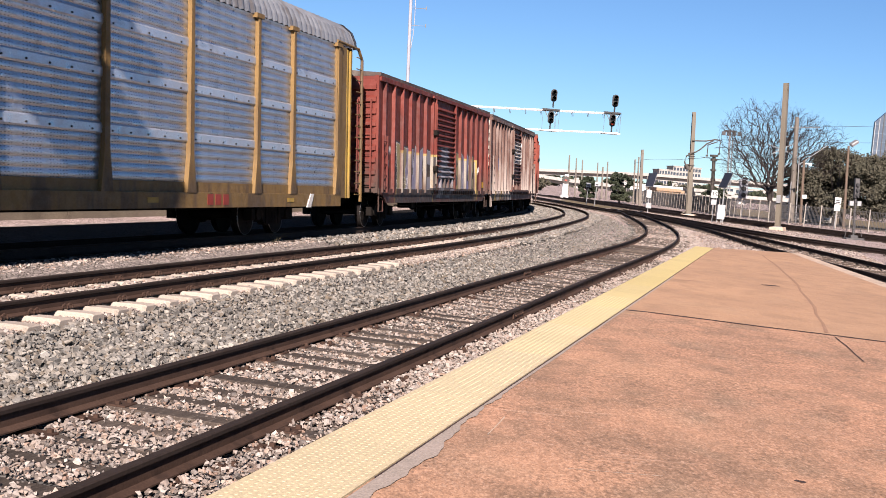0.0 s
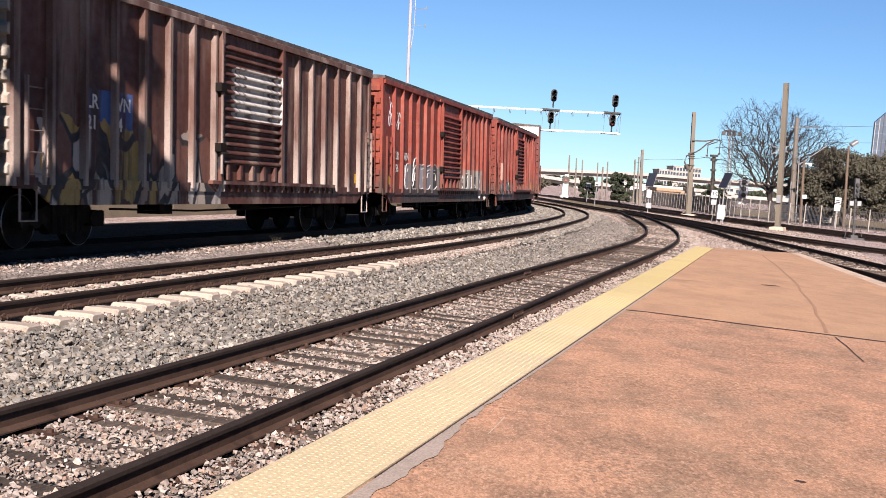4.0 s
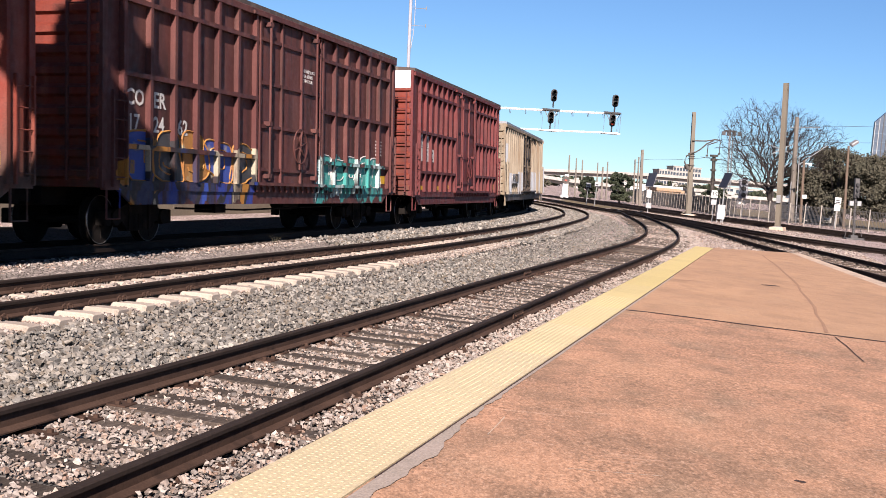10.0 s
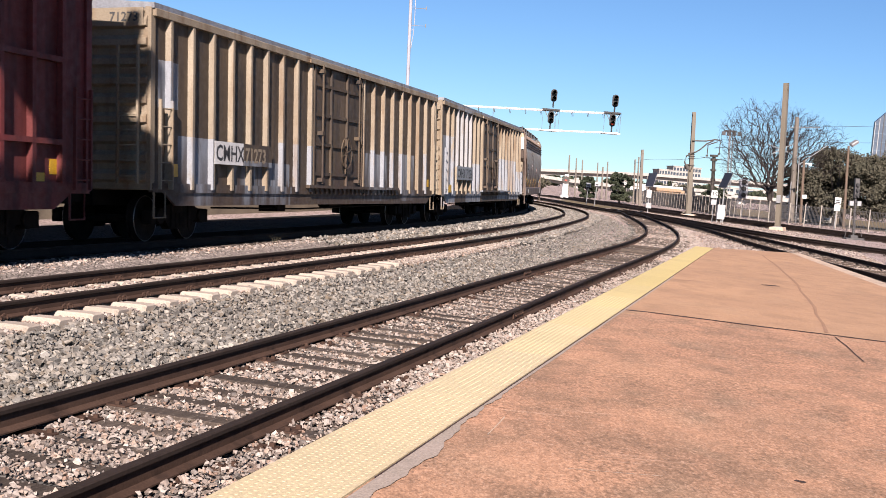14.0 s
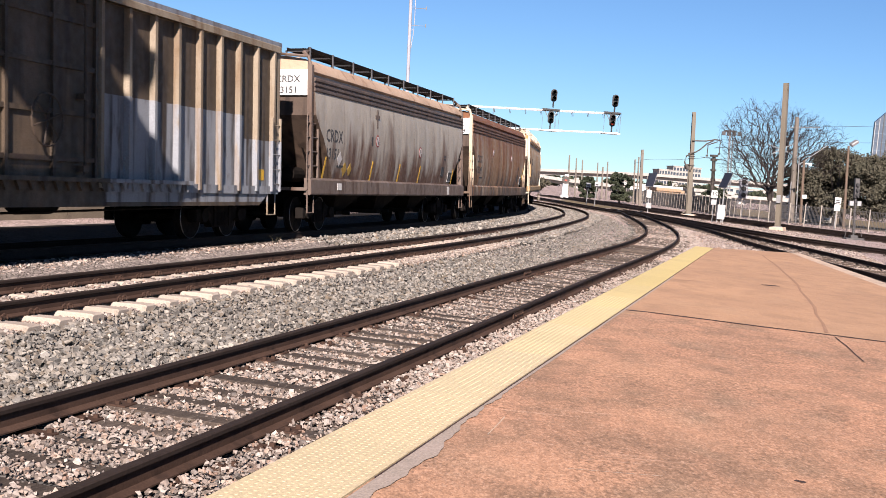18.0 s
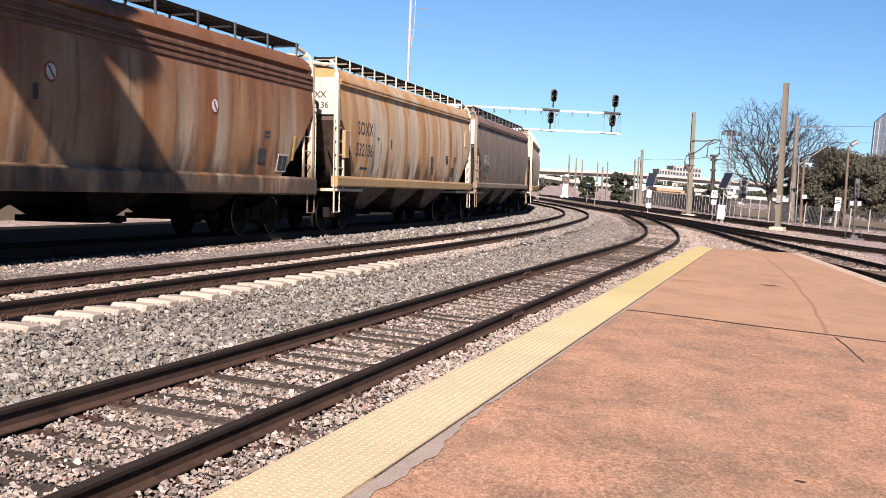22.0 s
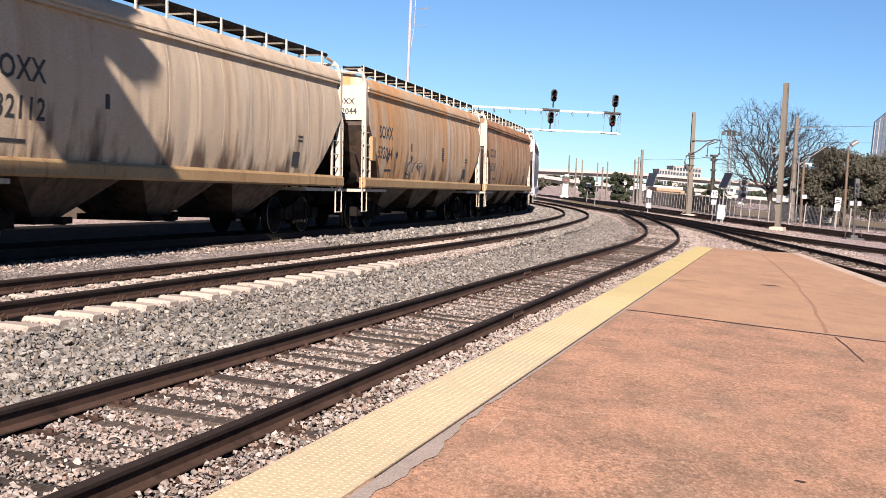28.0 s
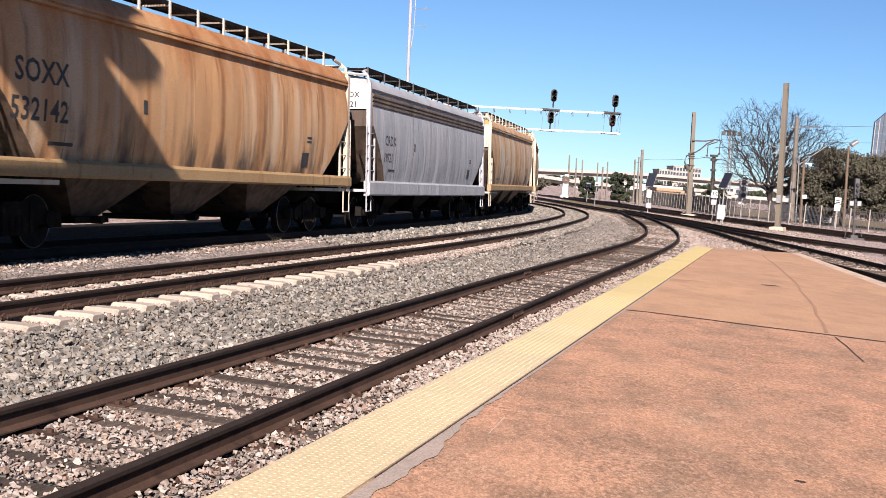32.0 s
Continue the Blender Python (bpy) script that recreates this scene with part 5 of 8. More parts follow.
    for x, z, wd, ht in ((-h + 5.2, 2.55, 0.14, 0.26), (h - 3.4, 1.85, 0.42, 0.34), (h - 3.2, 2.4, 0.3, 0.05), (h - 3.2, 2.3, 0.3, 0.05), (-h + 2.6, 1.75, 0.7, 0.06)):
        part("stencil", Geo().box(x - wd / 2, x + wd / 2, -0.003, 0.003, -ht / 2, ht / 2, Matrix.Translation((0, -wide_at(z) - 0.004, z)) @ Matrix.Rotation(math.atan2(wide_at(z + 0.1) - wide_at(z - 0.1), 0.2), 4, "X")), P_letter, car)
    running_gear(car, L, 2.05)
    CARS[-1] += (S + L / 2,)
    return car


def perforated(name):
    """Dull silver sheet with rows of small punched slots and smeared dirt."""
    ma = paint(name, (0.50, 0.52, 0.56), (0.42, 0.44, 0.48), (0.31, 0.31, 0.32), streak=2.0, scale=0.7, rough=0.34, metal=0.92, spots=(0.56, 0.8), dents=0.4)
    N, L = ma.node_tree.nodes, ma.node_tree.links.new
    bs = N["Principled BSDF"]
    src = bs.inputs["Base Color"].links[0].from_socket
    sep = N.new("ShaderNodeSeparateXYZ")
    L(N.new("ShaderNodeTexCoord").outputs["Object"], sep.inputs[0])

    def op(kind, x, y):
        m = N.new("ShaderNodeMath")
        m.operation = kind
        for sock, v in ((m.inputs[0], x), (m.inputs[1], y)):
            if isinstance(v, (int, float)):
                sock.default_value = v
            else:
                L(v, sock)
        return m.outputs[0]

    holes = op("MULTIPLY", op("LESS_THAN", op("FRACT", op("MULTIPLY", sep.outputs[0], 11.0), 0.0), 0.42), op("LESS_THAN", op("FRACT", op("MULTIPLY", sep.outputs[2], 18.2), 0.0), 0.26))
    rows_ = op("LESS_THAN", op("FRACT", op("MULTIPLY", sep.outputs[0], 1.3), 0.0), 0.72)
    f = op("MULTIPLY", op("MULTIPLY", holes, rows_), 0.75)
    m = N.new("ShaderNodeMix")
    m.data_type = "RGBA"
    L(f, m.inputs["Factor"])
    L(src, m.inputs["A"])
    m.inputs["B"].default_value = (0.03, 0.03, 0.035, 1)
    L(m.outputs["Result"], bs.inputs["Base Color"])
    return ma


P_perf = perforated("perforated_aluminium")


def wide_at(z, top=4.42):
    """Half width of a hopper's bulging side at z."""
    return float(np.interp(z, [1.38, 1.85, 2.4, 3.0, 3.5, top - 0.58], [1.44, 1.53, 1.58, 1.58, 1.55, 1.47]))


def decal(car, x, z, kind_, mat_, mat2=None, size=0.2):
    """Small markings on a hopper's side: a struck-out disc, a diamond, a slanting strip, a framed block."""
    lean = math.atan2(wide_at(z + 0.25) - wide_at(z - 0.25), 0.5)
    m = Matrix.Translation((x, -wide_at(z) - 0.008, z)) @ Matrix.Rotation(lean, 4, "X")

    def put(name, geo, ma, parent, label=""):
        ob = part(name, geo, ma, parent, label)
        if parent is car:
            ob.matrix_basis = m
        return ob

    if kind_ == "disc":
        q = put("decal", Geo().disc((0, 0, 0), "y", size, 0.003, 20), P_tagred, car, "red ring with a white middle")
        put("decal_middle", Geo().disc((0, -0.004, 0), "y", size * 0.78, 0.003, 20), mat_, q)
        put("decal_bar", Geo().box(-size * 0.7, size * 0.7, -0.002, 0.002, -0.02, 0.02, Matrix.Translation((0, -0.009, 0)) @ pose(0, 0, 0, 0, 50, 0)), P_letter, q)
    elif kind_ == "diamond":
        put("decal", Geo().prism([(-size, 0), (0, -size), (size, 0), (0, size)], "y", -0.003, 0.003), mat_, car, "diamond placard")
    elif kind_ == "strip":
        put("decal", Geo().box(-0.05, 0.05, -0.003, 0.003, -0.3, 0.3, pose(0, 0, 0, 0, 6, 0)), mat_, car, "yellow reflector strip")
    else:
        q = put("decal", Geo().box(-size, size, -0.003, 0.003, -size * 0.75, size * 0.75), P_wletter, car, "framed data block")
        put("decal_panel", Geo().box(-size * 0.9, -0.01, -0.006, -0.003, -size * 0.65, size * 0.65), P_letter, q)
        put("decal_panel", Geo().box(0.01, size * 0.9, -0.006, -0.003, -size * 0.65, size * 0.65), P_letter, q)


def autorack(label, S, L):
    """A car carrier: sill, corrugated side panels between posts, three belts, curved roof, end doors."""
    car = start_car("autorack", label)
    h, w, top = L / 2, 1.5, 5.05
    part("deck", Geo().box(-h, h, -w, w, 0.85, 1.0), M_underframe, car)
    for sy in (-1, 1):
        part("side_sill", Geo().prism([(sy * 1.42, 0.68), (sy * 1.57, 0.68), (sy * 1.57, 0.99), (sy * 1.42, 1.0)], "x", -h, h), P_mustard, car, "brown mustard side sill")
        part("panel_sill", Geo().box(-h + 0.1, h - 0.1, sy * 1.44, sy * 1.515, 0.99, 1.2), P_mustard, car)
    posts = [-13.4, -10.35, -7.4, -4.25, -1.12, 2.0, 5.12, 8.3, 10.35, 13.4]
    post = Geo().prism([(-0.20, 0.99), (0.20, 0.99), (0.085, 1.75), (0.065, top - 0.1), (-0.065, top - 0.1), (-0.085, 1.75)], "y", -1.585, -1.49)
    post.box(-0.2, 0.2, -1.6, -1.45, top - 0.12, top - 0.02)
    pm = post.mesh("side_post", P_mustard)
    belts = [(2.02, 2.16), (3.0, 3.14), (3.9, 4.04)]
    for a, b in zip(posts, posts[1:]):
        wide = b - a - 0.1
        g = Geo()
        rows = []
        z = 1.19
        k = 0
        while z < top - 0.03:
            rows.append([(-wide / 2, -1.475 - (0.0, 0.014, 0.021, 0.014)[k % 4], z), (wide / 2, -1.475 - (0.0, 0.014, 0.021, 0.014)[k % 4], z)])
            z += 0.0405
            k += 1
        g.loft(rows, closed=False)
        pan = g.mesh("side_panel", P_perf, True)
        bm_ = Geo().disc((0, -1.528, 0), "y", 0.02, 0.012, 6).mesh("rivet", M_black)
        for sy in (-1, 1):
            turn = 0 if sy < 0 else 180
            q = part("side_panel", pan, None, car, "corrugated perforated aluminium panel")
            q.matrix_basis = pose((a + b) / 2, 0, 0, 0, 0, turn)
            for z0, z1 in belts:
                part("belt", Geo().prism([(-1.5, z0 - 0.03), (-1.522, z0), (-1.522, z1), (-1.5, z1 + 0.03), (-1.47, z1 + 0.03), (-1.47, z0 - 0.03)], "x", -wide / 2, wide / 2), P_alu, q)
                if sy < 0:
                    for x in np.arange(-wide / 2 + 0.2, wide / 2, 0.62):
                        part("rivet", bm_, None, q).matrix_basis = pose(x, 0, z0 + 0.04)
    for x in posts:
        for sy in (-1, 1):
            part("side_post", pm, None, car, "brown mustard post").matrix_basis = pose(x, 0, 0, 0, 0, 0 if sy < 0 else 180)
    arc = [(-1.5, top - 0.06), (-1.47, top + 0.16), (-1.36, top + 0.42), (-1.1, top + 0.64), (-0.6, top + 0.78), (0, top + 0.82), (0.6, top + 0.78), (1.1, top + 0.64), (1.36, top + 0.42), (1.47, top + 0.16), (1.5, top - 0.06)]
    g = Geo()
    rows = []
    n = int(L / 0.07)
    for i in range(n + 1):
        k = (0.0, 0.016, 0.024, 0.016)[i % 4]
        rows.append([(-h - 1.15 + (L + 2.3) * i / n, y * (1 + k), z + k) for y, z in arc])
    g.loft(rows, closed=False)
    part("roof", g, P_roof, car, "corrugated grey curved roof")
    for sx in (-1, 1):
        g = Geo().add([(sx * (h + 0.95), y, z) for y, z in arc] + [(sx * (h + 0.95), 1.45, 1.0), (sx * (h + 0.95), -1.45, 1.0)], [tuple(range(len(arc) + 2))])
        part("end_door", g, P_mustard, car)
        part("roof_band", Geo().loft([[(sx * (h + q), y * 1.03, z + 0.03) for y, z in arc] for q in (1.02, 1.2)], closed=False), M_fence_dark, car, "dark roof end band")
        for sy in (-1, 1):
            part("corner_post", Geo().box(sx * (h - 0.35), sx * (h + 0.0), sy * 1.42, sy * 1.56, 0.9, top - 0.02).box(sx * (h + 0.03), sx * (h + 0.46), sy * 1.42, sy * 1.52, 0.9, top - 0.06), P_mustard, car)
            for q in (0.5, 0.78):
                part("end_stile", Geo().box(sx * (h + q), sx * (h + q + 0.08), sy * 1.40, sy * 1.52, 0.9, top - 0.1), P_yellowish, car, "yellow door edge")
            gl = Geo()
            for i in range(13):
                gl.tube([(sx * (h + 1.3), sy * 1.5, 1.0 + i * 0.32), (sx * (h + 1.75), sy * 1.5, 1.0 + i * 0.32)], 0.016, 5)
            gl.tube([(sx * (h + 1.75), sy * 1.5, 0.8), (sx * (h + 1.75), sy * 1.5, top - 0.25), (sx * (h + 1.45), sy * 1.5, top + 0.02), (sx * (h - 0.3), sy * 1.52, top + 0.04)], 0.045, 6)
            part("ladder", gl, P_mustard, car)
    part("centre_sill", Geo().box(-h - 0.5, h + 0.5, -0.3, 0.3, 0.6, 0.85), M_underframe, car)
    running_gear(car, L + 2.2, 4.55)
    CARS[-1] += (S + L / 2,)
    return car


M_fence_dark = material("dark_steel", (0.070, 0.070, 0.073), (0.052, 0.052, 0.056), 2.0, 0.6, 0.3, fine=30.0, bump=0.1)
P_yellowish = paint("faded_yellow_paint", (0.322, 0.203, 0.035), (0.266, 0.168, 0.035), (0.140, 0.091, 0.035))


SLABS = {
    "B": ([(0.12, 0), (0.92, 0.02), (1, 0.42), (0.8, 0.57), (0.98, 0.7), (1, 1), (0, 1.08), (0.1, 0.5)], [[(0.42, 0.64), (0.7, 0.74), (0.42, 0.86)], [(0.42, 0.12), (0.66, 0.16), (0.7, 0.36), (0.42, 0.44)]]),
    "A": ([(0, 0), (0.32, 0), (0.38, 0.22), (0.62, 0.22), (0.68, 0), (1, 0), (0.9, 0.7), (1, 0.92), (0.25, 1.0), (0.2, 0.6)], [[(0.42, 0.38), (0.6, 0.38), (0.54, 0.74)]]),
    "R": ([(0.1, 0), (0.4, 0.02), (0.5, 0.35), (0.72, 0.0), (1, 0.05), (0.82, 0.5), (0.98, 0.7), (0.95, 1), (0, 1.12), (0.1, 0.5)], [[(0.42, 0.62), (0.7, 0.72), (0.42, 0.86)]]),
    "I": ([(0.1, 0), (0.9, 0.03), (0.8, 0.5), (1, 1.08), (0.05, 0.95), (0.2, 0.5)], []),
    "C": ([(0.2, 0), (1, 0.02), (0.95, 0.36), (0.5, 0.33), (0.48, 0.68), (0.95, 0.66), (1, 1.0), (0.15, 1.06), (0, 0.5)], []),
    "T": ([(0.3, 0), (0.75, 0), (0.7, 0.55), (1, 0.62), (1.05, 1.08), (0.6, 0.93), (0, 1.06), (0, 0.62), (0.34, 0.55)], []),
    "L": ([(0, 0), (0.85, 0.0), (0.95, 0.3), (0.55, 0.28), (0.75, 0.95), (0.4, 1.1), (0.2, 0.8)], []),
    "E": ([(0.1, 0), (0.95, 0.04), (1, 0.36), (0.55, 0.36), (0.6, 0.5), (0.96, 0.56), (1, 1.0), (0.15, 1.02), (0, 0.5)], [[(0.5, 0.66), (0.8, 0.68), (0.8, 0.8), (0.5, 0.78)]]),
}


def slab_letter(car, glyph, x, z, w, h, fill, y=-1.503):
    """A sprayed slab letter: dark surround, thin pale rim, fill and dark counters."""
    outer, counters = SLABS[glyph]
    for grow, ma, dy, nm in ((0.13, G_dark, 0.0, "graffiti_outline"), (0.035, G_white, -0.003, "graffiti_rim"), (0.0, fill, -0.006, "graffiti")):
        kx, kz = 1 + grow / w, 1 + grow / h
        poly = [(x + w * (0.5 + (u - 0.5) * kx), max(z + h * (0.5 + (v - 0.5) * kz), 1.13)) for u, v in outer]
        part(nm, Geo().prism(poly, "y", y + dy - 0.002, y + dy), ma, car)
    for poly in counters:
        part("graffiti_counter", Geo().prism([(x + w * u, z + h * v) for u, v in poly], "y", y - 0.011, y - 0.009), G_dark, car)


def throwup(car, x0, x1, z0, z1, n, fills, line, seed, y=-1.504):
    """A row of fat overlapping sprayed letters: dark drop shape, fill, outline and inner strokes."""
    r = random.Random(seed)
    w, hgt = (x1 - x0) / n, z1 - z0
    for i in range(n):
        cx, cz = x0 + (i + 0.5) * w, (z0 + z1) / 2 + r.uniform(-0.05, 0.05) * hgt
        p2_, p3_, a2, a3 = r.uniform(0, 6.28), r.uniform(0, 6.28), r.uniform(0.08, 0.2), r.uniform(0.05, 0.14)

        def at(a, k=1.0):
            q = k * (1 + a2 * math.sin(2 * a + p2_) + a3 * math.sin(3 * a + p3_))
            c_, s_ = math.cos(a), math.sin(a)
            u = abs(c_) ** 0.65 * (1 if c_ > 0 else -1)
            v = abs(s_) ** 0.65 * (1 if s_ > 0 else -1)
            return cx + 0.56 * w * q * u, max(z0, cz + 0.5 * hgt * q * v)

        ring = [at(a) for a in np.linspace(0, 2 * math.pi, 28, endpoint=False)]
        dy = -0.0012 * (i % 2)
        part("graffiti_outline", Geo().prism([(u + 0.06, max(z0, v - 0.05)) for u, v in ring], "y", y + dy - 0.001, y + dy), G_dark, car)
        part("graffiti", Geo().prism(ring, "y", y + dy - 0.004, y + dy - 0.0025), fills[i % len(fills)], car)
        g = Geo().tube([(u, y + dy - 0.005, v) for u, v in ring + ring[:1]], 0.021, 4)
        for k in range(2):
            a0 = r.uniform(0, 6.28)
            g.tube([(*at(a0 + t * 2.2, 0.35 + 0.25 * k),)[:1] + (y + dy - 0.006,) + (at(a0 + t * 2.2, 0.35 + 0.25 * k)[1],) for t in np.linspace(0, 1, 7)], 0.017, 4)
        part("graffiti_line", g, line, car)


def scribble(car, x, z, w, hgt, mat_, seed, n=5, y=-1.504, thick=0.011):
    """A quick sprayed tag: one looping line of n uneven strokes."""
    r = random.Random(seed)
    knots = []
    for i in range(n):
        q = x + w * (i + 0.5) / n
        lo, hi = z + hgt * r.uniform(0, 0.25), z + hgt * r.uniform(0.65, 1.0)
        k = w / n
        knots += [(q - 0.55 * k, r.uniform(lo, hi)), (q - 0.1 * k, hi), (q + 0.45 * k, hi - hgt * r.uniform(0.1, 0.4)), (q - 0.05 * k, (lo + hi) / 2), (q - 0.35 * k, lo + hgt * 0.1), (q + 0.2 * k, lo)]
    pts = []
    for a, b, c_, d in zip(knots, knots[1:], knots[2:], knots[3:]):
        for t in (0.0, 0.33, 0.67):
            pts.append(tuple(0.5 * ((2 * b[m]) + (c_[m] - a[m]) * t + (2 * a[m] - 5 * b[m] + 4 * c_[m] - d[m]) * t * t + (3 * b[m] - a[m] - 3 * c_[m] + d[m]) * t ** 3) for m in (0, 1)))
    return part("tag", Geo().tube([(u, y, v) for u, v in pts], thick, 4), mat_, car, "sprayed looping tag")


G_grey = material("spray_grey", (0.378, 0.359, 0.359), (0.284, 0.274, 0.284), 1.2, 0.7, bump=0, c=(0.208, 0.189, 0.246), spots=(0.45, 0.65))
P_faded = material("faded_pink_red", (0.20, 0.092, 0.07), (0.26, 0.14, 0.11), 2.0, 0.7, bump=0)
G_olive = material("spray_olive", (0.235, 0.185, 0.088), (0.18, 0.145, 0.08), 1.6, 0.7, bump=0, c=(0.22, 0.185, 0.10), spots=(0.52, 0.7))
G_stone = material("spray_stone", (0.21, 0.195, 0.21), (0.16, 0.15, 0.17), 1.6, 0.7, bump=0, c=(0.19, 0.18, 0.19), spots=(0.55, 0.7))
G_violet = material("spray_violet", (0.140, 0.120, 0.255), (0.165, 0.148, 0.26), 1.6, 0.7, bump=0, c=(0.17, 0.16, 0.20), spots=(0.55, 0.7))
G_lilac = material("spray_lilac", (0.190, 0.172, 0.235), (0.230, 0.212, 0.245), 1.6, 0.7, bump=0, c=(0.13, 0.115, 0.19), spots=(0.5, 0.68))
G_dark = material("spray_dark", (0.025, 0.025, 0.027), (0.042, 0.043, 0.045), 1.5, 0.7, bump=0, c=(0.140, 0.140, 0.147), spots=(0.55, 0.7))
G_white = material("spray_white", (0.46, 0.43, 0.40), (0.36, 0.335, 0.31), 2.0, 0.7, bump=0)
G_blue = material("spray_blue", (0.025, 0.049, 0.231), (0.042, 0.084, 0.294), 1.5, 0.7, bump=0, c=(0.280, 0.238, 0.175), spots=(0.6, 0.7))
G_orange = material("spray_orange", (0.350, 0.168, 0.035), (0.294, 0.126, 0.035), 1.5, 0.7, bump=0, c=(0.315, 0.252, 0.140), spots=(0.6, 0.7))
G_teal = material("spray_teal", (0.028, 0.210, 0.182), (0.035, 0.252, 0.224), 1.5, 0.7, bump=0, c=(0.315, 0.406, 0.378), spots=(0.58, 0.7))
rack = autorack("mustard and silver car carrier with ribbed perforated side panels", 4.75, 27.3)
for k in range(3):
    sheet("painted_mark", rack, P_tagred, 5.95 + k * 0.36, 0.85, 0.26, 0.22, -1.572, "red painted mark")
for x in (-9.5, -2.0, 3.6, 10.2):
    sheet("reflector", rack, P_yellowish, x, 0.84, 0.4, 0.1, -1.572)
part("grab_plate", Geo().prism([(11.2, 0.66), (11.45, 0.66), (11.65, 1.0), (11.45, 1.0)], "y", -1.6, -1.57), P_wletter, rack)
c = boxcar("oxide-red boxcar with tall painted graffiti along its lower side", 35.2, 16.9, 4.62, P_red, P_redpost, posts=(7, 7), door=(-1.65, 1.6), first=-7.85)
letters("ATW", 0.34, P_wletter, c, pose(-7.75, -1.505, 2.25, 90, 0, 0))
letters("750", 0.36, P_wletter, c, pose(-7.72, -1.505, 1.85, 90, 0, 0))
letters("18", 0.36, P_wletter, c, pose(-6.75, -1.505, 1.85, 90, 0, 0))
for glyph, x, w_, ma in (("B", 1.95, 0.86, G_olive), ("A", 2.72, 0.78, G_stone), ("T", 3.32, 0.72, G_lilac), ("L", 3.86, 0.85, G_violet), ("E", 4.6, 0.85, G_olive)):
    slab_letter(c, glyph, x - 0.05, 1.19, w_ * 1.12, 1.36, ma)
for glyph, x, w_, ma in (("R", -6.3, 1.15, G_olive), ("E", -5.2, 0.9, G_lilac), ("L", -4.3, 0.9, G_lilac), ("I", -3.45, 0.5, G_lilac), ("C", -2.85, 1.0, G_stone)):
    slab_letter(c, glyph, x - 0.05, 1.19, w_ * 1.12, 1.3, ma)
scribble(c, 5.95, 1.85, 0.8, 0.35, G_white, 3)
scribble(c, -5.9, 1.2, 1.2, 0.5, G_white, 4)
c = boxcar("chalky brown boxcar with pale ribbed ends and faded graffiti", 52.95, 16.5, 4.6, P_chalky, P_chalkpost, ends=P_endcream, posts=(7, 7), door=(-1.45, 1.8), first=-7.34)
letters("LR", 0.34, P_wletter, c, pose(-6.26, -1.505, 2.42, 90, 0, 0))
letters("WN", 0.34, P_wletter, c, pose(-5.44, -1.505, 2.42, 90, 0, 0))
letters("21", 0.34, P_wletter, c, pose(-6.26, -1.505, 2.06, 90, 0, 0))
letters("04", 0.34, P_wletter, c, pose(-5.44, -1.505, 2.06, 90, 0, 0))
part("end_board", Geo().box(-8.42, -8.385, -1.3, 1.4, 4.14, 4.46), material("sign_blue", (0.05, 0.22, 0.5), (0.04, 0.18, 0.42), 3.0, 0.6, bump=0), c, "blue number board")
c = boxcar("faded red boxcar with white and black tags on its lower side", 70.6, 17.2, 4.58, P_red2, P_red2, posts=(7, 7), door=(-1.2, 2.1), first=-7.4)
for text, x, z in (("LR", -7.0, 2.12), ("WN", -6.05, 2.12), ("56", -7.0, 1.72), ("95", -6.05, 1.72)):
    letters(text, 0.34, P_wletter, c, pose(x, -1.513, z, 90, 0, 0))
for x in (-3.3, 2.7, 5.6, -5.0):
    sheet("reflector", c, P_yellow, x, 1.5, 0.4, 0.12)
throwup(c, 2.0, 6.7, 1.19, 1.85, 5, (G_stone, G_dark), G_white, 31)
throwup(c, -5.75, -1.4, 1.19, 2.1, 5, (G_stone, G_dark, G_grey), G_white, 32)
scribble(c, -1.1, 1.6, 2.9, 0.5, G_grey, 12, 7, -1.56, 0.02)
scribble(c, -7.9, 3.1, 0.75, 1.0, G_grey, 14, 3)
scribble(c, -6.95, 2.75, 0.6, 1.25, G_grey, 15, 2)
scribble(c, 2.3, 3.0, 2.2, 0.6, P_faded, 5, 5)
scribble(c, 6.0, 0.86, 0.5, 0.22, G_white, 7, 4, -1.535)
scribble(c, 7.2, 0.8, 0.5, 0.25, G_white, 8, 4, -1.535)
c = boxcar("dented red boxcar with a louvred door and scuffed sill", 89.4, 16.5, 4.55, P_red3, P_red3, posts=(6, 6), door=(-1.5, 1.85), first=-7.55)
for text, x, z in (("NK", -7.2, 2.12), ("CR", -6.2, 2.12), ("13", -7.1, 1.77), ("084", -6.2, 1.77)):
    letters(text, 0.34, P_wletter, c, pose(x, -1.513, z, 90, 0, 0))
for x, z in ((-5.0, 1.5), (3.6, 1.45), (5.9, 1.4), (6.9, 1.45)):
    part("reflector", Geo().box(x - 0.05, x + 0.05, -1.51, -1.502, z - 0.28, z + 0.28), P_yellow, c, "yellow reflector strip")
sheet("pale_patch", c, P_faded, -6.9, 2.05, 0.5, 0.8)
sheet("pale_patch", c, P_faded, -5.45, 2.15, 0.7, 0.8)
scribble(c, 5.6, 1.3, 1.4, 0.6, P_yellowish, 9, 4, -1.504, 0.012)
throwup(c, -7.4, -2.0, 1.19, 1.75, 6, (G_dark, G_stone), G_dark, 35)
c = boxcar("dark maroon framed boxcar with white end top and bright graffiti", 107.9, 16.4, 5.22, P_maroon, P_maroon, ends=P_red3, posts=(7, 7), first=-7.6, door=(-1.86, 1.95), style="flat", grid=(1.81, 3.12, 4.45), plug=True, endtop=M_white)
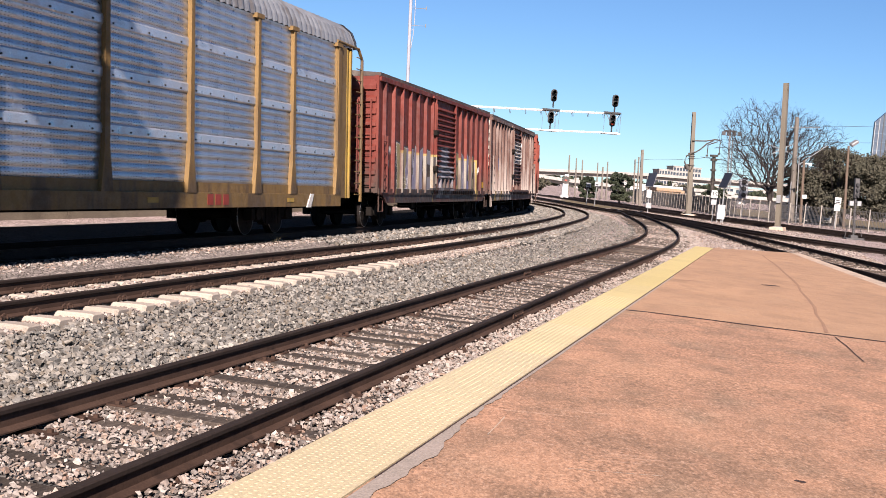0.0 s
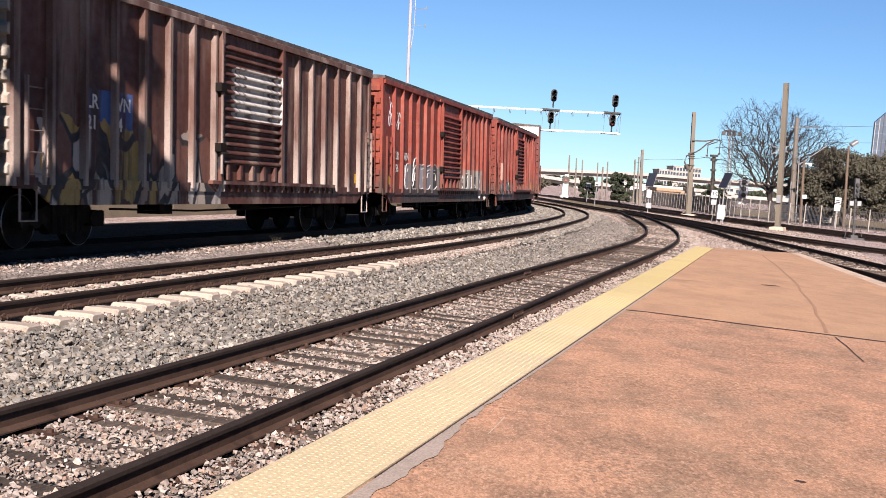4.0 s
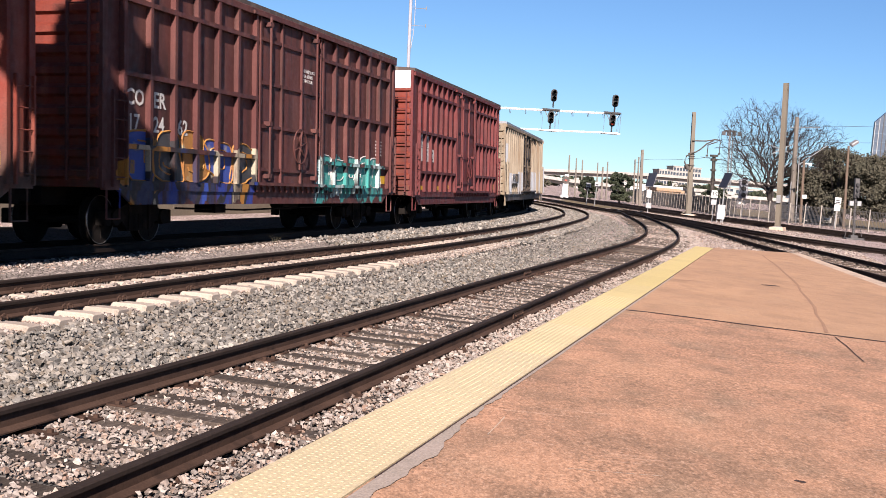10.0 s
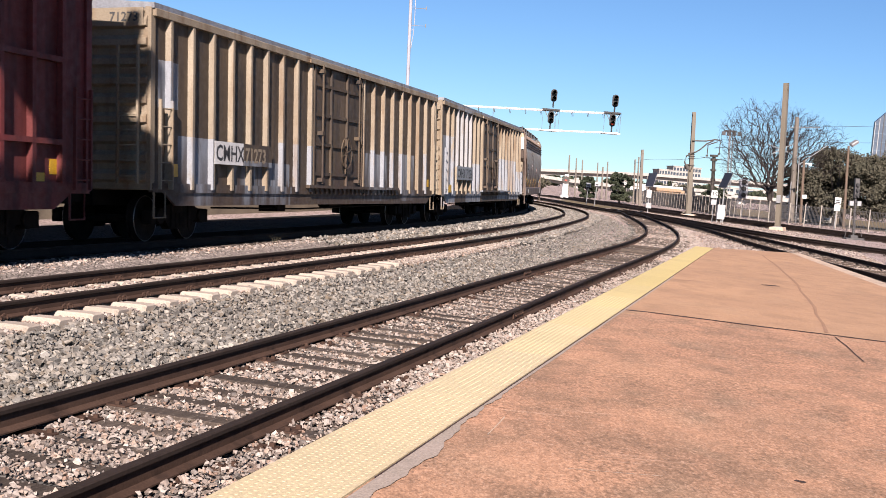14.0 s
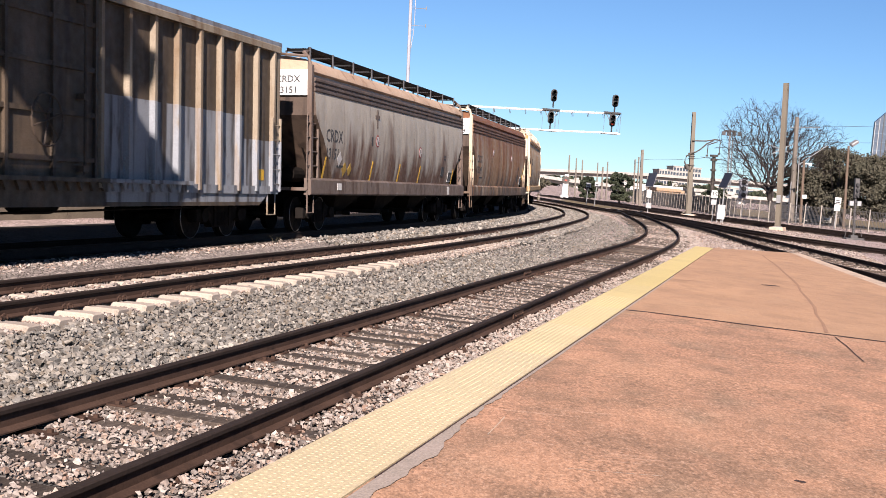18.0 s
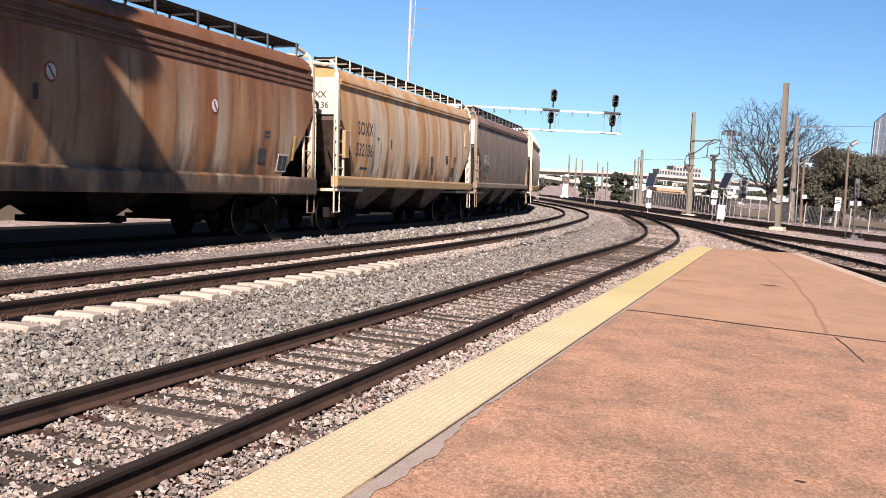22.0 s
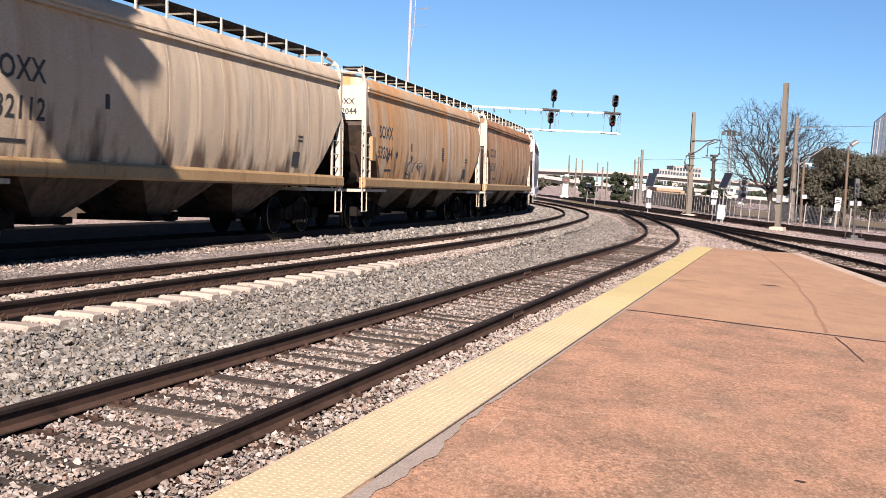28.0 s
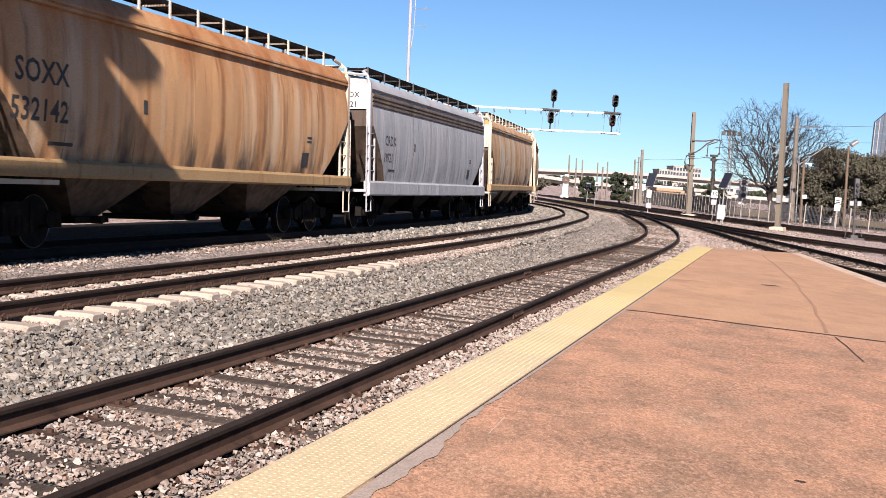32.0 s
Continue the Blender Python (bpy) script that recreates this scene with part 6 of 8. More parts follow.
for text, x, z in (("CO", -7.42, 2.58), ("ER", -6.44, 2.58), ("17", -7.36, 2.12), ("24", -6.44, 2.12), ("62", -5.5, 2.12)):
    letters(text, 0.42, P_wletter, c, pose(x, -1.513, z, 90, 0, 0))
throwup(c, -7.5, -2.0, 1.19, 2.1, 5, (G_blue, G_dark, G_orange), G_orange, 33)
throwup(c, 2.0, 7.0, 1.19, 2.0, 5, (G_teal,), G_white, 34)
for k, text in enumerate(("CLOSE AND LOCK", "DOOR BEFORE", "MOVING CAR")):
    letters(text, 0.115, P_wletter, c, pose(0.62 + 0.05 * k, -1.553, 4.0 - k * 0.12, 90, 0, 0))
for k in range(5):
    sheet("stencil", c, P_wletter, 6.66, 2.57 - k * 0.097, 0.2, 0.045, -1.513)
    sheet("stencil", c, P_wletter, 7.04, 2.57 - k * 0.097, 0.13, 0.045, -1.513)
letters("COER 172462", 0.26, P_letter, c, Matrix.Translation((-8.35, 1.3, 4.75)) @ pose(0, 0, 0, 90, 0, -90))
c = boxcar("crimson framed boxcar with a plug door and white number patches", 126.4, 16.1, 5.15, P_crimson, P_crimson, ends=P_red3, posts=(8, 7), first=-7.2, door=(-1.34, 2.18), style="flat", grid=(1.78, 3.12, 4.44), plug=True, endtop=M_white, sill=0.68)
for text, x, z in (("BK", -7.1, 2.68), ("TY", -6.2, 2.68), ("15", -7.1, 2.22), ("65", -6.2, 2.22), ("40", -5.35, 2.22)):
    sheet("number_patch", c, P_wletter, x + 0.27, z + 0.16, 0.62, 0.44, -1.5)
    letters(text, 0.42, P_letter, c, pose(x, -1.51, z, 90, 0, 0))
for x, z in ((-6.6, 1.25), (-4.1, 1.25), (-2.2, 1.3), (3.4, 1.25), (6.6, 1.2)):
    sheet("reflector", c, P_yellow, x, z, 0.42, 0.14)
for x, z, w_ in ((-7.0, 1.62, 0.5), (-6.1, 1.62, 0.4), (-4.4, 2.45, 0.2), (-2.2, 2.5, 0.2), (0.2, 3.3, 0.6), (-7.0, 1.5, 0.5)):
    sheet("stencil", c, P_wletter, x, z, w_, 0.05)
c = boxcar("brown boxcar with tan posts and pale blue paint patches", 144.5, 20.0, 4.52, P_brown, P_tan, ends=P_tan, bays=((-9.35, -1.99, 9), (2.1, 9.6, 9)), door=(-1.85, 1.95), plug=True, sill=0.72, roof=P_roof, doorm=P_brown)
sheet("number_board", c, M_white, -6.85, 1.83, 1.4, 0.48, -1.635, "white number board")
sheet("number_board", c, P_brown, -5.35, 1.83, 1.5, 0.48, -1.635)
letters("CMHX", 0.47, P_letter, c, pose(-7.5, -1.643, 1.67, 90, 0, 0))
letters("71273", 0.45, P_tan, c, pose(-6.05, -1.643, 1.67, 90, 0, 0))
part("end_board", Geo().box(-10.135, -10.12, -1.42, 0.3, 4.08, 4.42), P_tan, c)
letters("71273", 0.24, P_letter, c, Matrix.Translation((-10.138, -0.72, 4.17)) @ pose(0, 0, 0, 90, 0, -90))
c = boxcar("brown and tan boxcar with broad pale blue lower panels", 165.4, 20.0, 4.52, P_brown2, P_tan2, ends=P_tan2, bays=((-9.0, -1.75, 9), (2.35, 9.66, 9)), door=(-1.6, 2.2), plug=True, sill=0.72, roof=P_roof, doorm=P_brown)
sheet("number_board", c, M_steel, -5.95, 1.86, 3.3, 0.52, -1.635, "pale grey number board")
letters("CMHX  71256", 0.5, P_letter, c, pose(-7.45, -1.643, 1.68, 90, 0, 0))
sheet("reflector", c, P_yellow, -8.8, 1.25, 0.5, 0.28, -1.62)
hp = hopper("grey covered hopper with rust streaks and a dark roof edge", 187.1, 17.2, 4.45, P_grey1, P_frame1, P_tanroof, [("CRDX", -7.36, 2.38, 0.46), ("13151", -7.3, 1.93, 0.4)], sill=(0.97, 1.38), band=P_band)
for x, z in ((-2.9, 2.58), (1.94, 2.43)):
    decal(hp, x, z, "disc", G_white, size=0.18)
for x in (-7.3, -3.25, -0.37, 2.08, 6.77):
    decal(hp, x, 1.68, "strip", P_yellow)
decal(hp, 6.35, 1.69, "block", None, size=0.26)
decal(hp, -6.2, 1.95, "diamond", G_white, size=0.2)
decal(hp, -5.7, 1.68, "diamond", P_yellowish, size=0.2)
decal(hp, -5.25, 1.68, "diamond", P_yellowish, size=0.18)
sheet("label_plate", hp, P_wletter, 5.9, 1.17, 0.3, 0.3, -1.592)
sheet("label_plate", hp, P_wletter, -6.3, 1.2, 0.35, 0.18, -1.592)
part("decal", Geo().box(-2.97, -2.85, -1.586, -1.58, 2.95, 3.5).box(-3.13, -2.71, -1.587, -1.581, 3.24, 3.34), P_frame1, hp, "pale taped cross")
hr = hopper("rusty brown covered hopper with grey streaks down its side", 205.7, 17.2, 4.45, P_rust, P_cream, P_rust, [("CRDX", -7.2, 2.38, 0.42), ("970249", -7.25, 1.93, 0.4)], sill=(0.97, 1.38), band=P_rustband)
ho = hopper("pale covered hopper with ochre stains and a cream frame", 224.0, 16.9, 4.45, P_ochre, P_pale, P_ochre, [("SOXX", -6.6, 2.7, 0.52), ("532136", -6.7, 2.1, 0.5)], sill=(1.2, 1.47))
decal(hr, 6.4, 1.72, "block", None, size=0.28)
decal(hr, 7.0, 2.1, "strip", P_yellow)
for x, z in ((-3.0, 2.9), (2.75, 2.8)):
    decal(hr, x, z, "disc", P_wletter, size=0.17)
for x, z, w_, k in ((-4.63, 2.66, 0.09, 1), (1.79, 2.31, 0.16, 5), (4.02, 2.41, 0.2, 3)):
    for m in range(k):
        part("stencil", Geo().box(x - w_, x + w_ * 0.8, -1.592, -1.586, z - m * 0.09 - 0.03, z - m * 0.09 + 0.03), P_letter, ho)
part("access_plate", Geo().box(6.9, 7.35, -1.6, -1.57, 2.9, 3.5, c=0.02), P_ochre, ho)
part("access_plate", Geo().box(-7.75, -7.4, -1.6, -1.5, 2.0, 2.75, c=0.02), P_sill, ho)
hopper("taupe grey covered hopper with white number patch", 241.8, 17.3, 4.45, P_taupe, P_taupe, P_roofbrown, [("FURX", -6.62, 2.41, 0.48), ("844128", -6.75, 1.97, 0.44)], sill=(1.3, 1.52))
hopper("cream covered hopper with faint rust stains below", 260.3, 17.1, 4.45, P_cream, P_pale, P_cream, [("SOXX", -6.6, 2.7, 0.52), ("532112", -6.7, 2.1, 0.5)], sill=(1.2, 1.47))
hq = hopper("orange-stained covered hopper with a pale frame", 278.8, 16.7, 4.45, P_orange, P_pale, P_orange, [("SOXX", -6.85, 2.7, 0.52), ("532044", -6.95, 2.1, 0.5)], sill=(1.2, 1.47))
scribble(hq, -3.9, 1.65, 1.6, 0.75, G_dark, 21, 2, -1.545, 0.02)
scribble(hq, -2.4, 1.8, 0.8, 0.4, G_dark, 22, 3, -1.55)
for x_, z_ in ((-5.9, 2.1), (-4.9, 2.25), (-3.1, 2.2)):
    decal(hq, x_, z_, "diamond", P_letter, size=0.13)
for k in range(6):
    part("stencil", Geo().box(1.05, 1.4, -1.592, -1.586, 2.66 - k * 0.08, 2.7 - k * 0.08), P_letter, hq)
part("access_plate", Geo().box(-7.6, -7.25, -1.6, -1.5, 2.0, 2.7, c=0.02), P_sill, hq)
hopper("copper-stained covered hopper with a pale frame", 296.6, 16.4, 4.45, P_copper, P_pale, P_copper, [("SOXX", -6.9, 2.7, 0.52), ("532142", -7.0, 2.1, 0.5)], sill=(1.2, 1.47))
hopper("clean pale grey covered hopper with black lettering", 314.2, 17.2, 4.45, P_clean, P_clean, P_clean, [("CRDX", -6.9, 2.5, 0.42), ("19721", -6.95, 2.0, 0.38)], sill=(0.97, 1.38), band=P_slate)
hopper("cream and ochre covered hopper with a pale frame", 332.8, 16.4, 4.45, P_ochre, P_pale, P_ochre, sill=(1.2, 1.47))
hopper("copper-brown covered hopper at the end of view", 350.0, 16.5, 4.45, P_copper, P_pale, P_copper, sill=(1.2, 1.47))
hopper("cream covered hopper following round the curve", 367.6, 16.5, 4.45, P_cream, P_pale, P_cream, sill=(1.2, 1.47))

# ---- light-rail yard beside the platform ----
M_bark = material("bark", (0.042, 0.035, 0.032), (0.030, 0.025, 0.023), 2.0, 0.9, fine=20.0, bump=0.5)
M_leaf = material("oak_leaves", (0.058, 0.055, 0.038), (0.076, 0.070, 0.050), 0.35, 0.8, fine=3.0, bump=0, island=0.15, c=(0.085, 0.055, 0.040), spots=(0.62, 0.75))
M_leaf2 = material("dark_leaves", (0.020, 0.027, 0.013), (0.032, 0.038, 0.018), 0.4, 0.75, fine=3.0, bump=0, island=0.4)
M_bronze = material("bronze_paint", (0.054, 0.044, 0.034), (0.041, 0.034, 0.027), 2.0, 0.6, fine=30.0, bump=0.1)
M_rustpole = material("rust_brown_paint", (0.11, 0.075, 0.05), (0.085, 0.058, 0.04), 1.0, 0.7, fine=30.0, bump=0.1)
M_rustgrey = material("grey_brown_paint", (0.125, 0.105, 0.084), (0.10, 0.085, 0.068), 1.0, 0.7, fine=30.0, bump=0.1)
M_solar = material("solar_cells", (0.010, 0.012, 0.019), (0.014, 0.016, 0.023), 4.0, 0.4, bump=0)
M_glass = material("dark_glass", (0.03, 0.04, 0.05), (0.05, 0.06, 0.075), 0.2, 0.12, bump=0)
M_house = material("tan_stucco", (0.306, 0.204, 0.129), (0.272, 0.184, 0.122), 0.3, 0.85, fine=5.0, bump=0.1)
M_dry = material("dry_grass", (0.16, 0.12, 0.07), (0.12, 0.095, 0.058), 0.6, 0.95, fine=9.0, bump=0.8, bump_dist=0.05)
M_fence = material("fence_grey", (0.075, 0.071, 0.068), (0.058, 0.054, 0.053), 2.0, 0.6, 0.3, fine=30.0, bump=0.1)
M_post = material("fence_post_paint", (0.24, 0.21, 0.175), (0.19, 0.17, 0.145), 1.5, 0.7, fine=30.0, bump=0.1)
M_red_lens = bpy.data.materials.new("red_signal_lens")
M_red_lens.use_nodes = True
M_red_lens.node_tree.nodes["Principled BSDF"].inputs["Base Color"].default_value = (0.35, 0.02, 0.01, 1)
M_red_lens.node_tree.nodes["Principled BSDF"].inputs["Emission Color"].default_value = (1, 0.08, 0.03, 1)
M_red_lens.node_tree.nodes["Principled BSDF"].inputs["Emission Strength"].default_value = 0.25
GZ = -0.24
LEAN = -2.6
M_towerglass = material("tower_glass", (0.05, 0.068, 0.092), (0.07, 0.09, 0.118), 0.1, 0.3, bump=0)
M_skyglass = material("pale_glass", (0.10, 0.13, 0.16), (0.13, 0.165, 0.20), 0.2, 0.25, bump=0)


def way(pts, step=1.0):
    """A smooth line through plan points."""
    P = [Vector((x, y, 0)) for x, y in pts]
    P = [2 * P[0] - P[1]] + P + [2 * P[-1] - P[-2]]
    out = []
    for a, b, c_, d in zip(P, P[1:], P[2:], P[3:]):
        n = max(2, int((c_ - b).length / step))
        for i in range(n):
            t = i / n
            out.append(0.5 * ((2 * b) + (c_ - a) * t + (2 * a - 5 * b + 4 * c_ - d) * t * t + (3 * b - a - 3 * c_ + d) * t ** 3))
    return out + [P[-2]]


def free_rail(track, pts):
    line = way(pts, 1.5)
    g = Geo()
    rows = []
    for i, p in enumerate(line):
        d = (line[min(i + 1, len(line) - 1)] - line[max(i - 1, 0)]).normalized()
        n = Vector((d.y, -d.x, 0))
        rows.append([p + n * u + Vector((0, 0, w)) for u, w in RAIL])
    g.loft(rows, caps=True)
    r = part("rail", g, M_railtop, track, "dark brown steel rail")
    g = Geo()
    rows = []
    for i, p in enumerate(line):
        d = (line[min(i + 1, len(line) - 1)] - line[max(i - 1, 0)]).normalized()
        n = Vector((d.y, -d.x, 0))
        rows.append([p + n * u + Vector((0, 0, w)) for u, w in RAIL_TOP])
    part("rail_head", g.loft(rows, caps=True), M_railtop, r, "dark worn rail head")
    return line


def yard_track(name, a, b, label, n0=0):
    t = track_root(name, label)
    la, lb = free_rail(t, a), free_rail(t, b)
    tm = Geo().box(-0.12, 0.12, -1.3, 1.3, -0.3, -0.178).mesh("tie", M_tie)
    dist, last = 0.0, la[0]
    for i, p in enumerate(la):
        q = min(lb, key=lambda v: (v - p).length)
        if i % 1 == 0:
            d = (la[min(i + 1, len(la) - 1)] - la[max(i - 1, 0)]).normalized()
            part("tie", tm, None, t).matrix_basis = Matrix.Translation((p + q) / 2) @ pose(0, 0, 0, 0, 0, math.degrees(math.atan2(d.y, d.x)))
    return t


yard_track("track_4", [(12.4, 12), (13.0, 25), (13.35, 36), (13.55, 43), (14.1, 54), (15.5, 70), (15.6, 82), (14.5, 92), (12.7, 105), (10.4, 128), (6, 160)],
           [(15.0, 12), (15.6, 25), (16.0, 36), (16.1, 43), (16.4, 54), (16.7, 68), (16.6, 82), (15.6, 93), (14.0, 106), (11.8, 129), (7.5, 161)], "rusty yard track running beside the platform end")
yard_track("track_5", [(27.5, 40), (24.0, 50), (21.6, 57), (20.2, 61.5), (19.0, 66), (17.9, 72), (17.3, 82), (16.6, 94), (15.0, 107)],
           [(29.5, 41), (26, 51.5), (23.3, 58.5), (21.9, 63), (20.5, 68), (19.4, 75), (18.6, 84), (17.8, 95), (16.3, 108)], "rusty yard track branching off at a turnout")
yard_track("track_6", [(40, 63), (33, 74), (30, 80), (28.5, 85), (26.8, 91), (24.3, 99), (22.2, 106), (19.5, 120), (16, 145), (13, 170)],
           [(42, 64.5), (34.8, 75.5), (31.8, 82), (30.2, 87), (28.5, 93), (26, 101), (23.9, 108), (21, 121), (17.6, 146), (14.6, 171)], "rusty light-rail track along the fence")
yard_track("track_7", [(44, 68), (37, 80), (33.5, 88), (30.2, 97), (27.5, 107), (24.6, 121), (20.5, 146), (17, 172)],
           [(46, 69.5), (38.8, 81.5), (35.2, 89.5), (31.9, 98.5), (29.1, 108), (26.1, 122), (22, 147), (18.5, 173)], "second light-rail track along the fence")


def cate_pole(x, y, h, w, label, mat_=None, taper=0.75, footing=True, group="catenary poles", turn=0):
    p = thing("catenary_pole", label, "pole", pose(x, y, GZ, 0, LEAN, 0) @ pose(0, 0, 0, 0, 0, turn), group)
    a, b = w / 2, w / 2 * taper
    g = Geo()
    # H section
    for sy in (-1, 1):
        g.add([(-a, sy * a - 0.02, 0), (a, sy * a - 0.02, 0), (b, sy * b - 0.02, h), (-b, sy * b - 0.02, h), (-a, sy * a + 0.02, 0), (a, sy * a + 0.02, 0), (b, sy * b + 0.02, h), (-b, sy * b + 0.02, h)],
              [(0, 1, 2, 3), (4, 7, 6, 5), (0, 4, 5, 1), (1, 5, 6, 2), (2, 6, 7, 3), (3, 7, 4, 0)])
    for k in (-0.35, 0.35):
        g.add([(k * w - 0.02, -a, 0), (k * w + 0.02, -a, 0), (k * w + 0.02, a, 0), (k * w - 0.02, a, 0), (k * w * taper - 0.02, -b, h), (k * w * taper + 0.02, -b, h), (k * w * taper + 0.02, b, h), (k * w * taper - 0.02, b, h)],
              [(3, 2, 1, 0), (4, 5, 6, 7), (0, 1, 5, 4), (1, 2, 6, 5), (2, 3, 7, 6), (3, 0, 4, 7)])
    part("shaft", g, mat_ or M_tanpole, p)
    if footing:
        part("base_plate", Geo().box(-w * 0.8, w * 0.8, -w * 0.8, w * 0.8, 0.25, 0.3), M_steel, p)
        part("footing", Geo().box(-w * 1.6, w * 1.6, -w * 1.4, w * 1.4, -0.2, 0.25, c=0.02), M_edge, p, "pale concrete footing")
    return p


p1 = cate_pole(25.5, 89.8, 11.25, 0.37, "tall tan steel catenary pole on a concrete footing", taper=0.92, turn=62)
part("number_plate", Geo().box(-0.3, -0.27, -0.16, 0.16, 2.1, 2.7), M_steel, p1, "small pale plate")
p2 = cate_pole(22.9, 110.7, 9.9, 0.42, "tan catenary pole with a cantilever arm and tensioning gear")
g = Geo().tube([(-0.1, -0.3, 7.2), (1.2, -0.3, 7.22), (2.1, -0.3, 7.4), (2.55, -0.3, 7.3)], 0.07, 6).tube([(-0.4, -0.3, 5.97), (0.3, -0.3, 6.15), (0.75, -0.3, 6.45), (1.3, -0.3, 6.98), (1.9, -0.3, 7.28)], 0.07, 6)
g.tube([(1.35, -0.3, 6.85), (2.3, -0.3, 7.2)], 0.05, 5)
for x, z0, z1 in ((1.42, 6.9, 5.85), (2.55, 7.3, 6.05)):
    g.tube([(x, -0.3, z0), (x - 0.05, -0.3, z1)], 0.045, 5)
    g.disc((x - 0.05, -0.3, z1), "z", 0.12, 0.08, 8)
part("cantilever_arm", g, M_bronze, p2, "dark cantilever arm with droppers")
g = Geo().disc((-0.38, 0, 4.75), "y", 0.28, 0.08, 14).tube([(-0.1, -0.3, 6.0), (-0.55, -0.3, 5.75), (-0.7, -0.3, 5.2), (-0.5, -0.3, 4.6), (-0.1, -0.3, 4.35)], 0.07, 6).tube([(0.1, -0.3, 4.9), (-0.1, -0.3, 4.4), (-0.4, -0.3, 4.55)], 0.06, 6)
for z in (5.55, 5.75, 5.95, 4.9):
    g.disc((-0.02, 0, z), "z", 0.32, 0.035, 10)
part("tension_gear", g, M_bronze, p2, "dark tensioning wheel and bands")
part("conduit", Geo().tube([(-0.3, -0.3, 0.3), (-0.3, -0.3, 4.4)], 0.06, 6), M_tanpole, p2)
g = Geo().tube([(-0.2, 0, 0.6), (-1.3, -0.6, -0.1)], 0.06, 6)
part("stay", g, M_tanpole, p2)
for x, y, h, w in ((24.8, 152.9, 7.4, 0.42), (17.7, 175.8, 6.4, 0.24), (19.6, 183.4, 6.2, 0.22), (21.4, 190.8, 6.2, 0.22), (26.7, 213, 6.4, 0.24), (26.2, 201.6, 5.5, 0.32), (26.5, 198.2, 6.4, 0.24), (26.8, 170.9, 6.5, 0.24), (28.6, 176, 5.4, 0.2), (30.5, 181, 4.4, 0.2), (27.4, 171.5, 6.9, 0.22)):
    cate_pole(x + 0.045 * h, y, h, w, "grey-brown steel catenary pole standing by the far tracks", M_rustgrey, footing=False)
g = thing("catenary_pole", "grey steel catenary pole with wire brackets behind the fence", "pole", pose(37.5, 127.3, GZ, 0, LEAN, 0), "catenary poles")
part("shaft", Geo().tube([(0, 0, 0), (0, 0, 11.5)], 0.34, 10, 0.22), M_rustgrey, g)
b_ = Geo().tube([(0, 0, 8.7), (-2.6, -0.3, 7.4)], 0.06, 6).tube([(0, 0, 7.4), (-3.0, -0.4, 8.4)], 0.06, 6).tube([(-0.7, 0, 10.35), (2.5, 0, 10.5)], 0.06, 6).tube([(0, 0, 6.0), (3.5, 0, 8.6)], 0.04, 6).tube([(0, 0, 7.0), (-2.0, 0, 5.2)], 0.04, 6)
part("bracket", b_, M_steel, g, "pale brackets")
part("conduit", Geo().tube([(0.45, -0.3, 0), (0.4, -0.3, 7.2), (0.0, -0.2, 7.4)], 0.06, 6).tube([(-0.5, -0.3, 0), (-0.3, -0.3, 4.5)], 0.07, 6), M_steel, g)
g = thing("catenary_pole", "dark bronze pole carrying overhead-wire insulators", "pole", pose(31.05, 137.5, GZ, 0, LEAN, 0), "catenary poles")
part("shaft", Geo().tube([(0, 0, 0), (0, 0, 7.0)], 0.27, 8, 0.2), M_bronze, g)
b_ = Geo()
for z, r in ((6.9, 0.5), (6.4, 0.42), (5.2, 0.36), (4.1, 0.3), (3.0, 0.3)):
    b_.disc((0, 0, z), "z", r, 0.12, 8)
b_.tube([(-1.6, 0, 6.7), (1.4, 0, 6.4)], 0.035, 5)
part("insulators", b_, M_bronze, g)

# overhead wires


def wire(a, b, sag=0.3):
    a, b = Vector(a), Vector(b)
    return [a.lerp(b, i / 10) - Vector((0, 0, sag * 4 * (i / 10) * (1 - i / 10))) for i in range(11)]


for a, b, sg in (((37.5, 127.3, 10.2), (62, 100, 12.7), 0.3), ((37.5, 127.3, 8.6), (62, 100, 10.5), 0.3), ((37.5, 127.3, 7.2), (62, 100, 8.5), 0.2), ((30.3, 110.9, 7.2), (29, 127.0, 8.2), 0.2),
                 ((25.0, 152.9, 5.9), (31.1, 137.5, 6.6), 0.2), ((31.1, 137.5, 6.3), (37.4, 127.3, 7.6), 0.2), ((26.8, 171, 5.9), (24.8, 152.9, 5.6), 0.1)):
    ow = thing("overhead_wire", "thin dark overhead contact wire strung over the tracks", "wire", group="overhead wires")
    part("strand", Geo().tube(wire(a, b, sg), 0.016, 4), M_bronze, ow)


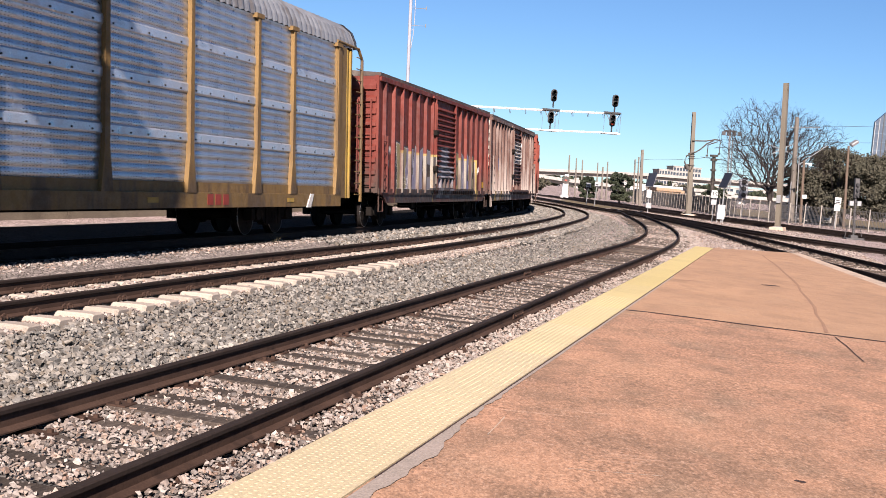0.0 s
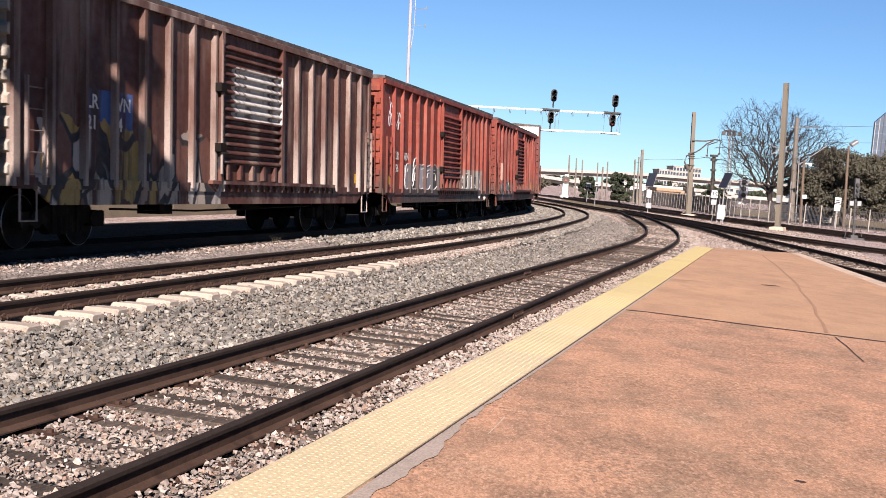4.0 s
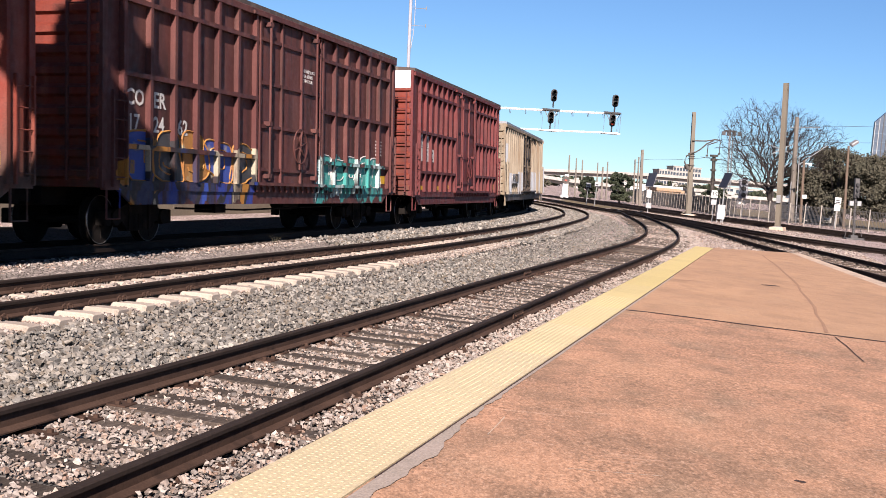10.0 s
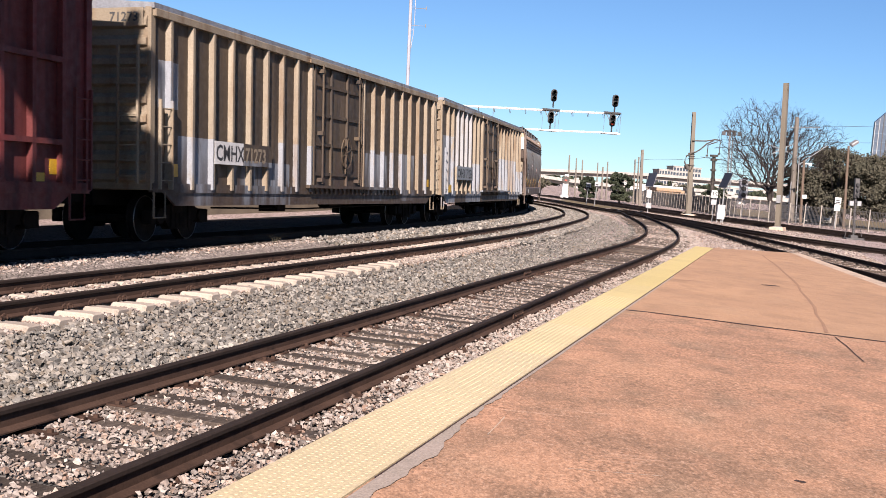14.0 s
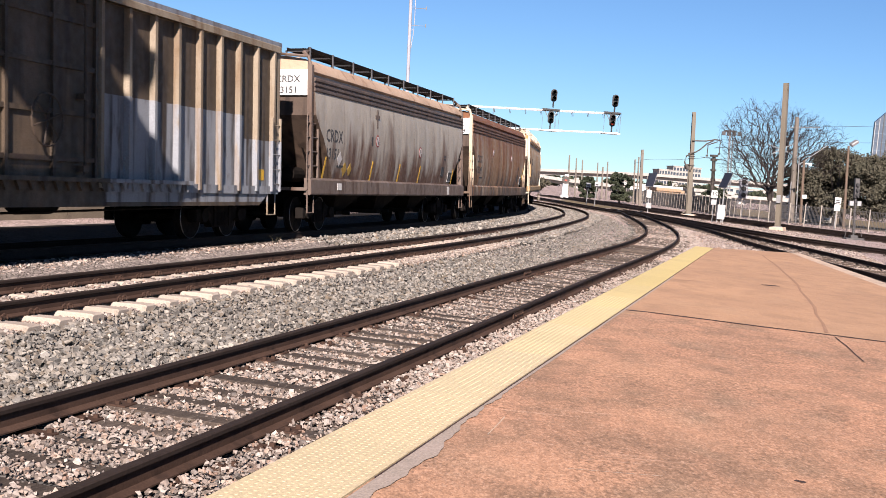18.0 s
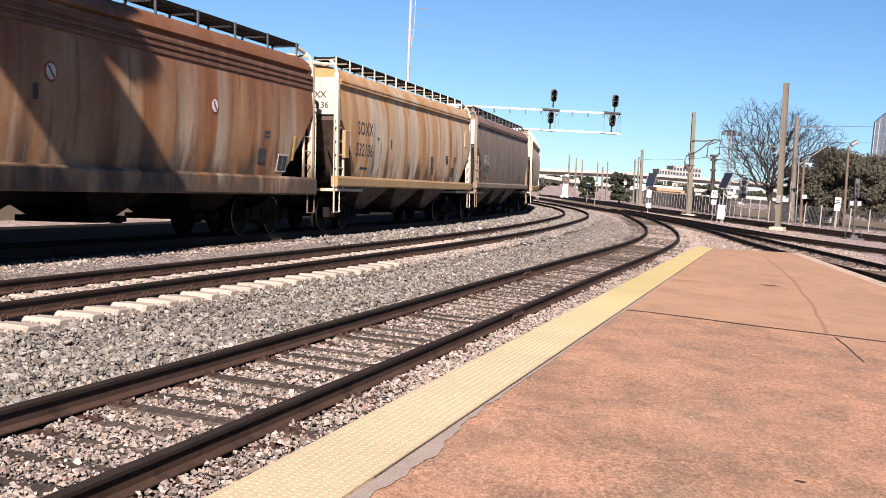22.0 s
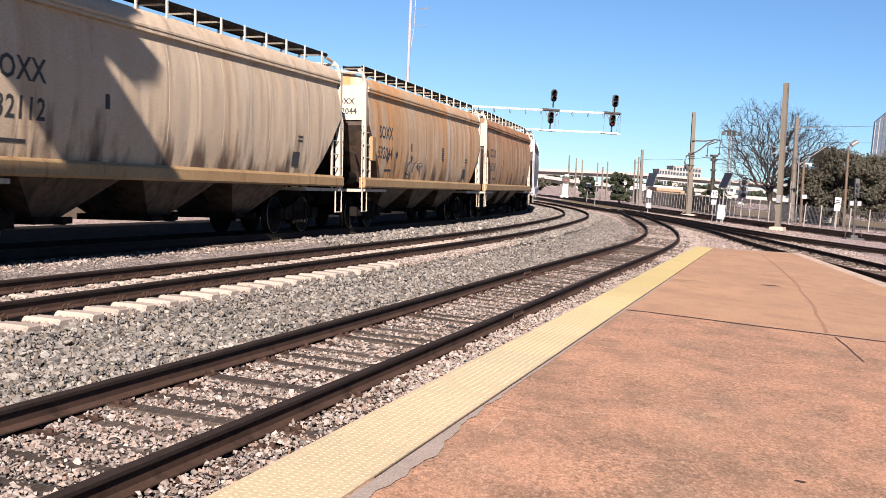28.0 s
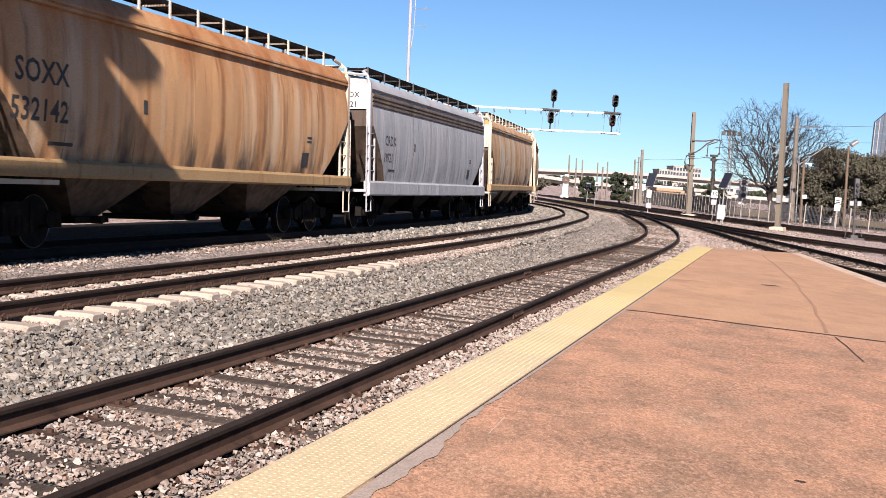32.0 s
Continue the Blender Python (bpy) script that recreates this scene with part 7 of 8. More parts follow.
# ---- signal gantry: white cantilever truss over the tracks ----
def signal_head(parent, x, z, y=-0.55, lens=None, h=1.12, r=0.29):
    """A black target plate, hoods and a lamp."""
    g = Geo()
    n = 18
    ring = []
    for i in range(n):
        a = 2 * math.pi * i / n
        ring.append((x + r * math.cos(a), z + (h / 2 - r) * (1 if math.sin(a) >= 0 else -1) + r * math.sin(a)))
    g.prism(ring, "y", y - 0.03, y + 0.03)
    s = part("signal_head", g, M_black, parent, "black oval signal target")
    hood = Geo()
    for zz in (z + 0.27, z - 0.25):
        ring0 = [(x + 0.2 * math.cos(a), y - 0.03, zz + 0.2 * math.sin(a)) for a in np.linspace(-0.4, math.pi + 0.4, 12)]
        ring1 = [(x + 0.2 * math.cos(a), y - 0.45, zz + 0.2 * math.sin(a)) for a in np.linspace(-0.4, math.pi + 0.4, 12)]
        ring2 = [(x + 0.17 * math.cos(a), y - 0.45, zz + 0.17 * math.sin(a)) for a in np.linspace(math.pi + 0.4, -0.4, 12)]
        hood.loft([ring0, ring1, ring2], closed=False)
    part("hood", hood, M_black, s)
    part("lens", Geo().disc((x, y - 0.05, z - 0.25), "y", 0.13, 0.02, 14), lens or M_glass, s, "round signal lens")
    part("mount", Geo().tube([(x, y + 0.1, z - h / 2 - 0.5), (x, y + 0.1, z + 0.2)], 0.07, 6).box(x - 0.2, x + 0.2, y + 0.03, y + 0.35, z - 0.35, z + 0.5), M_black, s)


gan = thing("signal_gantry", "white lattice signal cantilever with four black signal heads", "signal gantry", pose(0, 105, GZ))
GX0, GX1 = -2.2, 14.6
for y in (-0.45, 0.45):
    for z0, z1 in ((8.14, 8.73), (6.33, 7.0)):
        part("chord", Geo().tube([(GX0, y, z0), (GX1, y, z1)], 0.07, 6), M_white, gan)


def chord_z(x, lo):
    t = (x - GX0) / (GX1 - GX0)
    return 6.33 + t * 0.67 if lo else 8.14 + t * 0.59


n = 12
for i in range(n + 1):
    x = GX0 + (GX1 - GX0) * i / n
    for y in (-0.45, 0.45):
        if i % 4 == 0:
            part("brace", Geo().tube([(x, y, chord_z(x, 1)), (x, y, chord_z(x, 0))], 0.012, 4), M_steel, gan)
        if i < n:
            x2 = GX0 + (GX1 - GX0) * (i + 1) / n
            part("brace", Geo().tube([(x2, y, chord_z(x2, 0)), (x2 + 0.12, y, chord_z(x2, 0) - 0.4)], 0.02, 4), M_fence, gan)
part("mast", Geo().tube([(GX0, 0, 0), (GX0, 0, 8.6)], 0.3, 12), M_white, gan)
for x in (8.5, 13.98):
    z0, z1 = chord_z(x, 1), chord_z(x, 0)
    part("bracket", Geo().box(x - 0.75, x + 0.75, -0.7, 0.5, z1 - 0.02, z1 + 0.12), M_black, gan)
    part("bracket", Geo().box(x - 0.8, x + 0.8, -0.8, 0.5, z0 - 0.1, z0 - 0.01), M_white, gan)
    signal_head(gan, x + 0.14, 9.83)
    signal_head(gan, x + 0.04, z0 + 1.12, lens=M_red_lens if x > 12 else None)
    part("cage", Geo().tube([(x - 0.7, -0.6, z0), (x - 0.7, -0.6, z1 + 0.1)], 0.015, 4).tube([(x + 0.75, -0.6, z0), (x + 0.75, -0.6, z1 + 0.1)], 0.015, 4).tube([(x - 0.6, -0.5, z1), (x - 0.15, -0.5, z0 + 1.0)], 0.03, 5).tube([(x + 0.6, -0.5, z1), (x + 0.15, -0.5, z0 + 1.0)], 0.03, 5), M_steel, gan)

# radio mast far behind the train
M_mast = material("grey_mast_paint", (0.27, 0.275, 0.30), (0.23, 0.235, 0.26), 0.3, 0.6, fine=10.0, bump=0.05)
mast = thing("radio_mast", "tall slim white radio mast with side antennas", "mast", pose(-11.65, 300, GZ, 0, LEAN, 0))
part("shaft", Geo().tube([(0, 0, 0), (0, 0, 62)], 0.46, 8, 0.38), M_mast, mast)
part("feed_line", Geo().tube([(0.5, -0.3, 33), (0.95, 0, 36.5), (1.15, 0, 40), (1.2, 0, 62)], 0.10, 5).tube([(0.3, 0, 37.5), (1.2, 0, 37.5)], 0.07, 5).tube([(0.3, 0, 43.5), (1.2, 0, 43.5)], 0.06, 5), M_mast, mast)
for z in (43.0, 38.6):
    part("antenna", Geo().tube([(0.4, 0, z), (4.0, 0, z)], 0.07, 5).tube([(4.0, 0, z - 0.35), (4.0, 0, z + 0.5)], 0.16, 6), M_steel, mast, "small side antenna")


# ---- small trackside things ----
def solar_post(x, y, h, tilt, label):
    t = thing("solar_panel", label, "solar panel", pose(x, y, GZ))
    part("post", Geo().tube([(0, 0, 0), (0, 0, h - 0.8)], 0.06, 8), M_steel, t)
    m = Matrix.Translation((0.05, 0, h - 0.65)) @ pose(0, 0, 0, -30, 0, tilt)
    part("panel", Geo().box(-0.38, 0.38, -0.03, 0.03, -0.72, 0.72, m), M_solar, t, "dark blue solar cells")
    part("panel_frame", Geo().box(-0.41, 0.41, 0.035, 0.06, -0.75, 0.75, m), M_steel, t)
    return t


sp = solar_post(23.15, 98.5, 4.25, -50, "dark solar panel tilted on a steel post")
part("cabinet", Geo().box(-0.42, 0.2, -0.25, 0.15, 0.3, 1.5, c=0.02), M_white, sp, "white steel equipment cabinet")
part("leg", Geo().box(-0.4, -0.34, -0.1, -0.04, -0.06, 0.4), M_steel, sp)
part("leg", Geo().box(0.1, 0.16, -0.1, -0.04, -0.06, 0.4), M_steel, sp)
sp2 = solar_post(19.05, 111, 3.85, -30, "dark blue solar panel on a steel post with equipment boxes")
part("equipment_box", Geo().box(-0.3, 0.15, -0.35, -0.1, 1.5, 2.2, c=0.02), M_white, sp2)
part("equipment_box", Geo().box(-0.25, 0.25, -0.35, -0.1, 0.5, 1.0, c=0.02), M_steel, sp2)
sg = thing("speed_sign", "white speed sign reading fifteen on a thin post", "sign", pose(21.9, 96.4, GZ))
part("post", Geo().tube([(0, 0, 0), (0, 0, 2.2)], 0.03, 6), M_steel, sg)
part("board", Geo().box(-0.26, 0.26, -0.05, -0.02, 2.05, 2.65), M_white, sg)
part("lower_board", Geo().box(-0.22, 0.22, -0.05, -0.02, 1.45, 1.9), M_steel, sg)
letters("15", 0.5, P_letter, sg, pose(-0.24, -0.054, 2.18, 90, 0, 0))
for x, y, h, label in ((13.9, 117.3, 2.3, "small white trackside sign on a leaning post"), (15.2, 121, 2.5, "pale trackside sign on a thin post"), (37.5, 113.0, 3.0, "white notice board on a post before the fence")):
    s = thing("track_sign", label, "sign", pose(x, y, GZ))
    part("post", Geo().tube([(0, 0, 0), (0.1, 0, h)], 0.045, 6), M_steel, s)
    w = 0.36 if h > 2.7 else 0.28
    part("board", Geo().box(-w / 1.2 + 0.1, w / 1.2 + 0.1, -0.07, -0.04, h - w * 1.3, h + 0.1), M_white if h > 2.7 else M_steel, s)
    if h > 2.7:
        part("lower_board", Geo().box(-0.2, 0.38, -0.07, -0.04, h - 1.2, h - 0.56), M_white, s)
    part("lettering", Geo().box(-w / 1.9 + 0.1, w / 1.9 + 0.1, -0.075, -0.07, h - 0.42, h - 0.32).box(-w / 1.9 + 0.1, w / 2.4 + 0.1, -0.075, -0.07, h - 0.25, h - 0.15), P_letter, s)
dw = thing("dwarf_signal", "grey trackside signal post with a slim dark head and junction boxes", "signal", pose(28.7, 82.2, GZ, 0, LEAN, 0))
part("post", Geo().tube([(0, 0, 0.25), (0, 0, 3.3)], 0.08, 10), M_fence, dw)
part("signal_head", Geo().box(-0.17, 0.17, -0.25, 0.05, 2.95, 4.3, c=0.03), M_fence, dw, "slim dark signal head")
for z in (3.15, 3.5, 3.85):
    part("hood", Geo().tube([(0, -0.25, z), (0, -0.42, z)], 0.12, 10), M_black, dw)
for x in (-0.3, 0.24):
    part("junction_box", Geo().box(x - 0.15, x + 0.15, -0.15, 0.1, 2.38, 2.72, c=0.02), M_steel, dw, "white junction box")
g = Geo()
for i in range(8):
    g.tube([(-0.12, -0.12, 0.45 + i * 0.3), (0.12, -0.12, 0.45 + i * 0.3)], 0.02, 4)
part("ladder", g, M_fence, dw)
part("base", Geo().box(-0.65, 0.65, -0.45, 0.45, 0, 0.12).box(-0.25, 0.25, -0.25, 0.25, 0.1, 0.3).tube([(-0.6, 0, 0.1), (-0.5, 0, 0.75), (0.5, 0, 0.75), (0.6, 0, 0.1)], 0.035, 5), M_fence, dw)
s3 = thing("signal", "grey three-lamp signal on a slim post behind the fence", "signal", pose(34.5, 136.9, GZ, 0, LEAN, 0))
part("post", Geo().tube([(0, 0, 0), (0, 0, 4.3)], 0.1, 8), M_steel, s3)
part("signal_head", Geo().box(-0.5, 0.5, -0.3, 0.0, 2.2, 4.5, c=0.05), M_mast, s3, "grey signal case")
for z in (2.6, 3.35, 4.1):
    part("hood", Geo().tube([(0, -0.3, z), (0, -0.55, z)], 0.28, 12), M_black, s3)
part("junction_box", Geo().box(-0.7, 0.2, -0.4, -0.15, 1.5, 2.0), M_white, s3)
fs = thing("signal", "white trackside signal mast with a dark round target", "signal", pose(15.9, 161, GZ))
part("post", Geo().box(-0.28, 0.5, -0.25, 0.25, 0, 2.1, c=0.04).box(-0.45, 0.65, -0.3, 0.3, 0, 0.5, c=0.04), M_white, fs)
part("signal_head", Geo().disc((0.1, -0.2, 2.6), "y", 0.52, 0.1, 16), M_bronze, fs)
part("lens", Geo().disc((0.1, -0.35, 2.55), "y", 0.12, 0.03, 12), M_red_lens, fs)
part("cap", Geo().box(-0.1, 0.4, -0.2, 0.2, 3.1, 3.4), M_white, fs)
lm = thing("street_lamp", "rust-brown street lamp with a flat floodlight head", "street lamp", pose(41.3, 121.5, GZ, 0, LEAN, 0))
part("pole", Geo().tube([(0, 0, 0), (0.0, 0, 8.6)], 0.16, 8, 0.12), M_rustpole, lm)
part("lamp_head", Geo().box(-0.42, 0.42, -0.3, 0.3, -0.15, 0.15, Matrix.Translation((0.55, 0, 8.9)) @ pose(0, 0, 0, 20, -35, 0), c=0.05), M_steel, lm)
cp = thing("camera_pole", "rust-brown pole with white surveillance cameras", "pole", pose(37.0, 122.2, GZ, 0, LEAN, 0))
part("pole", Geo().tube([(0, 0, 0), (0, 0, 6.7)], 0.16, 8, 0.13), M_rustpole, cp)
part("camera", Geo().tube([(0.1, -0.1, 6.35), (0.75, -0.1, 6.45)], 0.06, 6).disc((0.62, -0.1, 6.3), "z", 0.17, 0.14, 10), M_white, cp, "white dome camera")
part("box", Geo().box(-0.05, 0.4, -0.3, -0.05, 2.75, 3.15), M_white, cp)
fl = thing("floodlight_mast", "tall slim floodlight mast with a ring of lamps", "mast", pose(42.85, 180, GZ, 0, LEAN, 0))
part("pole", Geo().tube([(0, 0, 0), (0, 0, 12.6)], 0.16, 6), M_steel, fl)
part("pole", Geo().tube([(0.45, 0, 0), (0.45, 0, 12.3)], 0.09, 6), M_steel, fl)
part("lamp_ring", Geo().disc((0, 0, 12.3), "z", 1.0, 0.1, 12), M_fence, fl)
for k in (-1.2, -0.4, 0.4, 1.2):
    part("lamp", Geo().box(k - 0.25, k + 0.25, -1.2, -0.8, 11.6, 12.2), M_fence, fl)

# fence: posts, rails and pickets
FEN = way([(60, 92), (46, 108.5), (42, 111.5), (39.3, 114), (34.7, 118.5), (31.2, 126), (30.6, 140), (30.2, 162), (28, 190)], 0.75)
fence = thing("fence", "grey picket fence with pale posts along the light-rail tracks", "fence")
pm = Geo().box(-0.06, 0.06, -0.06, 0.06, 0, 2.2, c=0.01).mesh("post", M_post)
bars = Geo()
for i, (a, b) in enumerate(zip(FEN, FEN[1:])):
    d = b - a
    if i % 2 == 0:
        o = part("post", pm, None, fence)
        o.matrix_basis = Matrix.Translation((a.x, a.y, GZ))
    for k in range(6):
        p = a.lerp(b, (k + 0.5) / 6)
        bars.box(p.x - 0.013, p.x + 0.013, p.y - 0.013, p.y + 0.013, GZ + 0.15, GZ + 2.05)
    for z in (0.3, 1.15, 1.95):
        n_ = Vector((d.y, -d.x, 0)).normalized() * 0.02
        bars.add([(*(a - n_).xy, GZ + z), (*(b - n_).xy, GZ + z), (*(b + n_).xy, GZ + z), (*(a + n_).xy, GZ + z), (*(a - n_).xy, GZ + z + 0.05), (*(b - n_).xy, GZ + z + 0.05), (*(b + n_).xy, GZ + z + 0.05), (*(a + n_).xy, GZ + z + 0.05)],
                 [(3, 2, 1, 0), (4, 5, 6, 7), (0, 1, 5, 4), (1, 2, 6, 5), (2, 3, 7, 6), (3, 0, 4, 7)])
pk = part("fence_infill", bars, M_fence, fence, "grey steel pickets and rails")
pk["kind"] = "stuff"
# grassy verge and a low wall behind the fence
verge = Geo()
verge.add([(44, 128, GZ + 0.02), (90, 80, GZ + 0.02), (160, 160, GZ + 0.02), (60, 240, GZ + 0.02), (34, 200, GZ + 0.02), (33, 150, GZ + 0.02)], [(0, 1, 2, 3, 4, 5)])
tagged(part("verge", verge, M_dry, None), "dry winter grass behind the fence", "grass", kind="structure")
g = Geo()
g.add([(13.2, 120, GZ + 0.015), (18.2, 118, GZ + 0.015), (20.5, 135, GZ + 0.06), (16, 150, GZ + 0.06), (12.5, 140, GZ + 0.015)], [(0, 1, 2, 3, 4)])
tagged(part("dry_grass_patch", g, M_dry, None), "patch of brown dry grass between the tracks", "grass", kind="structure")


# ---- trees ----
def bare_tree(x, y, label, n=1500, seed=11):
    """A leafless tree: each twig tip in the rounded crown joins the nearest limb, and limbs thicken with what they carry."""
    t = thing("tree", label, "tree", pose(x, y, GZ))
    r = np.random.RandomState(seed)
    P = [np.array(p) for p in ((0.1, 0, 0), (-0.05, 0, 0.9), (-0.3, 0.05, 1.7), (-0.55, 0.0, 2.5))]
    up, far_ = [-1, 0, 1, 2], [0.0, 0.9, 1.7, 2.5]
    q = r.normal(size=(n * 3, 3))
    q = q / np.linalg.norm(q, axis=1)[:, None] * (r.uniform(0, 1, (n * 3, 1)) ** 0.38)
    q = q[q[:, 2] > -0.72][:n]
    # an uneven dome, fuller on one side
    tips = q * np.array([8.3, 5.8, 5.9]) * (0.90 + 0.11 * np.sin(3 * np.arctan2(q[:, 0], q[:, 2]) + 3.5))[:, None] + np.array([0.0, 0, 7.9])
    tips = tips[np.argsort(np.linalg.norm(tips - P[3], axis=1))]
    chains = []
    for tip in tips:
        A = np.array(P[2:])
        cost = np.linalg.norm(A - tip, axis=1) + 0.5 * np.array(far_[2:]) + 1.2 * np.clip(A[:, 2] - tip[2] - 0.3, 0, None)
        k = int(np.argmin(cost)) + 2
        a = P[k]
        length = float(np.linalg.norm(tip - a))
        ids = [k]
        m = max(2, min(6, int(length / 0.6)))
        sway = r.normal(size=3) * 0.045 * length
        for i in range(1, m + 1):
            f = i / m
            p = a + (tip - a) * f + sway * math.sin(f * math.pi) + np.array([0, 0, 0.05 * length * math.sin(f * math.pi)]) + r.normal(size=3) * 0.03 * (i < m)
            P.append(p)
            up.append(ids[-1])
            far_.append(far_[ids[-1]] + length / m)
            ids.append(len(P) - 1)
        chains.append(ids)
    load = np.zeros(len(P))
    for ids in chains:
        load[ids[-1]] += 1
    for i in range(len(P) - 1, 0, -1):
        load[up[i]] += load[i]
    rad = 0.017 * np.maximum(load, 1) ** 0.45
    tr, tw = Geo(), Geo()
    tr.tube([P[i] for i in (0, 1, 2, 3)], 0.36, 9, 0.27, caps=False)
    for ids in chains:
        g = tr if load[ids[1]] > 14 else tw
        g.tube([P[i] for i in ids], float(rad[ids[1]]), 6 if g is tr else 3, float(rad[ids[-1]]) * 0.8, caps=False)
        tip, d = P[ids[-1]], P[ids[-1]] - P[ids[-2]]
        d = d / np.linalg.norm(d)
        for i in range(4):
            w = d + r.normal(size=3) * 0.45
            base = P[ids[-1 - (i % 2)]]
            e = base + w / np.linalg.norm(w) * r.uniform(0.4, 1.1)
            tw.tube([base, (base + e) / 2 + r.normal(size=3) * 0.04, e], 0.011, 3, 0.006, caps=False)
    part("trunk", tr, M_bark, t, "dark bare trunk and limbs")
    part("crown", tw, M_bark, t, "fine bare twigs")
    return t


bare_tree(36.5, 131, "large leafless tree with dark spreading branches")


def leafy_tree(x, y, h, w, seed, mat_, label, n=5200, leaf=0.17, base=0.12, clumps_n=26):
    """A trunk, limbs and a crown of many leaves in uneven clumps."""
    t = thing("tree", label, "tree", pose(x, y, GZ))
    r = np.random.RandomState(seed)
    g = Geo().tube([(0, 0, 0), (0.1, 0, h * 0.3), (0, 0.1, h * 0.6)], h * 0.035, 8, h * 0.02)
    clumps = []
    for i in range(clumps_n):
        a, u = r.uniform(0, 2 * math.pi), r.uniform(0.15, 1.0) ** 0.6
        z = h * (base + 0.1 + (0.88 - base) * r.uniform(0, 1))
        k = math.sqrt(max(0.05, 1 - ((z / h - 0.5) / 0.56) ** 2))
        c = (w * u * k * math.cos(a), w * u * k * math.sin(a), z)
        clumps.append((c, r.uniform(0.14, 0.3) * w * (26 / clumps_n) ** 0.25))
        if i % 3 == 0:
            g.tube([(0, 0, h * 0.3), (c[0] * 0.5, c[1] * 0.5, (z + h * 0.3) / 2), c], h * 0.012, 5, h * 0.004)
    part("trunk", g, M_bark, t)
    cs = np.array([c for c, _ in clumps])
    rs = np.array([q for _, q in clumps])
    idx = r.randint(0, len(clumps), n)
    d = r.normal(size=(n, 3))
    d /= np.linalg.norm(d, axis=1)[:, None]
    c = cs[idx] + d * (rs[idx] * r.uniform(0.25, 1.1, n))[:, None] * np.array([1, 1, 0.75])
    c[:, 2] = np.maximum(c[:, 2], h * base)
    u = r.normal(size=(n, 3))
    u /= np.linalg.norm(u, axis=1)[:, None]
    v = np.cross(u, r.normal(size=(n, 3)))
    v /= np.linalg.norm(v, axis=1)[:, None]
    s = (leaf * r.uniform(0.6, 1.4, n))[:, None]
    vs = np.stack([c - u * s, c + v * s * 0.6, c + u * s, c - v * s * 0.6], 1).reshape(-1, 3)
    me = bpy.data.meshes.new("crown")
    me.from_pydata(vs.tolist(), [], np.arange(4 * n).reshape(-1, 4).tolist())
    me.materials.append(mat_)
    part("crown", me, None, t, "uneven evergreen foliage")
    return t


leafy_tree(43.4, 131, 8.3, 6.2, 1, M_leaf, "broad evergreen oak behind the fence", n=40000, leaf=0.135, clumps_n=80)
leafy_tree(51.5, 130, 8.6, 6.2, 2, M_leaf, "broad evergreen oak with dense dull green leaves", n=40000, leaf=0.135, clumps_n=80)
leafy_tree(46.5, 138, 7.6, 5.6, 3, M_leaf, "evergreen oak standing behind the others", n=30000, leaf=0.16, clumps_n=60)
leafy_tree(20.4, 172, 3.3, 1.3, 5, M_leaf2, "small dark evergreen beside the far tracks", n=12000, leaf=0.17, base=0.02, clumps_n=50)
leafy_tree(24.6, 168, 4.3, 1.9, 6, M_leaf2, "round dark evergreen beside the far tracks", n=15000, leaf=0.17, base=0.02, clumps_n=60)
leafy_tree(38.5, 170, 3.6, 2.2, 7, M_leaf2, "dark evergreen behind the dark pole", n=3000, leaf=0.16, base=0.03)
for i, (x, y, h, w) in enumerate(((58, 128, 7.5, 5), (64, 140, 8, 6), (-60, 260, 9, 7), (14, 260, 2.6, 4), (19, 265, 2.4, 4), (62, 300, 4, 6))):
    leafy_tree(x, y, h, w, 20 + i, M_leaf, "dull green evergreen in the distance", n=2500, leaf=0.3, base=0.03)

for i in range(16):
    leafy_tree(-40 + i * 15 + 4 * math.sin(i * 2.3), 680 + 12 * math.sin(i * 1.7), 6.5 + 1.5 * math.sin(i * 3.1), 9.5, 40 + i, M_leaf2, "dark tree far behind the overpass", n=900, leaf=1.1, base=0.02)

# ---- distance: overpass, buildings ----
ov = thing("overpass", "long pale concrete highway overpass on round piers", "overpass")
ovl = [(-140, 640, 5.4), (41, 600, 6.9), (76, 600, 8.6), (102, 600, 9.6), (143, 600, 10.0), (260, 560, 10.6)]
def deck_run(name, line, near, far, z_top, z_low, parent, geo=None):
    """A run of deck between two offsets and two heights."""
    g = Geo()
    for (x0, y0, z0), (x1, y1, z1) in zip(line, line[1:]):
        g.add([(x0, y0 + near, z0 + z_top), (x1, y1 + near, z1 + z_top), (x1, y1 + far, z1 + z_top), (x0, y0 + far, z0 + z_top), (x0, y0 + near, z0 + z_low), (x1, y1 + near, z1 + z_low), (x1, y1 + far, z1 + z_low), (x0, y0 + far, z0 + z_low)],
              [(0, 1, 2, 3), (7, 6, 5, 4), (0, 4, 5, 1), (2, 6, 7, 3)])
    return part(name, g, M_bridge, parent)


deck_run("deck", ovl, -6, 6, 0.0, -0.35, ov)
deck_run("parapet", ovl, -6.3, -6.0, 0.9, -0.4, ov)
deck_run("girder", ovl, -3.6, -3.2, -0.35, -2.1, ov)
for i in range(13):
    x = -60 + i * 25
    part("pier", Geo().box(x - 1.2, x + 1.2, 598, 602, GZ, 7.0), M_bridge, ov)
lo = thing("ramp", "lower pale concrete highway ramp", "overpass")
rl = [(-30, 430, 5.0), (31, 420, 3.4), (44, 420, 2.6), (72, 420, 1.9), (93, 420, 2.2), (180, 420, 3.0)]
deck_run("deck", rl, -4, 4, 0.0, -0.3, lo)
deck_run("parapet", rl, -4.3, -4.0, 0.8, -0.35, lo)
deck_run("girder", rl, -2.4, -2.1, -0.3, -1.4, lo)
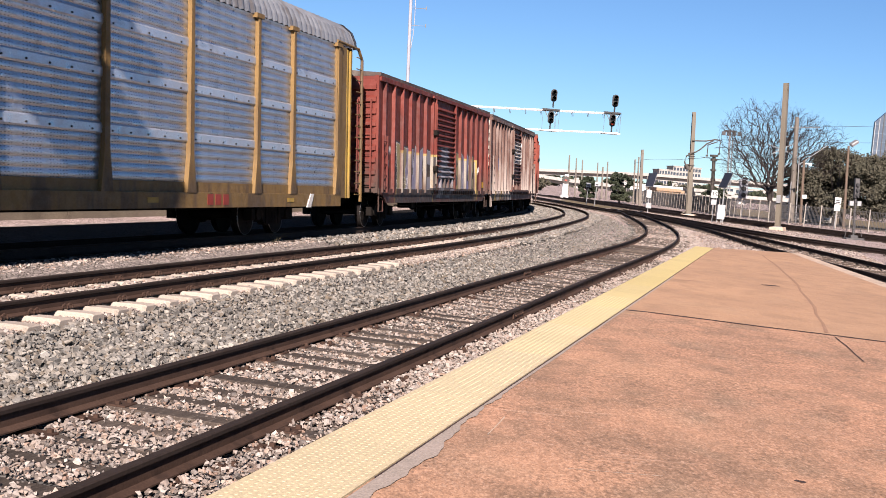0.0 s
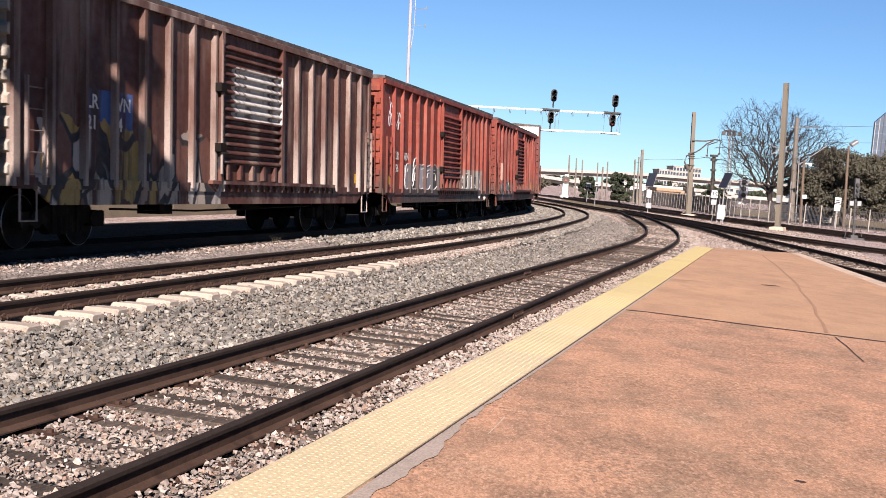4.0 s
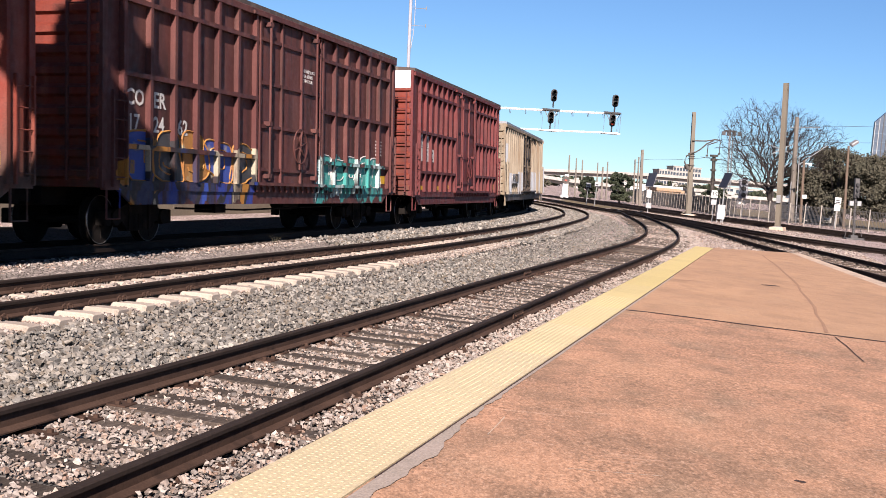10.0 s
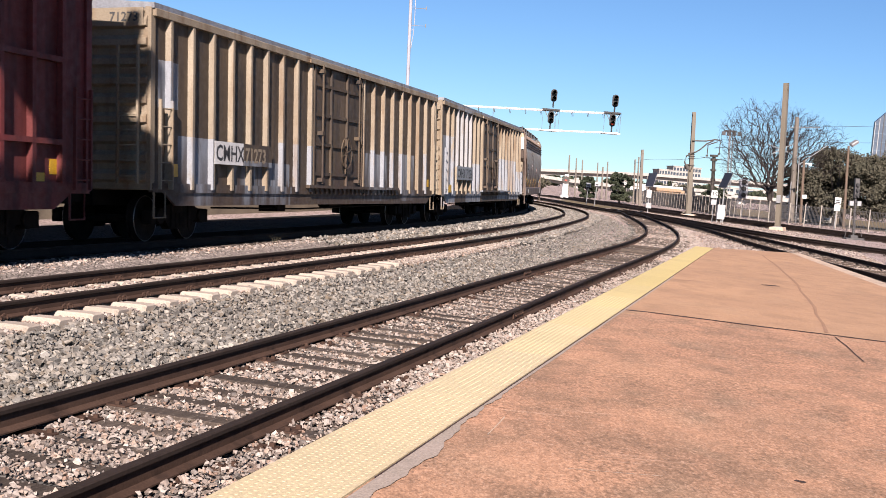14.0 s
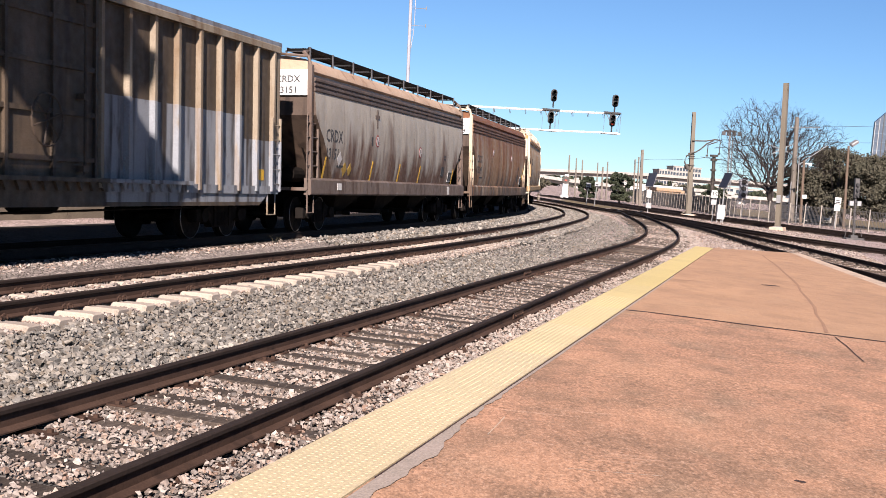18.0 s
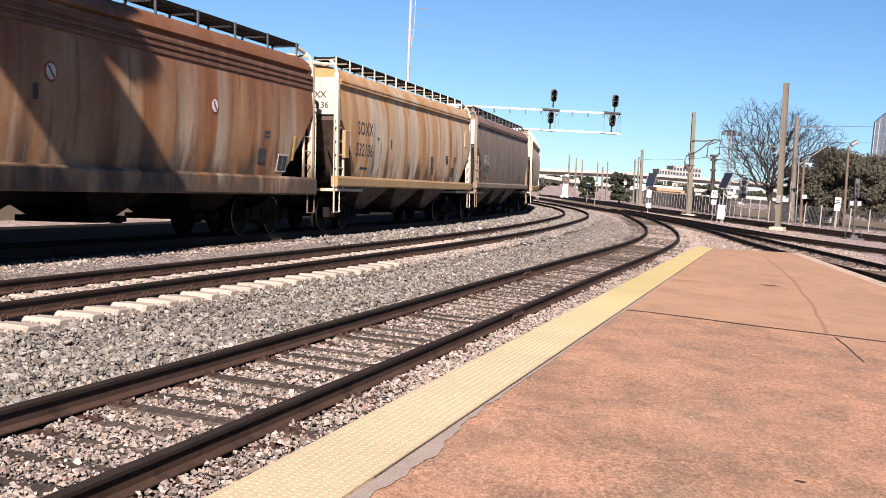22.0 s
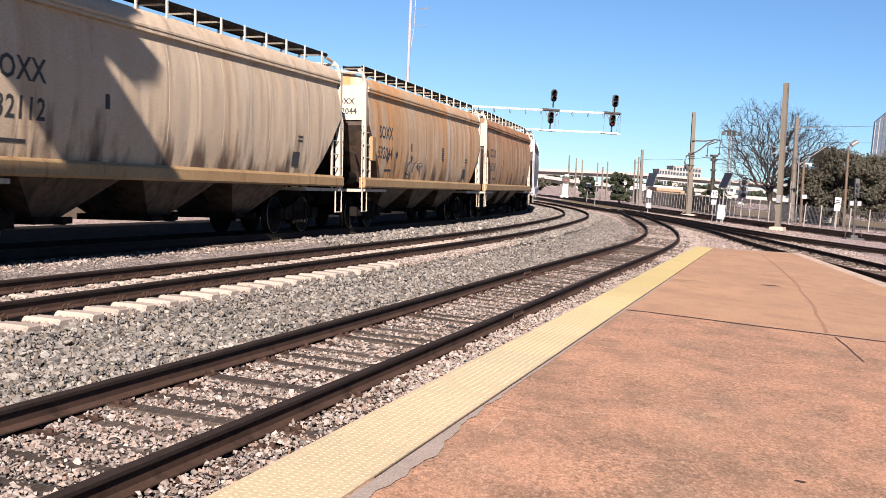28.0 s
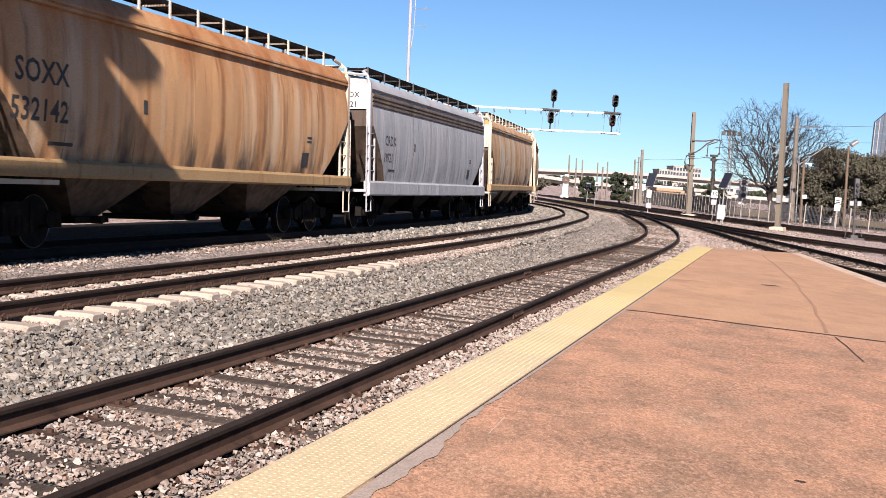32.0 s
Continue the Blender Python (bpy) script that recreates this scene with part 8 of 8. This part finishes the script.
for x in range(-20, 180, 18):
    part("pier", Geo().box(x - 0.8, x + 0.8, 419, 421, GZ, 2.2), M_bridge, lo)


def building(name, label, x0, x1, y, d, h, wall_, nx, nz, wm, inset=0.25, group=""):
    """A block with a grid of real window recesses on its near side."""
    b = thing(name, label, "building", pose((x0 + x1) / 2, y, GZ), group)
    w = (x1 - x0) / 2
    part("wall", Geo().box(-w, w, 0, d, 0, h), wall_, b)
    part("roof", Geo().box(-w - 0.3, w + 0.3, -0.3, d + 0.3, h, h + 0.5), wall_, b)
    cw, ch = 2 * w / nx, h / nz
    wmesh = Geo().box(-cw * 0.36, cw * 0.36, -0.06, 0.1, -ch * 0.3, ch * 0.3).mesh("window", wm)
    fmesh = Geo().box(-cw * 0.4, cw * 0.4, -0.3, 0.0, -ch * 0.36, -ch * 0.31).mesh("sill", wall_)
    for i in range(nx):
        for j in range(nz):
            m = part("window", wmesh, None, b)
            m.matrix_basis = pose(-w + cw * (i + 0.5), 0, ch * (j + 0.5))
            part("sill", fmesh, None, m)
    return b


building("apartment_building", "white apartment block behind the overpass", 142.5, 152, 800, 25, 17, M_bridge, 5, 5, M_glass)
building("apartment_building", "white parking block with dark open floors", 152, 171, 800, 25, 20, M_bridge, 9, 6, M_glass)
tower = thing("office_tower", "tall dark glass office tower with a slanting crown", "building", pose(142.9, 400, GZ))
part("wall", Geo().prism([(0, 0), (28, 0), (28, 52), (20, 52), (0, 32.2)], "y", 0.0, 1.5), M_towerglass, tower)
for k in range(8):
    part("mullion", Geo().box(k * 1.4 - 0.12, k * 1.4 + 0.12, -0.2, 0.0, 0, 32 + k * 1.386), M_steel if k < 2 else M_fence, tower)
for k in range(11):
    part("floor_band", Geo().box(0.0, 12.0, -0.12, 0.0, 2.0 + k * 2.9, 2.35 + k * 2.9), M_skyglass, tower)
building("warehouse", "low tan stucco building beyond the fence", 33.6, 37.0, 188, 8, 2.3, M_house, 2, 1, M_glass)
building("warehouse", "low tan shed with a flat roof", 38.0, 41.2, 190, 8, 2.1, M_house, 2, 1, M_glass)
building("warehouse", "long low white building under the overpass", 33, 49, 224, 10, 2.8, M_white, 8, 1, M_glass)
building("warehouse", "low white building among the trees", 45, 50, 152, 8, 1.7, M_bridge, 3, 1, M_glass)
building("warehouse", "long pale low block behind the overpass", 172, 270, 820, 25, 9, M_bridge, 14, 2, M_glass)
building("warehouse", "low pale building behind the bare tree", 37.5, 43, 178, 8, 2.6, M_bridge, 3, 1, M_glass)

# low concrete wall and paved strip behind the train
g = Geo()
g.loft([[FAR.put(s, -5.5) + Vector((0, 0, -0.2)), FAR.put(s, -2.6) + Vector((0, 0, -0.2))] for s in np.arange(-40, 121, 2.0)], closed=False)
tagged(part("path", g, M_gravel, None), "pale gravel strip between the train and the low wall", "path", kind="structure")
# dark strip painted where the train's shadow lies, short of the sunlit gravel
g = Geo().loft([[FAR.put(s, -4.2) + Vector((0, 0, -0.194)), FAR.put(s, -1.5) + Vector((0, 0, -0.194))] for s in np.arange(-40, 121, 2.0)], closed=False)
tagged(part("oily_verge", g, M_beddark, None), "stone along the back of the far track, coloured dark for the train's shadow", "ballast", kind="structure")
wl = thing("retaining_wall", "low beige concrete wall behind the train", "wall", kind="structure")
for i in range(26):
    a, b = FAR.put(-30 + i * 6, -5.65), FAR.put(-24.02 + i * 6, -5.65)
    d = (b - a).normalized()
    n_ = Vector((d.y, -d.x, 0)) * 0.15
    g = Geo().add([(*(a + n_).xy, GZ), (*(b + n_).xy, GZ), (*(b - n_).xy, GZ), (*(a - n_).xy, GZ), (*(a + n_).xy, 1.15), (*(b + n_).xy, 1.15), (*(b - n_).xy, 1.15), (*(a - n_).xy, 1.15)],
                  [(3, 2, 1, 0), (4, 5, 6, 7), (0, 1, 5, 4), (1, 2, 6, 5), (2, 3, 7, 6), (3, 0, 4, 7)])
    part("wall_panel", g, M_wall, wl)

# ---- made-up footbridge frame, unseen above and beside the camera, to shade the train ----
shade_frame = thing("footbridge", "unseen frame of flat steel bars, added to shade the train", "footbridge")
BACK = 14.0


def up_sun(s, z):
    """A point of the added frame whose shadow falls at s, z on the passing cars' side."""
    return FAR.put(s, 1.55, z, TILT_FAR) - SUN_WAY * BACK


def shade_bar(name, a, b, wide, thick=0.25, wide_b=None):
    """A flat steel shading bar between two points, its width running from wide to wide_b."""
    p, q = up_sun(*a), up_sun(*b)
    d = (q - p).normalized()
    n_ = Vector((math.cos(0.26), -math.sin(0.26), 0))
    u = d.cross(n_).normalized()
    n_ = u.cross(d)
    vs = [c_ + u * (i * w_ / 2) + n_ * (j * thick / 2) for c_, w_ in ((p, wide), (q, wide_b or wide)) for i, j in ((-1, -1), (1, -1), (1, 1), (-1, 1))]
    part(name, Geo().add(vs, [(3, 2, 1, 0), (4, 5, 6, 7), (0, 1, 5, 4), (1, 2, 6, 5), (2, 3, 7, 6), (3, 0, 4, 7)]), M_steel, shade_frame)


shade_bar("brace", (18.35, 3.5), (22.3, 0.45), 1.86, wide_b=2.15)
shade_bar("brace", (15.3, 5.45), (18.6, 3.3), 0.95, wide_b=1.0)
shade_bar("brace", (16.9, 4.75), (19.2, 3.35), 0.22, wide_b=0.85)
shade_bar("brace", (17.4, 5.25), (21.45, 3.42), 0.85, wide_b=0.95)
shade_bar("gusset", (21.3, 3.5), (21.95, 3.42), 0.95, wide_b=0.45)
shade_bar("gusset", (19.3, 3.3), (20.15, 3.5), 0.35, wide_b=0.3)
shade_bar("top_chord", (8.0, 5.1), (20.9, 4.5), 0.75)
shade_bar("girder", (-10.0, 0.75), (22.7, 0.75), 0.95)
# added portal legs between the tracks carry it
for s_ in (-9.0, 1.5):
    p = up_sun(s_, -1.6)
    legs = [MID.put(p.y / math.cos(0.268), o) for o in (-2.0, 2.1)]
    for q in legs:
        part("column", Geo().box(q.x - 0.2, q.x + 0.2, q.y - 0.2, q.y + 0.2, GZ, p.z - 0.3), M_steel, shade_frame)
    d = (legs[1] - legs[0]).normalized() * 0.3
    u = Vector((-d.y, d.x, 0))
    ends_ = [legs[0] - d, legs[1] + d]
    vs = [Vector((c_.x, c_.y, 0)) + u * k + Vector((0, 0, z)) for z in (p.z - 0.3, p.z) for c_, k in ((ends_[0], -0.5), (ends_[1], -0.5), (ends_[1], 0.5), (ends_[0], 0.5))]
    part("cross_beam", Geo().add(vs, [(3, 2, 1, 0), (4, 5, 6, 7), (0, 1, 5, 4), (1, 2, 6, 5), (2, 3, 7, 6), (3, 0, 4, 7)]), M_steel, shade_frame)


# dry weeds along the far rail and beside the near track
M_weed = material("dry_weed", (0.085, 0.07, 0.042), (0.06, 0.05, 0.03), 3.0, 0.9, fine=30.0, bump=0)
for k, (base, h_, n_) in enumerate(((FAR.put(28.6, 1.2, -0.2), 0.34, 9), (FAR.put(34.0, 1.3, -0.2), 0.18, 6), (NEAR.put(24.0, -2.0, -0.2), 0.12, 6), (NEAR.put(12.5, 1.75, -0.2), 0.10, 6))):
    w_ = thing("weed", "small dry weed sprouting from the ballast", "plant", Matrix.Translation(base), "weeds in the ballast")
    r_ = random.Random(60 + k)
    for j in range(n_):
        a_, l_ = r_.uniform(0, 6.28), r_.uniform(0.3, 0.9)
        tip = Vector((math.cos(a_) * l_ * h_, math.sin(a_) * l_ * h_, h_ * r_.uniform(0.6, 1.0)))
        part("stalk", Geo().tube([(0, 0, -0.03), tip * 0.5 + Vector((0, 0, h_ * 0.15)), tip], 0.006, 4, 0.002), M_weed, w_)

# ---- loose ballast: crushed stones in three lots ----


def stones(name, label, mat_, pts, sizes, seed):
    """Many angular stones in one mesh, each an island of its own."""
    r = np.random.RandomState(seed)
    base = np.array([(x, y, z) for z in (-1, 1) for y in (-1, 1) for x in (-1, 1)], float) * 0.60
    tri = np.array([(0, 2, 3), (0, 3, 1), (4, 5, 7), (4, 7, 6), (0, 1, 5), (0, 5, 4), (2, 6, 7), (2, 7, 3), (0, 4, 6), (0, 6, 2), (1, 3, 7), (1, 7, 5)])
    n = len(pts)
    forms = np.stack([(base * r.uniform(0.55, 1.15, (8, 1)) + r.uniform(-0.26, 0.26, (8, 3))) * r.uniform(0.62, 1.45, (1, 3)) for _ in range(60)])
    a = forms[r.randint(0, 60, n)]
    q = r.normal(size=(n, 4))
    q /= np.linalg.norm(q, axis=1)[:, None]
    w, x, y, z = q.T
    R = np.stack([1 - 2 * (y * y + z * z), 2 * (x * y - z * w), 2 * (x * z + y * w), 2 * (x * y + z * w), 1 - 2 * (x * x + z * z), 2 * (y * z - x * w), 2 * (x * z - y * w), 2 * (y * z + x * w), 1 - 2 * (x * x + y * y)], 1).reshape(n, 3, 3)
    v = np.einsum("nij,nkj->nki", R, a) * sizes[:, None, None]
    v[:, :, 2] *= 0.8
    v = (v + pts[:, None, :]).reshape(-1, 3)
    f = (tri[None] + (np.arange(n) * 8)[:, None, None]).reshape(-1, 3)
    me = bpy.data.meshes.new(name)
    me.vertices.add(len(v))
    me.vertices.foreach_set("co", v.astype(np.float32).ravel())
    me.loops.add(len(f) * 3)
    me.loops.foreach_set("vertex_index", f.astype(np.int32).ravel())
    me.polygons.add(len(f))
    me.polygons.foreach_set("loop_start", np.arange(0, len(f) * 3, 3, dtype=np.int32))
    me.polygons.foreach_set("use_smooth", np.zeros(len(f), dtype=bool))
    me.update()
    me.materials.append(mat_)
    return tagged(new(name, me), label, "gravel", kind="stuff")


def strewn(line, s0, s1, o0, o1, density, z, tilt, seed, zj=0.03, ties=None, cover=0.2):
    """Points over a strip along a line, denser near its start."""
    r = np.random.RandomState(seed)
    out = []
    for a in np.arange(s0, s1, 2.0):
        d = density(a)
        # loosely packed rows, so that stones lie side by side with gaps between
        gap = math.sqrt(1.0 / d)
        s, o = (q.ravel() for q in np.meshgrid(np.arange(a + gap / 2, a + 2.0, gap), np.arange(o0 + gap / 2, o1, gap)))
        n = len(s)
        s, o = s + r.uniform(-0.42, 0.42, n) * gap, o + r.uniform(-0.42, 0.42, n) * gap
        if ties:
            # few stones lie on the ties themselves
            fr = np.abs((s - ties[0]) / ties[1] - np.round((s - ties[0]) / ties[1])) * ties[1]
            k = (fr > 0.105) | (r.uniform(0, 1, n) < cover)
            s, o = s[k], o[k]
            n = len(s)
        x, y, th = (np.interp(s, line.s, k) for k in (line.x, line.y, line.th))
        out.append(np.stack([x + o * np.cos(th), y - o * np.sin(th), z(o) + o * math.sin(tilt) + r.uniform(-zj, zj, n)], 1))
    return np.concatenate(out)


def thin(s):
    return 60 if s < 5 else 900 if s < 13 else 480 if s < 22 else 260 if s < 32 else 115 if s < 48 else 50


rs_ = np.random.RandomState(9)
# between the near rails and along the platform: pale pinkish stone
pts = np.concatenate([strewn(NEAR, -14, 46, -0.70, 0.70, thin, lambda o: -0.212 + 0 * o, 0, 31, 0.022, (-6.0, 0.56), 0.16), strewn(NEAR, 46, 74, -0.70, 0.70, lambda s: 260, lambda o: -0.20 + 0 * o, 0, 30, 0.02, (-6.0, 0.56), 0.03), strewn(NEAR, -14, 12, 0.82, 1.78, thin, lambda o: -0.205 + 0 * o, 0, 32, 0.036), strewn(NEAR, -14, 70, -1.3, -0.82, thin, lambda o: -0.205 + 0 * o, 0, 33)])
stones("ballast_pale", "pale pinkish crushed stone between the wooden ties", M_stone_pink, pts, (0.0125 + 0.022 * rs_.uniform(0, 1, len(pts)) ** 2.4) * np.where(pts[:, 1] > 44, 2.0, 1.0), 51)


# cleaner stone in the narrow strip between the near rail and the platform
M_stone_clean = material("clean_pale_stone", (0.258, 0.206, 0.172), (0.215, 0.176, 0.15), 5.0, 0.95, fine=90.0, bump=0.3, palette=[(0.103, 0.086, 0.0757), (0.292, 0.237, 0.202), (0.172, 0.142, 0.12), (0.353, 0.288, 0.245), (0.241, 0.163, 0.12), (0.206, 0.181, 0.159), (0.318, 0.28, 0.249), (0.258, 0.215, 0.181), (0.404, 0.353, 0.31), (0.146, 0.125, 0.11)])
pts = strewn(NEAR, 12, 72, 0.82, 1.78, lambda s: max(thin(s), 150), lambda o: -0.200 + 0 * o, 0, 28, 0.036)
stones("ballast_edge", "pale clean crushed stone between the rail and the platform", M_stone_clean, pts, (0.016 + 0.024 * rs_.uniform(0, 1, len(pts)) ** 2.0) * np.where(pts[:, 1] > 36, 1.7, 1.0), 58)


# between near and middle track: grey stone, banked up to the concrete ties
def bank(o):
    """Height of the middle track's shoulder."""
    return Z_MID - 0.295 - 0.155 * np.clip((o - 1.5) / 1.25, 0, 1)


pts = np.concatenate([strewn(NEAR, -14, 70, -2.3, -1.2, thin, lambda o: -0.215 + 0.04 * np.clip(-o - 1.5, 0, 1), 0, 34, 0.058), strewn(MID, -14, 80, 1.28, 2.75, thin, bank, TILT_MID, 38, 0.06)])
stones("ballast_grey", "light grey crushed stone between the two near tracks", M_stone, pts, 0.018 + 0.029 * rs_.uniform(0, 1, len(pts)) ** 1.8, 52)
def sparse(s):
    return 0.45 * thin(s)


pts = np.concatenate([strewn(MID, -14, 85, -0.70, 0.70, sparse, lambda o: -0.212 + Z_MID + 0 * o, TILT_MID, 35, 0.02, (-4.05, 0.61), 0.75), strewn(MID, -14, 85, -2.95, -0.82, sparse, lambda o: -0.215 + Z_MID + 0 * o, TILT_MID, 36, 0.03), strewn(FAR, 6, 80, 0.95, 2.1, sparse, lambda o: -0.215 - 0.12 * np.clip((o - 1.7) / 0.4, 0, 1), TILT_FAR, 39, 0.025), strewn(MID, -14, 26, 0.85, 1.25, thin, lambda o: -0.25 + Z_MID + 0 * o, TILT_MID, 37, 0.02, (-4.05, 0.61)), strewn(MID, 26, 85, 0.82, 1.45, lambda s: 260 if s < 40 else 130, lambda o: -0.205 + Z_MID - 0.05 * np.clip(o - 1.15, 0, 1), TILT_MID, 29, 0.025, (-4.05, 0.61), 0.62)])
stones("ballast_warm", "warm white crushed stone round the concrete ties", M_stone_pink, pts, rs_.uniform(0.019, 0.038, len(pts)), 53)

# coarse stone lying about the yard beside the platform end
r_ = np.random.RandomState(77)
n_ = 21000
yy = 41 + 75 * r_.uniform(0, 1, n_) ** 1.3
xx = 10.5 + (yy - 41) * 0.02 + r_.uniform(0, 1, n_) * (6 + (yy - 41) * 0.22)
pts = np.stack([xx, yy, np.full(n_, -0.225)], 1)
stones("yard_gravel", "pale pinkish gravel strewn over the yard", M_stone_pink, pts, r_.uniform(0.02, 0.055, n_), 54)
pts = strewn(MID, 38, 112, -1.45, 1.5, lambda s: 75, lambda o: -0.2 + Z_MID + 0 * o, TILT_MID, 41, 0.02)
stones("ballast_ties", "tan-grey crushed stone heaped over the ties in the curve", M_stone, pts, r_.uniform(0.035, 0.07, len(pts)), 56)
pts = np.concatenate([strewn(MID, 84, 125, 0.8, 2.75, lambda s: 45, bank, TILT_MID, 39, 0.03), strewn(FAR, 30, 120, 1.05, 2.4, lambda s: 55, lambda o: -0.2 - 0.12 * np.clip(o - 1.6, 0, 1), TILT_FAR, 42, 0.03), strewn(MID, 84, 125, -2.9, -0.8, lambda s: 45, lambda o: -0.2 + Z_MID + 0 * o, TILT_MID, 40, 0.03)])
stones("ballast_far", "grey crushed stone along the far curve", M_stone, pts, r_.uniform(0.04, 0.08, len(pts)), 55)


# ---- what moves: the train rolls in along the far track at a steady speed, its wheels turning ----
SPEED, WHEEL_R = 8.751, 0.457


def motions():
    for car, L, inset, start in CARS:
        rows = []
        half = L / 2 - inset
        for i in range(65):
            t = i * 0.5
            s = start - SPEED * t
            a, b = FAR.put(s - half), FAR.put(s + half)
            x = (b - a).normalized()
            mid = (a + b) / 2
            y = Vector((0, 0, 1)).cross(x)
            m = Matrix((x, y, Vector((0, 0, 1)))).transposed().to_4x4()
            rows.append((t, Matrix.Translation(mid) @ m @ Matrix.Rotation(-TILT_FAR, 4, "X")))
        walk(car, rows)
        # wheels turn while the car rolls past; far round the bend and behind the platform they rest
        t0, t1 = max(0.0, (start - 85) / SPEED), min(32.0, (start + 5) / SPEED)
        if t1 <= t0:
            continue
        steps = int((t1 - t0) * 15) + 1
        times = [t0 + k / 15 for k in range(steps + 1) if t0 + k / 15 <= 32.0]
        for truck in car.children:
            if not truck.name.startswith("truck"):
                continue
            for w in truck.children:
                home = w.matrix_basis.copy()
                turn = [(t, home @ Matrix.Rotation(-SPEED * (t - t0) / WHEEL_R, 4, "Y")) for t in times]
                if times[0] > 0.05:
                    turn = [(0.0, home)] + turn
                if times[-1] < 31.95:
                    turn = turn + [(32.0, turn[-1][1])]
                walk(w, turn)


motions()
